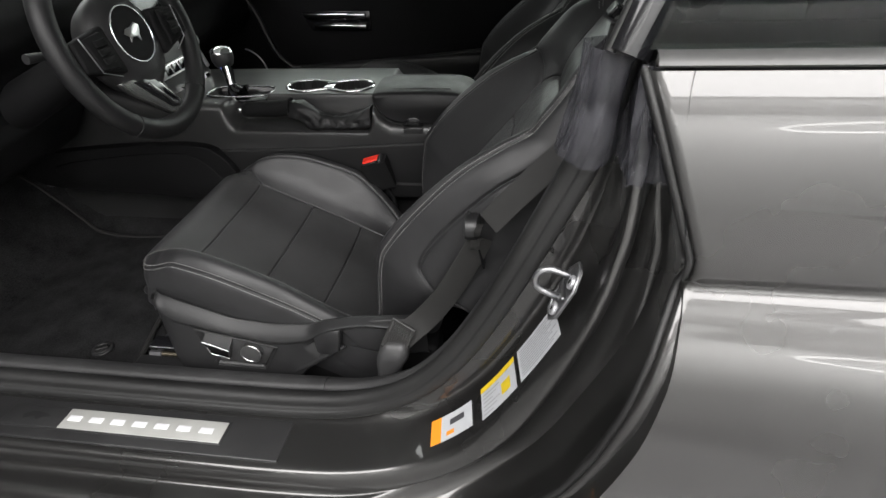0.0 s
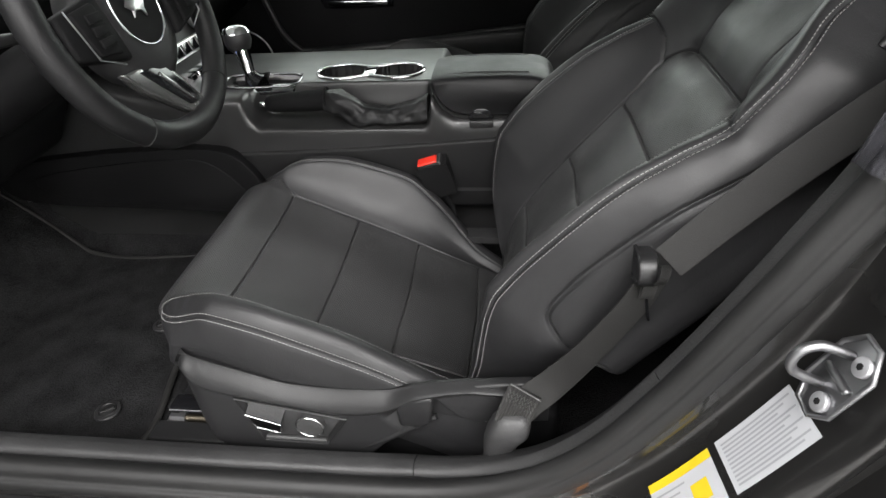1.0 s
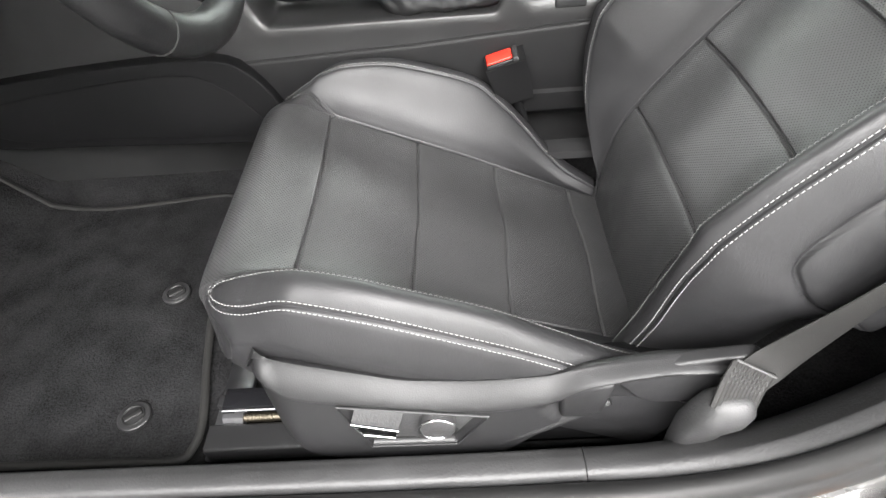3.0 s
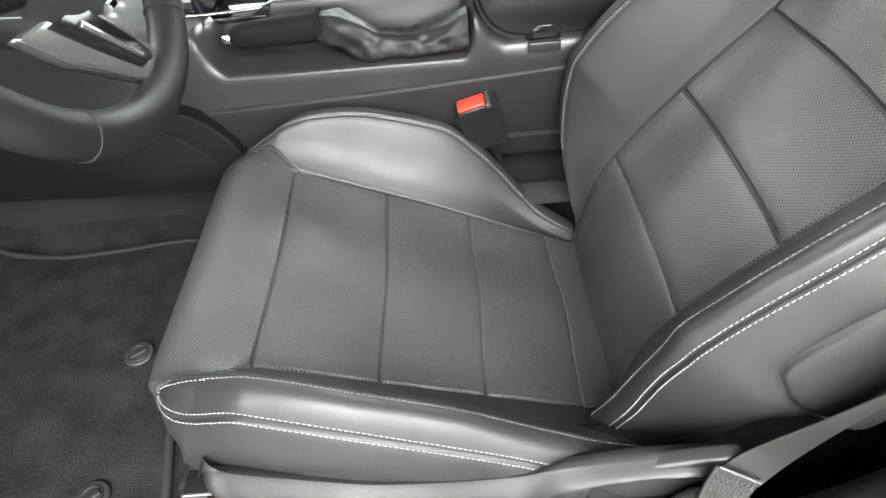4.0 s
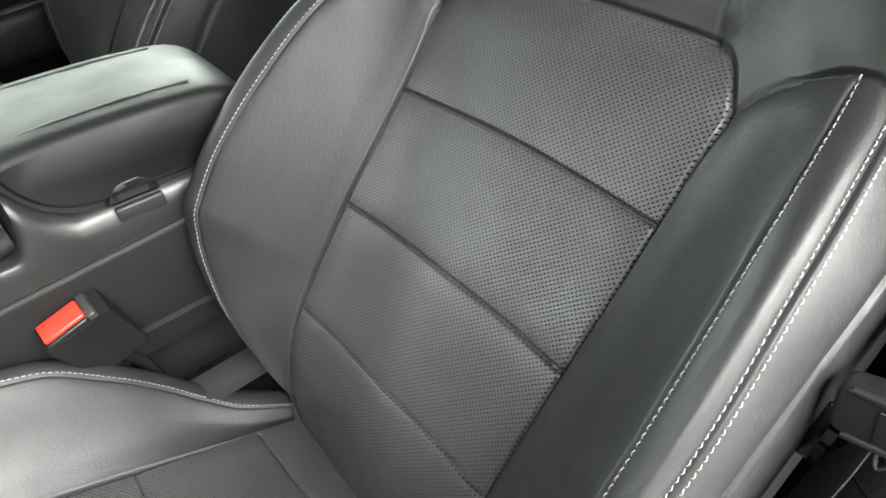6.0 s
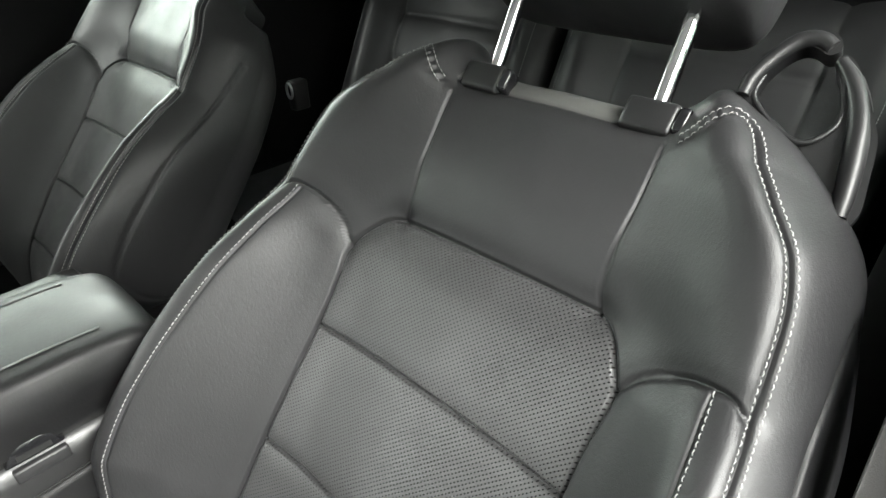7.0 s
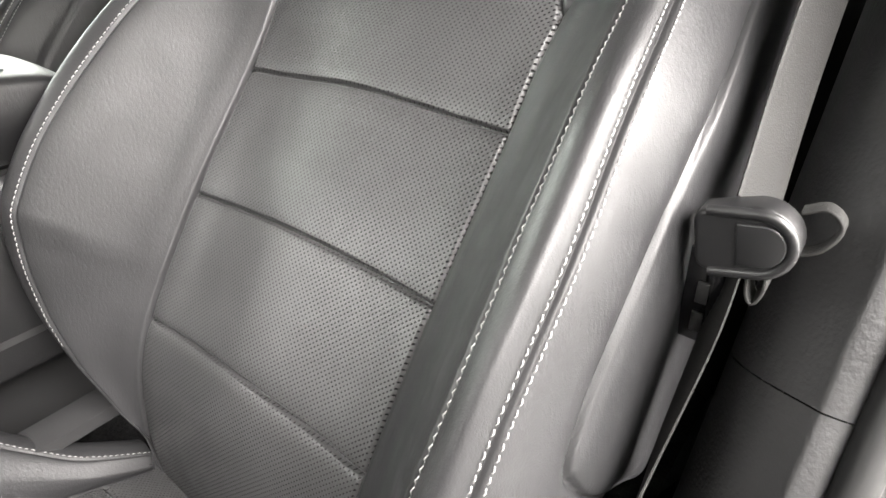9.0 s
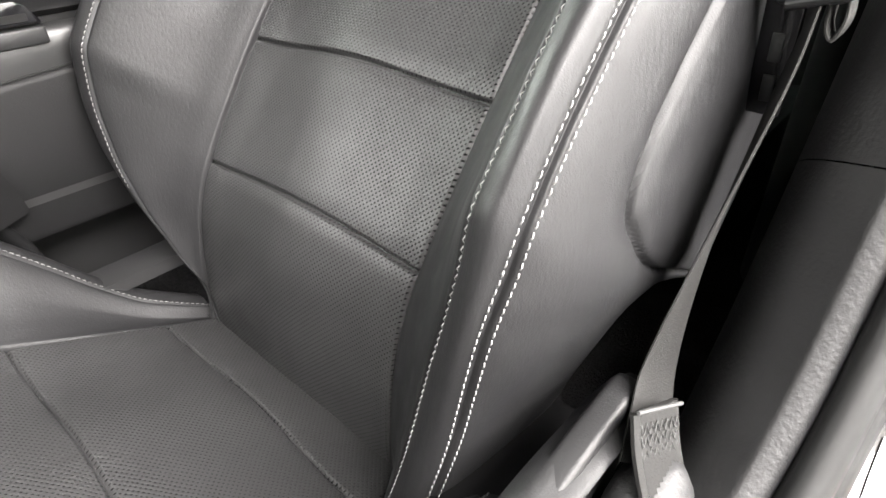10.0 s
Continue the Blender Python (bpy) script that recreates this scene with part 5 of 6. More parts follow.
for sgn in (-1, 1):
    sp = [(sgn * 0.066, 0.030), (sgn * 0.148, 0.020), (sgn * 0.150, -0.030), (sgn * 0.060, -0.052)]
    if sgn < 0:
        sp = sp[::-1]
    part("spoke", prism(sp, 0.022, pose(0, 0, -0.006)), PLASTIC_SOFT, wheel, bevel=0.006, segs=3)
    pod = [(sgn * 0.083, 0.022), (sgn * 0.128, 0.018), (sgn * 0.118, -0.034), (sgn * 0.078, -0.040)]
    if sgn < 0:
        pod = pod[::-1]
    pod_ob = part("button_pod", prism(pod, 0.008, pose(0, 0, 0.0125)), PLASTIC_SOFT, wheel, "black button pod", bevel=0.003)
    for k in range(3):
        part("button", box_bm((sgn * 0.102 - 0.013, 0.006 - k * 0.014 - 0.005, 0.0245), (sgn * 0.102 + 0.013, 0.006 - k * 0.014 + 0.005, 0.0275)), PLASTIC_SOFT, pod_ob, bevel=0.001)
    part("pod_trim", tube([Vector((sgn * 0.132, 0.022, 0.018)), Vector((sgn * 0.124, -0.036, 0.020)), Vector((sgn * 0.088, -0.052, 0.020))], 0.0010, 8), STEEL, pod_ob)
plate = [(-0.085, -0.062), (-0.062, -0.094), (-0.038, -0.114), (-0.010, -0.138), (0.010, -0.153), (0.030, -0.157), (0.050, -0.151), (0.040, -0.128), (0.026, -0.106), (0.010, -0.084), (-0.004, -0.066)]
spoke = part("lower_spoke", prism(plate, 0.014, pose(0, 0, -0.010)), SILVER, wheel, "satin silver lower spoke", bevel=0.004, segs=3)
part("spoke_slot", prism([(-0.054, -0.070), (-0.030, -0.098), (0.008, -0.138), (0.030, -0.141), (0.033, -0.134), (0.016, -0.106), (-0.008, -0.072)], 0.004, pose(0, 0, 0.0022)), GLOSS_BLACK, spoke, "dark slot", bevel=0.001)
part("slot_strip", prism([(-0.022, -0.080), (-0.027, -0.084), (0.014, -0.133), (0.020, -0.132)], 0.004, pose(0, 0, 0.0046)), SILVER, spoke, "silver strip", bevel=0.001)
column = thing("steering_column", "black plastic steering column cover with stalks", "steering column")
part("column_cover", loft([[Vector((-0.25 - d * 0.9, -0.022 + w * math.cos(t), 0.905 - d * 0.42 + 0.8 * w * math.sin(t))) for t in np.linspace(0, 2 * math.pi, 24, endpoint=False)] for d, w in ((0.02, 0.040), (0.04, 0.050), (0.25, 0.060))]), PLASTIC_SOFT, column)
for sgn in (-1, 1):
    part("stalk", tube([Vector((-0.27, -0.022 + sgn * 0.05, 0.91)), Vector((-0.275, -0.022 + sgn * 0.11, 0.92)), Vector((-0.28, -0.022 + sgn * 0.155, 0.925))], [0.006, 0.006, 0.008], 12), PLASTIC, column)

# ---- dashboard ----
dash = thing("dashboard", "black dashboard with centre stack of silver-trimmed controls", "dashboard")
prof = [(-0.98, 0.99), (-0.80, 1.02), (-0.60, 1.01), (-0.50, 0.985), (-0.465, 0.95), (-0.47, 0.90), (-0.54, 0.84), (-0.56, 0.78), (-0.56, 0.74), (-0.60, 0.68), (-0.70, 0.62), (-0.80, 0.58), (-0.98, 0.58)]
part("dash_body", prism(prof, 1.62, Matrix(((1, 0, 0, 0), (0, 0, 1, -0.42), (0, 1, 0, 0), (0, 0, 0, 1)))), PLASTIC_SOFT, dash, "soft black dash pad", bevel=0.015, segs=3)
STACK = Matrix.Translation((-0.43, 0.405, 0.81)) @ Matrix(((0, -0.35, 0.94), (1, 0, 0), (0, 0.94, 0.35))).to_4x4()
part("centre_panel", box_bm((-0.115, -0.15, -0.12), (0.115, 0.17, 0.0), STACK), PLASTIC, dash, "centre stack panel", bevel=0.006)
part("screen", box_bm((-0.088, 0.062, 0.002), (0.088, 0.155, 0.006), STACK), GLOSS_BLACK, dash, "dark glossy display", bevel=0.002)
for sgn in (-1, 1):
    part("trim_bar", box_bm((sgn * 0.105 - 0.007, -0.10, 0.002), (sgn * 0.105 + 0.007, 0.155, 0.008), STACK), SATIN, dash, "satin silver trim bar", bevel=0.003)
for r in range(3):
    for c in range(6):
        x, y = -0.078 + c * 0.0312, 0.045 - r * 0.024
        part("stack_button", box_bm((x - 0.0135, y - 0.009, 0.002), (x + 0.0135, y + 0.009, 0.006), STACK), GLOSS_BLACK, dash, bevel=0.0015)
ICON = mat("pale_icon", (0.55, 0.57, 0.6), 0.5)
for r in range(3):
    for c in range(6):
        x, y = -0.078 + c * 0.0312, 0.045 - r * 0.024
        part("icon_bar", box_bm((x - 0.005, y - 0.0015, 0.0058), (x + 0.005, y + 0.0015, 0.0066), STACK), ICON, dash)
for sgn in (-1, 1):
    part("volume_knob", cyl(0.017, 0.022, STACK @ pose(sgn * 0.092, -0.024, 0.012), 24), SATIN, dash, "silver rotary knob", bevel=0.002)
part("climate_bar", box_bm((-0.098, -0.078, 0.002), (0.098, -0.046, 0.010), STACK), SATIN, dash, "silver climate control strip", bevel=0.004)
for c in range(5):
    x = -0.066 + c * 0.033
    part("climate_button", box_bm((x - 0.013, -0.073, 0.0105), (x + 0.013, -0.051, 0.0125), STACK), GLOSS_BLACK, dash, bevel=0.0008)
INDICATOR = mat("blue_indicator", (0.02, 0.05, 0.6), 0.4, emit=(0.05, 0.15, 1.0, 2.5))
part("indicator", box_bm((-0.112, -0.072, 0.011), (-0.104, -0.052, 0.0125), STACK), INDICATOR, dash, "lit blue indicator")
for c in range(4):
    x = -0.054 + c * 0.036
    part("toggle_switch", loft([[STACK @ Vector((x + a * w, -0.115 + b * h, z)) for a, b in ((-1, -1), (1, -1), (1, 1), (-1, 1))] for w, h, z in ((0.012, 0.014, 0.002), (0.012, 0.010, 0.012), (0.009, 0.004, 0.024))]), CHROME, dash, "chrome toggle switch", bevel=0.002)
part("knee_panel", prism([(-0.72, 0.77), (-0.58, 0.79), (-0.55, 0.72), (-0.60, 0.64), (-0.70, 0.585), (-0.78, 0.58)], 0.58, Matrix(((1, 0, 0, 0), (0, 0, 1, -0.37), (0, 1, 0, 0), (0, 0, 0, 1)))), PLASTIC_SOFT, dash, "black lower dash panel", bevel=0.012, segs=3)
for y, w in ((-0.02, 0.04), (-0.14, 0.07)):
    ped = thing("pedal", "black rubber-faced pedal under the dashboard", "pedal", "pedals")
    part("pedal_pad", box_bm((-0.02, -w / 2, -0.05), (0.0, w / 2, 0.05), Matrix.Translation((-0.86, y + 0.12, 0.46)) @ pose(0, 0, 0, 0, -35, 0)), RUBBER, ped, bevel=0.006)
    part("pedal_arm", tube([Vector((-0.87, y + 0.12, 0.47)), Vector((-0.93, y + 0.12, 0.62)), Vector((-0.92, y + 0.12, 0.72))], 0.008, 8), PLASTIC, ped)


# ---- floor of the cabin ----
def grid_mesh(name, xs, ys, height, material, parent=None, label="", kind=""):
    verts = [(x, y, height(x, y)) for x in xs for y in ys]
    n = len(ys)
    faces = [(i * n + j, (i + 1) * n + j, (i + 1) * n + j + 1, i * n + j + 1) for i in range(len(xs) - 1) for j in range(n - 1)]
    ob = link_mesh(name, verts, faces, material, parent, label, True)
    if kind:
        tagged(ob, kind=kind)
    return ob


def cabin_floor(x, y):
    z = 0.305 + max(0, -0.72 - x) * 0.9
    tunnel = min(1, max(0, 1 - (abs(y - 0.405) - 0.07) / 0.05))
    z += tunnel * 0.16
    wall = min(1, max(0, (-0.27 - y) / 0.05))
    return z + 0.06 * wall * wall + 0.0015 * noise.noise(Vector((x * 9, y * 9, 0)))


tagged(grid_mesh("floor", np.arange(-1.05, 1.3, 0.02), np.arange(-0.315, 1.13, 0.02), cabin_floor, CARPET), "black carpeted cabin floor", kind="structure")

mat_thing = thing("floor_mat", "black carpet floor mat with stitched edge on the driver side", "floor mat")
MAT = [(-0.98, -0.235), (-0.75, -0.250), (-0.40, -0.256), (-0.315, -0.256), (-0.297, -0.240), (-0.296, -0.20), (-0.318, -0.10), (-0.335, 0.0), (-0.335, 0.12), (-0.34, 0.22), (-0.37, 0.262), (-0.42, 0.266), (-0.60, 0.248), (-0.98, 0.245)]


def mat_z(x, y):
    return cabin_floor(x, y) + 0.010


ml = smooth_line(MAT, 6, closed=True)
bmm = bmesh.new()
vs = [bmm.verts.new((p[0], p[1], 0)) for p in ml]
bmm.faces.new(vs)
bmesh.ops.triangulate(bmm, faces=bmm.faces)
bmesh.ops.subdivide_edges(bmm, edges=bmm.edges, cuts=3, use_grid_fill=True)
bmesh.ops.triangulate(bmm, faces=bmm.faces)
for v in bmm.verts:
    v.co.z = mat_z(v.co.x, v.co.y) + 0.001 * noise.noise(v.co * 30)
part("mat_surface", bmm, CARPET, mat_thing, "short black carpet pile")
part("mat_binding", tube([Vector((p[0], p[1], mat_z(p[0], p[1]) - 0.002)) for p in ml], 0.006, 8, closed=True, flat=0.8, up=(0, 0, 1)), WEBBING, mat_thing, "black bound edge")
for x, y in ((-0.388, -0.195), (-0.400, 0.020)):
    z = mat_z(x, y)
    ret = part("mat_retainer", cyl(0.022, 0.007, pose(x, y, z + 0.003), 32), GREY_PLASTIC, mat_thing, "round black retainer", bevel=0.002)
    part("retainer_bar", box_bm((-0.012, -0.005, 0), (0.012, 0.005, 0.004), pose(x, y, z + 0.006, 0, 0, 35)), RUBBER, ret, bevel=0.0015)
    part("retainer_ring", tube([Vector((x + 0.014 * math.cos(t), y + 0.014 * math.sin(t), z + 0.0068)) for t in np.linspace(0, 2 * math.pi, 24, endpoint=False)], 0.0015, 6, closed=True), RUBBER, ret)

# ---- door opening: sill and rear pillar swept along one line ----
OPEN = [(-1.45, 0.470), (-1.25, 0.425), (-1.0, 0.412), (-0.6, 0.411), (-0.3, 0.411), (0.0, 0.411), (0.15, 0.415), (0.24, 0.432), (0.32, 0.473), (0.385, 0.540), (0.435, 0.620), (0.478, 0.705), (0.520, 0.797), (0.552, 0.873), (0.572, 0.955), (0.588, 1.04), (0.610, 1.14), (0.64, 1.23)]
OPEN_PTS = np.array(smooth_line(OPEN, 10))
OPEN_LEN = np.concatenate([[0], np.cumsum(np.linalg.norm(np.diff(OPEN_PTS, axis=0), axis=1))])


def open_frame(u):
    """Place (x, z) on the opening's line at the length u, and the way out of the opening."""
    x, z = np.interp(u, OPEN_LEN, OPEN_PTS[:, 0]), np.interp(u, OPEN_LEN, OPEN_PTS[:, 1])
    e = 0.012
    dx = np.interp(u + e, OPEN_LEN, OPEN_PTS[:, 0]) - np.interp(u - e, OPEN_LEN, OPEN_PTS[:, 0])
    dz = np.interp(u + e, OPEN_LEN, OPEN_PTS[:, 1]) - np.interp(u - e, OPEN_LEN, OPEN_PTS[:, 1])
    n = math.hypot(dx, dz)
    return x, z, dz / n, -dx / n


def u_at(x, z):
    return float(OPEN_LEN[np.argmin((OPEN_PTS[:, 0] - x) ** 2 + (OPEN_PTS[:, 1] - z) ** 2)])


U_SILL, U_PILLAR = u_at(0.13, 0.415), u_at(0.385, 0.54)


def sweep(name, section, u0, u1, material, parent=None, label="", step=0.012, closed=False, kind=""):
    """section(k) gives (out, y) points; k goes from 0 on the sill to 1 on the pillar."""
    rows = []
    for u in np.linspace(u0, u1, max(2, int((u1 - u0) / step))):
        k = min(1, max(0, (u - U_SILL) / (U_PILLAR - U_SILL)))
        k = k * k * (3 - 2 * k)
        x, z, nx, nz = open_frame(u)
        rows.append([(x + nx * o, y, z + nz * o) for o, y in section(k, u)])
    ob = part(name, loft(rows, closed_ring=closed, caps=closed), material, parent, label)
    if kind:
        tagged(ob, kind=kind)
    return ob


def mixed(a, b, k):
    return [(p[0] + (q[0] - p[0]) * k, p[1] + (q[1] - p[1]) * k) for p, q in zip(a, b)]


U_END = u_at(0.583, 1.005)
U_JOINT = u_at(0.168, 0.418)
body = thing("car_body", "grey metallic car body around the open driver door", "car")
TRIM_SILL = [(0.14, -0.288), (0.06, -0.294), (0.012, -0.303), (0.002, -0.314), (-0.001, -0.325), (0.001, -0.336), (0.012, -0.342), (0.03, -0.345)]
TRIM_PILLAR = [(0.40, -0.320), (0.20, -0.300), (0.09, -0.291), (0.034, -0.308), (0.005, -0.339), (0.0005, -0.3475), (0.007, -0.3605), (0.03, -0.364)]
fine = lambda s: [tuple(p) for p in smooth_line(s, 4)]
tagged(sweep("trim", lambda k, u: fine(mixed(TRIM_SILL, TRIM_PILLAR, k)), 0.0, U_JOINT - 0.0005, TRIM_BLACK), "grained black sill trim", kind="structure")
tagged(sweep("trim_pillar", lambda k, u: fine(mixed(TRIM_SILL, TRIM_PILLAR, k)), U_JOINT + 0.0005, u_at(0.444, 0.630), TRIM_BLACK), "grained black pillar trim", kind="structure")
tagged(sweep("trim_pillar_upper", lambda k, u: fine(mixed(TRIM_SILL, TRIM_PILLAR, k)), u_at(0.444, 0.630) + 0.0009, U_END, TRIM_BLACK), "grained black upper pillar trim", kind="structure")
seal = [(0.016, -0.340), (0.002, -0.344), (-0.004, -0.352), (-0.004, -0.362), (0.002, -0.370), (0.012, -0.373), (0.016, -0.380), (0.026, -0.383), (0.034, -0.376), (0.034, -0.345)]
seal_pillar = [(0.020, -0.358), (0.004, -0.3605), (-0.003, -0.366), (-0.002, -0.374), (0.004, -0.379), (0.012, -0.381), (0.016, -0.384), (0.026, -0.386), (0.034, -0.380), (0.034, -0.360)]
sweep("door_seal", lambda k, u: fine(mixed(seal, seal_pillar, k)), 0.0, U_END, RUBBER, body, "black rubber door seal")
JAMB_SILL = [(0.028, -0.366), (0.030, -0.385), (0.031, -0.43), (0.033, -0.470), (0.040, -0.482), (0.055, -0.486), (0.072, -0.487), (0.078, -0.496), (0.080, -0.520), (0.088, -0.535), (0.12, -0.545), (0.22, -0.545)]
JAMB_PILLAR = [(0.030, -0.366), (0.056, -0.3685), (0.0745, -0.373), (0.086, -0.440), (0.091, -0.457), (0.100, -0.466), (0.111, -0.464), (0.119, -0.448), (0.127, -0.434), (0.146, -0.430), (0.168, -0.440), (0.21, -0.45)]


def quarter_edge(z):
    return float(np.interp(z, [0.20, 0.412, 0.509, 0.589, 0.718, 0.765, 0.800, 0.816, 0.911, 0.985], [0.36, 0.505, 0.560, 0.595, 0.636, 0.652, 0.665, 0.665, 0.632, 0.606]))


def quarter_y(x, z):
    low = curve_of([(0.1, -0.42), (0.35, -0.518), (0.55, -0.560), (0.64, -0.560), (0.71, -0.546), (0.755, -0.520), (0.775, -0.506), (0.787, -0.4985), (0.802, -0.5025), (0.86, -0.496), (0.93, -0.481), (0.985, -0.456), (1.0, -0.446)], np.array([z]))[0]
    flare = 0.060 * math.exp(-((x - 1.25) / 0.38) ** 2) * math.exp(-((z - 0.55) / 0.18) ** 2)
    return float(low) - flare


def jamb_widths(u):
    """How far out of the opening the rolled ridge and the outer flange lie: the jamb narrows towards the roof."""
    ridge = float(np.interp(u, [1.90, 1.963, 2.068, 2.156, 2.208, 2.266, 2.315, 2.37], [0.114, 0.110, 0.1015, 0.0925, 0.082, 0.062, 0.050, 0.044]))
    flange = float(np.interp(u, [1.90, 1.987, 2.070, 2.143, 2.206, 2.245, 2.315, 2.37], [0.172, 0.1655, 0.161, 0.1515, 0.136, 0.110, 0.070, 0.062]))
    return ridge, flange


def jamb_section(k, u):
    """The jamb leans in towards the roof above the waist."""
    z = open_frame(u)[1]
    lean = max(0.0, z - 0.74) * 0.20
    r, f = jamb_widths(u)
    shell = quarter_y(1.0, z - 0.45 * f) + 0.006
    narrow = min(1.0, (r - 0.030) / 0.070)
    pillar = [(0.030 + (o - 0.030) * narrow, y) for o, y in JAMB_PILLAR[:5]]
    pillar += [(r - 0.005, -0.466), (r + 0.006, -0.465), (min(r + 0.013, f - 0.012), -0.450), (min(r + 0.020, f - 0.009), -0.435), (f - 0.006, -0.434), (f, -0.452), (f + 0.002, min(-0.478, shell - lean))]
    return fine([(o, y + lean * min(1.0, i / 5)) for i, (o, y) in enumerate(mixed(JAMB_SILL, pillar, k))])


sweep("door_jamb", jamb_section, 0.0, u_at(0.582, 0.998), PAINT, body, "grey painted door jamb")


# scuff plate on the sill
scuff = thing("scuff_plate", "black sill scuff plate with brushed silver inlay", "scuff plate")


def on_sill(x0, x1, y0, y1, z0, z1, name, material, parent, label="", bevel=0.001):
    return part(name, box_bm((x0, y0, z0), (x1, y1, z1)), material, parent, label, bevel=bevel)


ZS = 0.3805
on_sill(-0.52, 0.132, -0.468, -0.389, ZS - 0.002, ZS + 0.004, "plate", GREY_PLASTIC, scuff, "black plastic plate", 0.002)
inlay_mat = grainy("brushed_silver", (0.50, 0.50, 0.48), 0.40, 900, 0.1, 0.0002, 0.07, metal=0.4, patch=12)
on_sill(-0.385, 0.028, -0.449, -0.402, ZS + 0.0035, ZS + 0.0052, "inlay_rim", GREY_PLASTIC, scuff, "", 0.0008)
on_sill(-0.270, 0.024, -0.446, -0.405, ZS + 0.0040, ZS + 0.0060, "inlay", inlay_mat, scuff, "brushed silver inlay", 0.0006)
on_sill(-0.382, -0.273, -0.446, -0.405, ZS + 0.0040, ZS + 0.0056, "inlay_end", GREY_PLASTIC, scuff, "dark grey inlay end", 0.0006)
part("badge", prism([(-0.350, -0.424), (-0.338, -0.418), (-0.322, -0.417), (-0.306, -0.421), (-0.298, -0.425), (-0.312, -0.427), (-0.320, -0.434), (-0.327, -0.428), (-0.338, -0.429), (-0.346, -0.433)], 0.001, pose(0, 0, ZS + 0.0054)), PLASTIC, scuff, "plain dark badge")
LETTER = mat("pale_grey_letter", (0.72, 0.72, 0.74), 0.5)
for i in range(7):
    x = -0.262 + i * 0.0405
    on_sill(x, x + 0.024, -0.4305, -0.4195, ZS + 0.0058, ZS + 0.0070, "mark", LETTER, scuff, "", 0.0004)

# labels on the pillar jamb
WHITE = mat("label_white", (0.47, 0.48, 0.50), 0.5)
YELLOW = mat("label_yellow", (0.72, 0.52, 0.02), 0.45)
ORANGE = mat("label_orange", (0.85, 0.28, 0.02), 0.45)
INK = mat("label_ink", (0.05, 0.05, 0.055), 0.6)
INK_PALE = mat("label_print", (0.30, 0.305, 0.32), 0.6)


def jamb_point(u, f, lift):
    """A place on the jamb's flat: f from 0 at its inner edge to 1 at its outer edge."""
    k = min(1, max(0, (u - U_SILL) / (U_PILLAR - U_SILL)))
    k = k * k * (3 - 2 * k)
    sec = mixed(JAMB_SILL, JAMB_PILLAR, k)
    a, b = sec[2], sec[3]
    f = f + 0.22 * (1 - f) * k
    o, y = a[0] + (b[0] - a[0]) * f, a[1] + (b[1] - a[1]) * f
    d = math.hypot(b[0] - a[0], b[1] - a[1])
    o, y = o - lift * abs(b[1] - a[1]) / d, y - lift * (b[0] - a[0]) / d
    x, z, nx, nz = open_frame(u)
    return (x + nx * o, y, z + nz * o)


def jamb_patch(name, u0, u1, f0, f1, lift, material, parent, label=""):
    n = 6
    top = [[jamb_point(u0 + (u1 - u0) * i / n, f0 + (f1 - f0) * j / 3, lift) for j in range(4)] for i in range(n + 1)]
    verts = [p for r in top for p in r]
    faces = [(i * 4 + j, i * 4 + j + 1, (i + 1) * 4 + j + 1, (i + 1) * 4 + j) for i in range(n) for j in range(3)]
    ob = link_mesh(name, verts, faces, material, parent, label, True)
    return ob


def sticker(x0z0, x1z1, f0, f1, label, build):
    ob = thing("door_label", label, "label", "jamb labels")
    u0, u1 = u_at(*x0z0), u_at(*x1z1)
    jamb_patch("paper", u0, u1, f0, f1, 0.0008, WHITE, ob)
    build(ob, u0, u1, f0, f1)
    return ob


def bars(ob, u0, u1, f0, f1, a0, a1, rows, material=None):
    for i in range(rows):
        f = f0 + (f1 - f0) * (0.12 + 0.76 * i / max(1, rows - 1))
        jamb_patch("print_bar", u0 + (u1 - u0) * a0, u0 + (u1 - u0) * (a1 - 0.1 * ((i * 7) % 3)), f - 0.018, f + 0.018, 0.0012, material or INK_PALE, ob)


def cert(ob, u0, u1, f0, f1):
    bars(ob, u0, u1, f0, f1, 0.06, 0.95, 11)


def tyre(ob, u0, u1, f0, f1):
    jamb_patch("yellow_band", u0, u1, f0, f0 + (f1 - f0) * 0.17, 0.0011, YELLOW, ob, "yellow band")
    jamb_patch("yellow_field", u0 + (u1 - u0) * 0.55, u0 + (u1 - u0) * 0.82, f0 + (f1 - f0) * 0.42, f0 + (f1 - f0) * 0.78, 0.0011, YELLOW, ob, "yellow field")
    bars(ob, u0, u1, f0 + (f1 - f0) * 0.2, f1, 0.06, 0.5, 6)


def warn(ob, u0, u1, f0, f1):
    jamb_patch("orange_band", u0, u0 + (u1 - u0) * 0.22, f0, f1, 0.0011, ORANGE, ob, "orange band")
    jamb_patch("pictogram", u0 + (u1 - u0) * 0.42, u0 + (u1 - u0) * 0.78, f0 + (f1 - f0) * 0.25, f0 + (f1 - f0) * 0.48, 0.0011, INK, ob, "dark pictogram")
    jamb_patch("orange_mark", u0 + (u1 - u0) * 0.34, u0 + (u1 - u0) * 0.52, f0 + (f1 - f0) * 0.68, f0 + (f1 - f0) * 0.84, 0.0012, ORANGE, ob)


sticker((0.327, 0.482), (0.371, 0.526), 0.10, 0.92, "white warning label with orange band on the door jamb", warn)
sticker((0.384, 0.538), (0.424, 0.600), 0.0, 1.0, "white tyre label with yellow band on the door jamb", tyre)
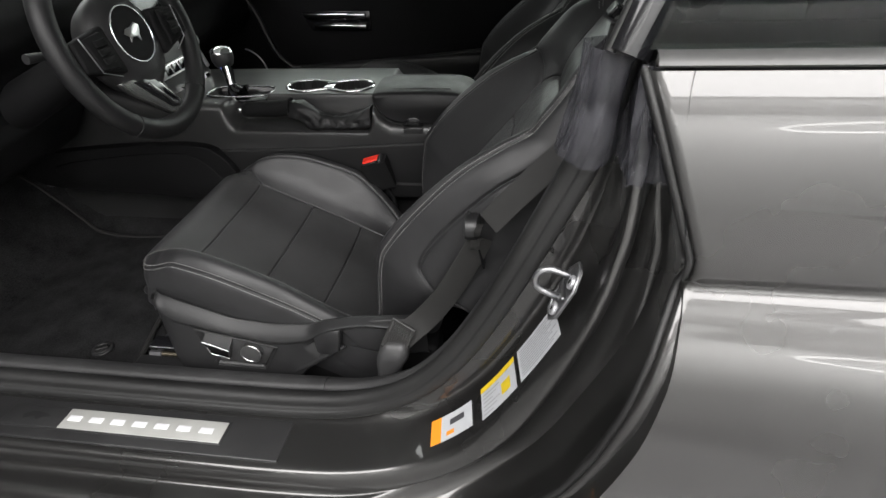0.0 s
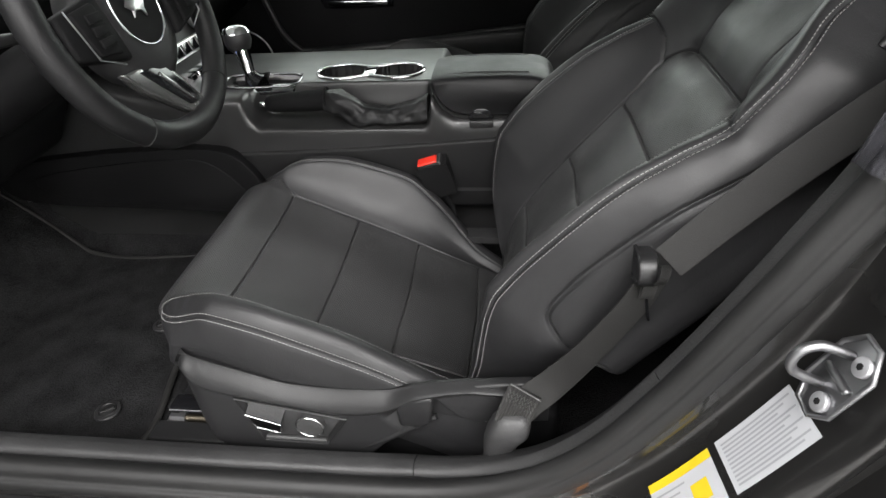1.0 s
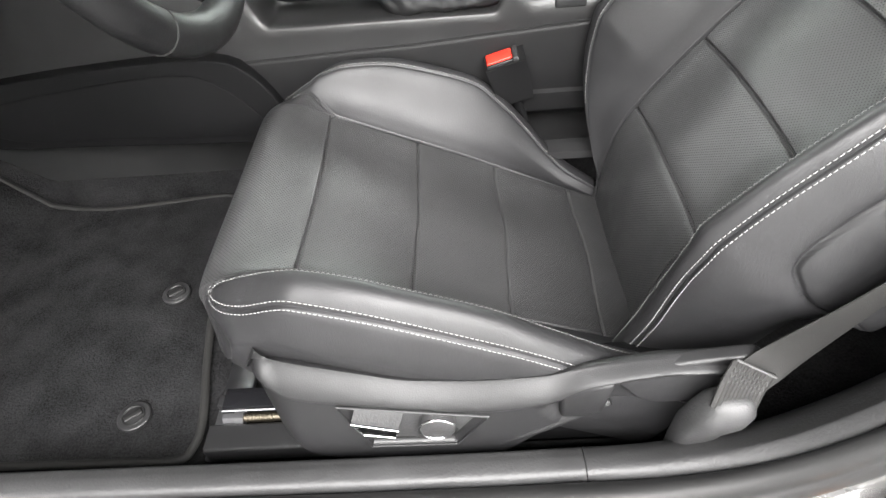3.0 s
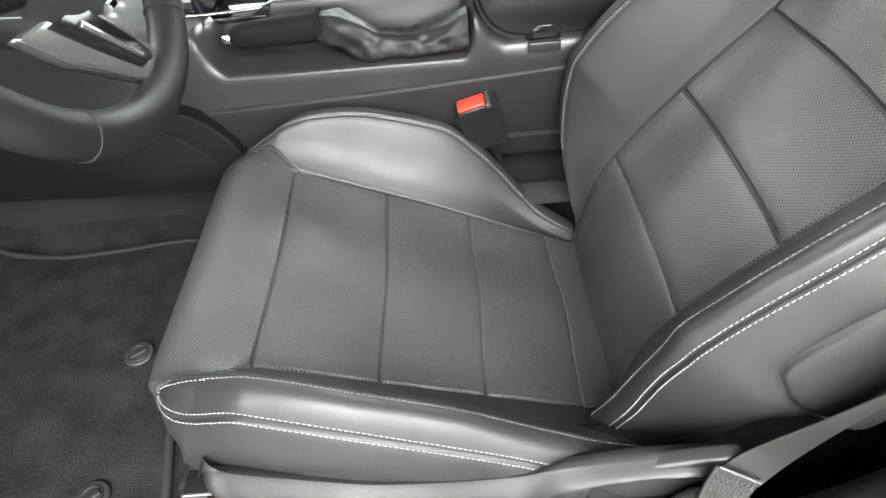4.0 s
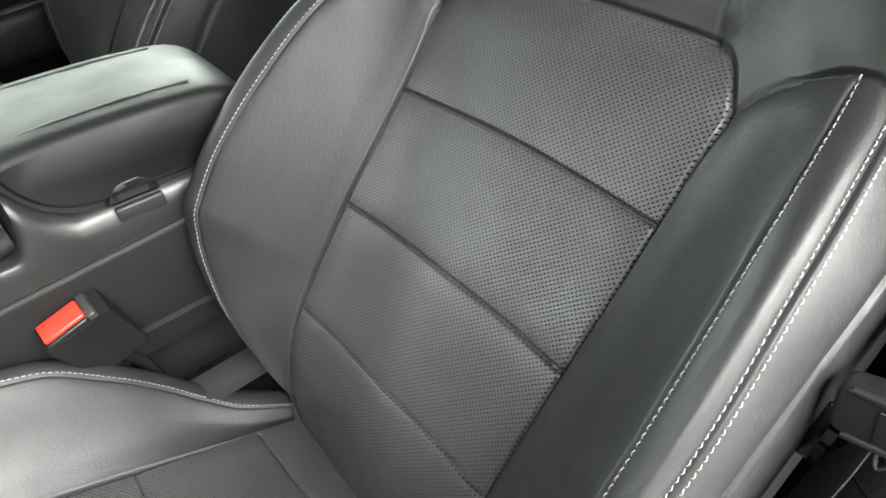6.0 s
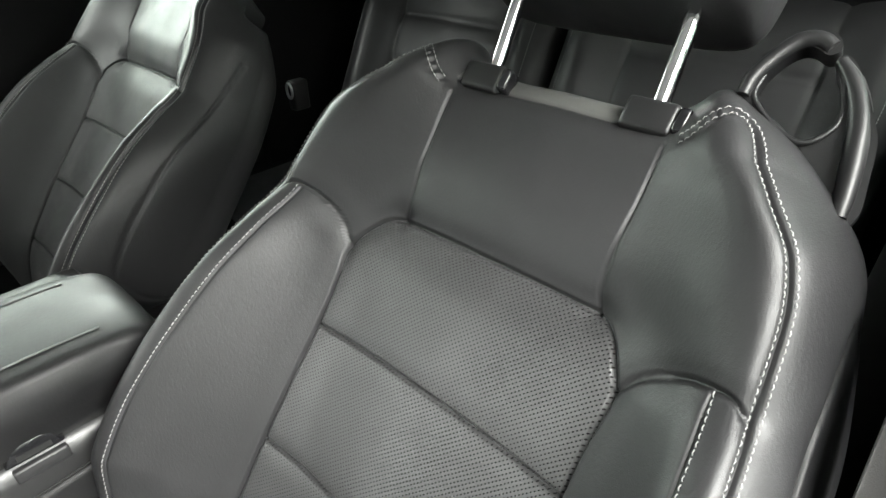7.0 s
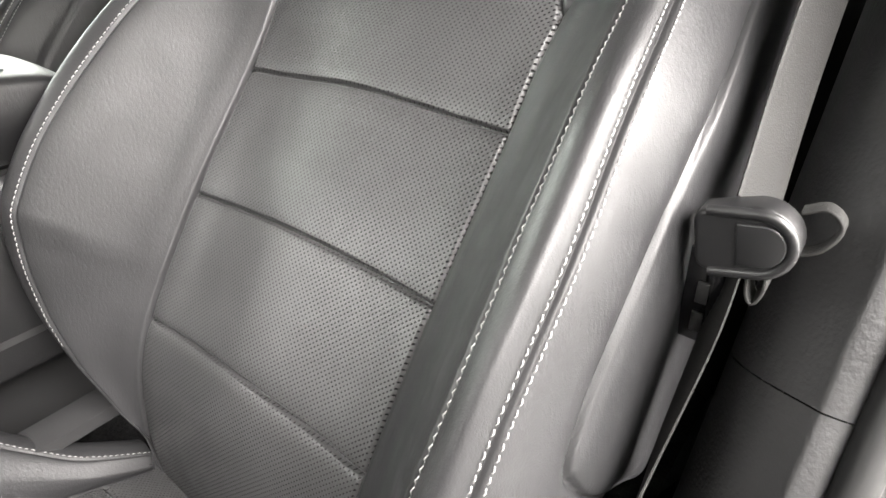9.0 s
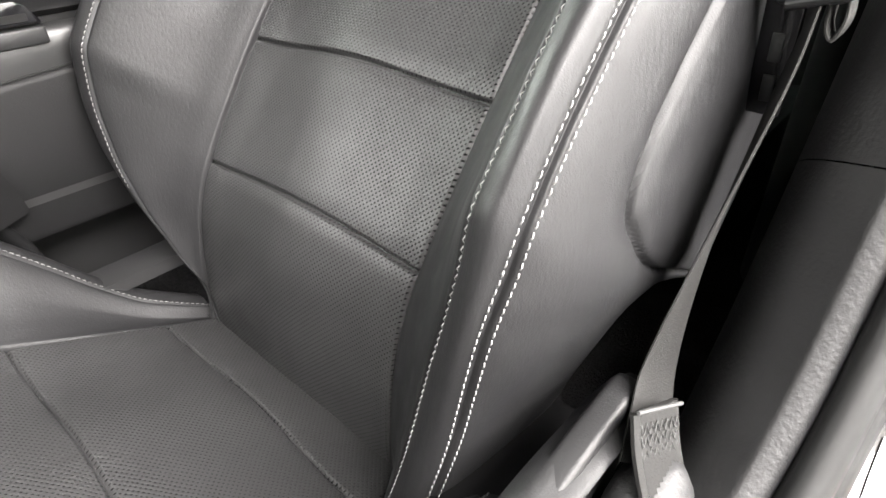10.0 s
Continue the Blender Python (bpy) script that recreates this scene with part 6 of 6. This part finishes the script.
sticker((0.430, 0.612), (0.472, 0.693), 0.0, 1.0, "white printed certification label on the door jamb", cert)

# striker on the jamb
ZINC = mat("dull_zinc", (0.55, 0.55, 0.57), 0.5, 0.7)
striker = thing("door_striker", "zinc-plated door striker loop on the pillar", "door striker")
us = u_at(0.496, 0.745)
sx, sz, snx, snz = open_frame(us)
SM = Matrix.Translation((sx + snx * 0.066, -0.425, sz + snz * 0.066)) @ Matrix(((-snz, 0, -snx), (0, 1, 0), (snx, 0, -snz))).to_4x4()
hexa = [(-0.040, -0.010), (-0.026, -0.024), (0.018, -0.024), (0.036, -0.008), (0.036, 0.010), (0.018, 0.022), (-0.022, 0.022), (-0.040, 0.010)]
part("striker_plate", prism(hexa, 0.004, SM), STEEL, striker, "zinc-plated base plate", bevel=0.001)
part("plate_lip", tube([SM @ Vector((p[0], p[1], 0.004)) for p in hexa], 0.0024, 8, closed=True), STEEL, striker, "rolled lip of the plate")
part("striker_loop", tube([SM @ Vector(p) for p in smooth_line([(-0.017, 0.006, 0.0), (-0.017, 0.006, 0.018), (-0.015, 0.006, 0.032), (-0.006, 0.006, 0.040), (0.006, 0.006, 0.040), (0.015, 0.006, 0.032), (0.017, 0.006, 0.018), (0.017, 0.006, 0.0)], 4)], 0.0042, 12), STEEL, striker, "bent steel loop")
part("plate_rib", box_bm((-0.004, -0.020, 0.003), (0.002, 0.014, 0.010), SM), STEEL, striker, "pressed rib", bevel=0.002)
for p, q in ((-0.024, -0.010), (0.020, -0.010)):
    part("striker_bolt", cyl(0.0085, 0.005, SM @ pose(p, q, 0.0065), 24), ZINC, striker, "round zinc bolt head", bevel=0.0012)
    part("bolt_socket", cyl(0.0030, 0.001, SM @ pose(p, q, 0.0092), 6), HOLE, striker)

# ---- rear quarter outside ----
zs = np.concatenate([np.arange(0.22, 0.74, 0.02), np.arange(0.74, 0.83, 0.003), np.arange(0.83, 0.986, 0.0155)])
rows = []
for f in np.concatenate([[-0.012, -0.004, 0.0, 0.004], np.linspace(0.012, 1.6, 60)]):
    row = []
    for z in zs:
        x = quarter_edge(z) + max(f, 0.0)
        y = quarter_y(x, z)
        if f < 0.004:
            y += 0.004 + (0.02 if f < -0.008 else (0.006 if f < 0 else 0.0))
        row.append((x, y, z))
    rows.append(row)
part("quarter_panel", loft(rows, closed_ring=False, caps=False), PAINT, body, "grey metallic quarter panel")
# dark tube stands in for the shaded gap behind the panel's lip
part("panel_gap", tube([Vector((quarter_edge(z) - 0.004, quarter_y(quarter_edge(z), z) + 0.007, z)) for z in np.linspace(0.30, 0.985, 70)], 0.0045, 8), RUBBER, body, "dark line along the quarter panel, for its shaded gap")
SATIN_GREY = grainy("satin_grey_moulding", (0.07, 0.07, 0.069), 0.35, 900, 0.1, 0.0002, 0.08)
rows = [[(x, y, z) for x, y, z in ((0.612 + f, -0.440, 0.984), (0.612 + f, -0.4555, 0.9875), (0.612 + f, -0.4575, 0.990), (0.612 + f, -0.4545, 0.9955), (0.612 + f, -0.449, 0.9985), (0.612 + f, -0.425, 1.000))] for f in np.linspace(0.0, 1.5, 12)]
part("belt_moulding", loft(rows, closed_ring=False, caps=False), SATIN_GREY, body, "satin grey belt moulding")
GLASS = mat("tinted_glass", (0.055, 0.078, 0.066), 0.02)
GLASS.node_tree.nodes["Principled BSDF"].inputs["Transmission Weight"].default_value = 1.0
GLASS.node_tree.nodes["Principled BSDF"].inputs["IOR"].default_value = 1.3


def pane(name, corners, material, parent, label="", thick=0.004):
    c = [Vector(p) for p in corners]
    n = (c[1] - c[0]).cross(c[3] - c[0]).normalized() * thick
    bm = bmesh.new()
    a = [bm.verts.new(p) for p in c]
    b = [bm.verts.new(p + n) for p in c]
    bm.faces.new(a)
    bm.faces.new(b[::-1])
    for i in range(4):
        bm.faces.new((a[i], a[(i + 1) % 4], b[(i + 1) % 4], b[i]))
    ob = part(name, bm, material, parent, label, smooth=False)
    ob.visible_shadow = False
    return ob


pane("quarter_glass", ((0.606, -0.437, 0.998), (1.55, -0.440, 0.998), (1.45, -0.34, 1.245), (0.706, -0.34, 1.245)), GLASS, body, "green-tinted side glass")
part("glass_post", tube([Vector(p) for p in ((0.592, -0.424, 0.990), (0.612, -0.412, 1.04), (0.657, -0.380, 1.14), (0.705, -0.338, 1.25))], 0.019, 12, flat=0.45, up=(0, 1, 0)), GLOSS_BLACK, body, "gloss black post beside the quarter glass")
part("post_seal", tube([Vector(p) for p in ((0.574, -0.418, 0.992), (0.594, -0.404, 1.04), (0.639, -0.372, 1.14), (0.687, -0.330, 1.25))], 0.006, 10), RUBBER, body, "black rubber edge")
# film-wrapped corner at the pillar's top
FILM = mat("clear_film", (0.24, 0.24, 0.255), 0.28, spec=0.35)
FILM.node_tree.nodes["Principled BSDF"].inputs["Alpha"].default_value = 0.66
# dark and bright streaks of the folds are put into the film's colour
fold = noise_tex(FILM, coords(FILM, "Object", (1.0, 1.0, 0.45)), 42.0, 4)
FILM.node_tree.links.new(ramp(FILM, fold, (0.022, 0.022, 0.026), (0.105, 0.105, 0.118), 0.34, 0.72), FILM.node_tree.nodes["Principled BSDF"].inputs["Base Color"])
bump(FILM, fold, 0.9, 0.012)
rows = []
for i, u in enumerate(np.linspace(u_at(0.553, 0.876), u_at(0.580, 0.985), 64)):
    x, z, nx, nz = open_frame(u)
    shape = jamb_section(1.0, u)
    sec = [(0.060, -0.297), (0.026, -0.314), (0.000, -0.338), (-0.010, -0.352), (-0.015, -0.367), (-0.010, -0.384), (0.008, -0.394), (0.034, -0.395)] + [shape[4 * k] for k in (2, 3, 4, 5, 6, 7, 10)]
    sec = smooth_line(sec, 5)
    row = []
    for j, (o, y) in enumerate(sec):
        c = j / len(sec)
        crumple = noise.noise(Vector((c * 9, u * 9, 2))) * 0.012 + noise.noise(Vector((c * 26, u * 12, 5))) * 0.007
        edge = 0.030 * (0.45 * noise.noise(Vector((c * 6, 1, 1))) + 1.3 * (c - 0.42)) * max(0.0, 1 - i / 14)
        row.append((x + nx * (o - 0.008 + 0.7 * crumple), y - 0.013 - 0.4 * crumple, z + nz * (o - 0.008) + edge))
    rows.append(row)
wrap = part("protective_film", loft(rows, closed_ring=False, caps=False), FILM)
tagged(wrap, "crumpled clear protective film round the pillar corner", "film")

# the driver door, swung wide open ahead of the opening
door_open = thing("driver_door", "grey car door with black inner panel standing wide open", "car door")
DM = Matrix.Translation((-0.98, -0.52, 0)) @ pose(0, 0, 0, 0, 0, -68)
part("door_skin", box_bm((0.0, -0.09, 0.30), (1.35, -0.02, 0.98), DM), PAINT, door_open, "grey metallic outer skin", bevel=0.02, segs=3)
part("inner_panel", box_bm((0.03, -0.02, 0.34), (1.30, 0.04, 0.99), DM), PLASTIC_SOFT, door_open, "soft black inner panel", bevel=0.015, segs=3)
part("door_armrest", box_bm((0.25, 0.04, 0.60), (1.0, 0.09, 0.68), DM), PLASTIC, door_open, bevel=0.015, segs=3)

# ---- far side: passenger door, rear seat, roof ----
door = thing("passenger_door", "black passenger door panel with chrome handle", "car door")
pd = [(-1.0, 0.40), (1.0, 0.40), (1.0, 0.985), (-1.0, 0.985)]
part("door_panel", prism(pd, 0.05, Matrix(((1, 0, 0, 0), (0, 0, 1, 1.185), (0, 1, 0, 0), (0, 0, 0, 1)))), PLASTIC_SOFT, door, "soft black door panel", bevel=0.012)
bowl = [(-0.62, 0.83), (-0.55, 0.74), (-0.50, 0.60), (-0.45, 0.535), (-0.38, 0.52), (0.0, 0.545), (0.30, 0.575), (0.60, 0.60)]
part("armrest_edge", tube([Vector((p[0], 1.176, p[1])) for p in smooth_line(bowl, 5)], 0.016, 10, flat=0.7), PLASTIC, door, "moulded armrest edge")
part("armrest", prism([(-0.40, 0.53), (0.6, 0.60), (0.6, 0.50), (-0.38, 0.46)], 0.05, Matrix(((1, 0, 0, 0), (0, 0, 1, 1.14), (0, 1, 0, 0), (0, 0, 0, 1)))), PLASTIC, door, bevel=0.012)
part("handle_bezel", prism([(-0.365, 0.728), (-0.10, 0.726), (-0.10, 0.655), (-0.33, 0.658)], 0.012, Matrix(((1, 0, 0, 0), (0, 0, 1, 1.176), (0, 1, 0, 0), (0, 0, 0, 1)))), GLOSS_BLACK, door, bevel=0.003)
part("door_handle", prism([(-0.358, 0.722), (-0.113, 0.720), (-0.116, 0.700), (-0.335, 0.702)], 0.016, Matrix(((1, 0, 0, 0), (0, 0, 1, 1.158), (0, 1, 0, 0), (0, 0, 0, 1)))), CHROME, door, "bright chrome door handle", bevel=0.003)
part("lower_handle_bar", prism([(-0.318, 0.682), (-0.115, 0.680), (-0.116, 0.664), (-0.308, 0.666)], 0.014, Matrix(((1, 0, 0, 0), (0, 0, 1, 1.162), (0, 1, 0, 0), (0, 0, 0, 1)))), CHROME, door, bevel=0.003)
arc = [Vector((-0.64 + 0.10 * math.cos(t), 1.17, 0.50 + 0.10 * math.sin(t))) for t in np.linspace(radians(-20), radians(75), 20)]
part("speaker_ring", tube(arc, 0.003, 8), SATIN, door, "thin chrome speaker ring")

rear = thing("rear_bench", "black leather rear bench seat in shade", "car seat")


def rear_back(y0, w):
    mid = keys(-0.05, 0.0, 0.3, 0.004, 0.6, 0.0)
    sec = [(const(0.0), mid), (const(w * 0.55), mid), (const(w * 0.82), keys(-0.05, 0.045, 0.4, 0.04, 0.6, 0.01)), (const(w), keys(-0.05, 0.03, 0.6, 0.0)), (const(w * 1.02), keys(-0.05, -0.06, 0.6, -0.06))]
    o, a, n = np.array([1.10, y0, 0.42]), np.array([0.42, 0, 0.907]), np.array([-0.907, 0, 0.42])

    def frames(s):
        s = np.asarray(s, float)
        bend = np.clip(s - 0.5, 0, None)
        return o + s[:, None] * a - (bend ** 2)[:, None] * 8 * n, np.repeat(n[None], len(s), 0)
    skin = Skin(np.arange(-0.05, 0.6, 0.008), sec, frames, [14, 10, 8, 6])
    skin.orient(n)
    for s in (0.17, 0.30, 0.43):
        skin.seam([(-1, s), (0, s), (1, s)], 0.004, 0.006, 0.004, 0.025, 1.0)
    for sg in (-1, 1):
        skin.seam([(sg, -0.05), (sg, 0.3), (sg, 0.59)], 0.004, 0.006, 0.003, 0.025)
        skin.seam([(sg * 2.4, -0.05), (sg * 2.4, 0.3), (sg * 2.4, 0.59)], 0.003, 0.005)
    skin.finish()
    skin.panels(lambda aa, s, y: np.where(np.abs(aa) < 1, 0, np.where(aa > 0, 1, 2)), {0: ("back_insert", LEATHER, ""), 1: ("back_bolster", LEATHER, ""), 2: ("back_bolster", LEATHER, "")}, rear)
    for sg in (-1, 1):
        skin.stitches([(sg * 2.4, -0.05), (sg * 2.4, 0.3), (sg * 2.4, 0.59)], rear, 0.005, thick=0.0006)


rear_back(0.10, 0.29)
rear_back(0.71, 0.29)
part("rear_cushion", loft([[(x, y, z) for y, z in ((-0.22, 0.40), (-0.20, 0.47), (0.1, 0.45), (0.405, 0.49), (0.7, 0.45), (1.0, 0.47), (1.03, 0.40))] for x in (0.72, 0.76, 1.0, 1.15)], closed_ring=False, caps=False), LEATHER, rear)
rb2 = thing("rear_belt_buckle", "black rear belt buckle with chrome tongue slot", "belt buckle")
part("buckle_body", box_bm((0.915, 0.835, 0.655), (0.955, 0.862, 0.72)), PLASTIC, rb2, bevel=0.005)
part("buckle_loop", tube([Vector((0.913, 0.848 + 0.010 * math.cos(t), 0.700 + 0.016 * math.sin(t))) for t in np.linspace(0, 2 * math.pi, 20, endpoint=False)], 0.003, 8, closed=True), SATIN, rb2)

# quarter trim inside, behind the pillar
qt = [[(x, y, z) for y, z in ((-0.26, 0.30), (-0.315, 0.45), (-0.335, 0.70), (-0.325, 0.93), (-0.335, 1.0), (-0.40, 1.012))] for x in np.linspace(0.60, 1.6, 14)]
tagged(part("wall_quarter_trim", loft(qt, closed_ring=False, caps=False), PLASTIC), "grained black quarter trim", kind="structure")
tagged(part("wall_passenger_quarter", box_bm((1.0, 1.14, 0.3), (1.7, 1.22, 1.0)), PLASTIC_SOFT), "black passenger quarter trim", kind="structure")
tagged(part("wall_passenger_pillar", box_bm((0.86, 1.05, 0.985), (1.72, 1.13, 1.22)), PLASTIC_SOFT), "black trimmed passenger rear pillar", kind="structure")
tagged(part("wall_driver_pillar", box_bm((1.22, -0.34, 1.0), (1.72, -0.27, 1.21)), PLASTIC_SOFT), "black trimmed driver rear pillar", kind="structure")
tagged(part("wall_passenger_sill", box_bm((-1.05, 1.115, 0.26), (1.7, 1.20, 0.415)), PLASTIC_SOFT), "black passenger sill trim", kind="structure")
tagged(part("wall_rear_shelf", box_bm((1.36, -0.34, 0.88), (1.75, 1.18, 0.96)), PLASTIC_SOFT), "black rear parcel shelf", kind="structure")
HEADLINER = grainy("grey_headliner", (0.68, 0.69, 0.68), 0.9, 900, 0.3, 0.0006, 0.08)
rf = [[(x, y, zz) for y, zz in ((-0.30, z - 0.03), (-0.22, z), (0.405, z + 0.025), (1.03, z), (1.11, z - 0.03))] for x, z in ((-0.28, 1.20), (-0.1, 1.255), (0.3, 1.275), (0.8, 1.265), (1.25, 1.20), (1.6, 1.10))]
tagged(part("ceiling", loft(rf, closed_ring=False, caps=False), HEADLINER), "grey cloth headliner under the roof", kind="structure")
rf2 = [[(p[0], p[1] * 1.06 - 0.024, p[2] + 0.035) for p in r] for r in rf]
part("roof", loft(rf2, closed_ring=False, caps=False), PAINT, body, "grey metallic roof")
for y in (-0.36, 1.17):
    part("windscreen_pillar", tube([Vector((-1.0, y * 1.0, 0.96)), Vector((-0.62, y * 0.99, 1.10)), Vector((-0.28, y * 0.93, 1.21))], 0.035, 10), PLASTIC_SOFT, body, "black trimmed windscreen pillar")
tagged(part("wall_firewall", box_bm((-1.12, -0.42, 0.25), (-1.02, 1.24, 0.98)), PLASTIC_SOFT), "black front bulkhead", kind="structure")
tagged(part("wall_rear_bulkhead", box_bm((1.60, -0.42, 0.25), (1.72, 1.24, 0.95)), PLASTIC_SOFT), "black rear bulkhead", kind="structure")
tagged(part("underbody", box_bm((-1.1, -0.44, 0.16), (1.7, 1.24, 0.27)), PLASTIC_SOFT), "black car underbody", kind="structure")
pane("rear_glass", ((1.60, -0.30, 1.10), (1.60, 1.11, 1.10), (1.76, 1.14, 0.95), (1.76, -0.33, 0.95)), GLASS, body, "dark tinted rear glass")
part("rear_screen_pillar", tube([Vector((1.72, -0.34, 0.96)), Vector((1.5, -0.31, 1.12)), Vector((1.25, -0.29, 1.19))], 0.03, 10), PLASTIC_SOFT, body)
for x in (-1.45, 1.25):
    for y in (-0.44, 1.24):
        wh = thing("wheel", "black tyre on a dark alloy wheel", "wheel", "wheels")
        part("tyre", tube([Vector((x + 0.27 * math.cos(t), y, 0.335 + 0.27 * math.sin(t))) for t in np.linspace(0, 2 * math.pi, 40, endpoint=False)], 0.065, 12, closed=True), RUBBER, wh)
        part("rim", cyl(0.22, 0.12, pose(x, y, 0.335, 90, 0, 0), 32), GREY_PLASTIC, wh, bevel=0.01)

# ---- showroom ----
FLOOR = grainy("polished_tile", (0.18, 0.18, 0.178), 0.25, 60, 0.05, 0.001, 0.12, patch=1.2)
WALL = grainy("grey_wall_paint", (0.50, 0.505, 0.50), 0.7, 200, 0.08, 0.0006, 0.03, patch=2)
CEIL = grainy("grey_ceiling_paint", (0.42, 0.425, 0.42), 0.8, 120, 0.05, 0.001, 0.04, patch=2)
tagged(part("ground", box_bm((-9, -6, -0.1), (6, 6, 0.0)), FLOOR), "polished grey showroom floor", kind="structure")
for n, lo, hi in (("wall_south", (-9, -6.1, 0), (6, -6, 3.7)), ("wall_north", (-9, 6, 0), (6, 6.1, 3.7)), ("wall_west", (-9.1, -6, 0), (-9, 6, 3.7)), ("wall_east", (6, -6, 0), (6.1, 6, 3.7))):
    tagged(part(n, box_bm(lo, hi), WALL), "plain light grey showroom wall", kind="structure")
tagged(part("ceiling_showroom", box_bm((-9, -6, 3.7), (6, 6, 3.8)), CEIL), "grey showroom ceiling", kind="structure")
LAMP = mat("lamp_white", (0.9, 0.9, 0.9), 0.5, emit=(1, 0.99, 0.97, 28.0))


def ring_lamp(x, y, r):
    ob = thing("ring_lamp", "white glowing ring lamp under the ceiling", "lamp", "ring lamps")
    part("glow_ring", tube([Vector((x + r * math.cos(t), y + r * math.sin(t), 2.4)) for t in np.linspace(0, 2 * math.pi, 48, endpoint=False)], 0.028, 8, closed=True), LAMP, ob)
    for k in range(3):
        t = 2 * math.pi * k / 3
        part("cable", tube([Vector((x + r * math.cos(t), y + r * math.sin(t), 2.43)), Vector((x, y, 3.7))], 0.004, 6), STEEL, ob)


for x, y in ((3.0, -4.4), (0.6, -4.4), (-1.8, -4.4)):
    ring_lamp(x, y, 0.60)
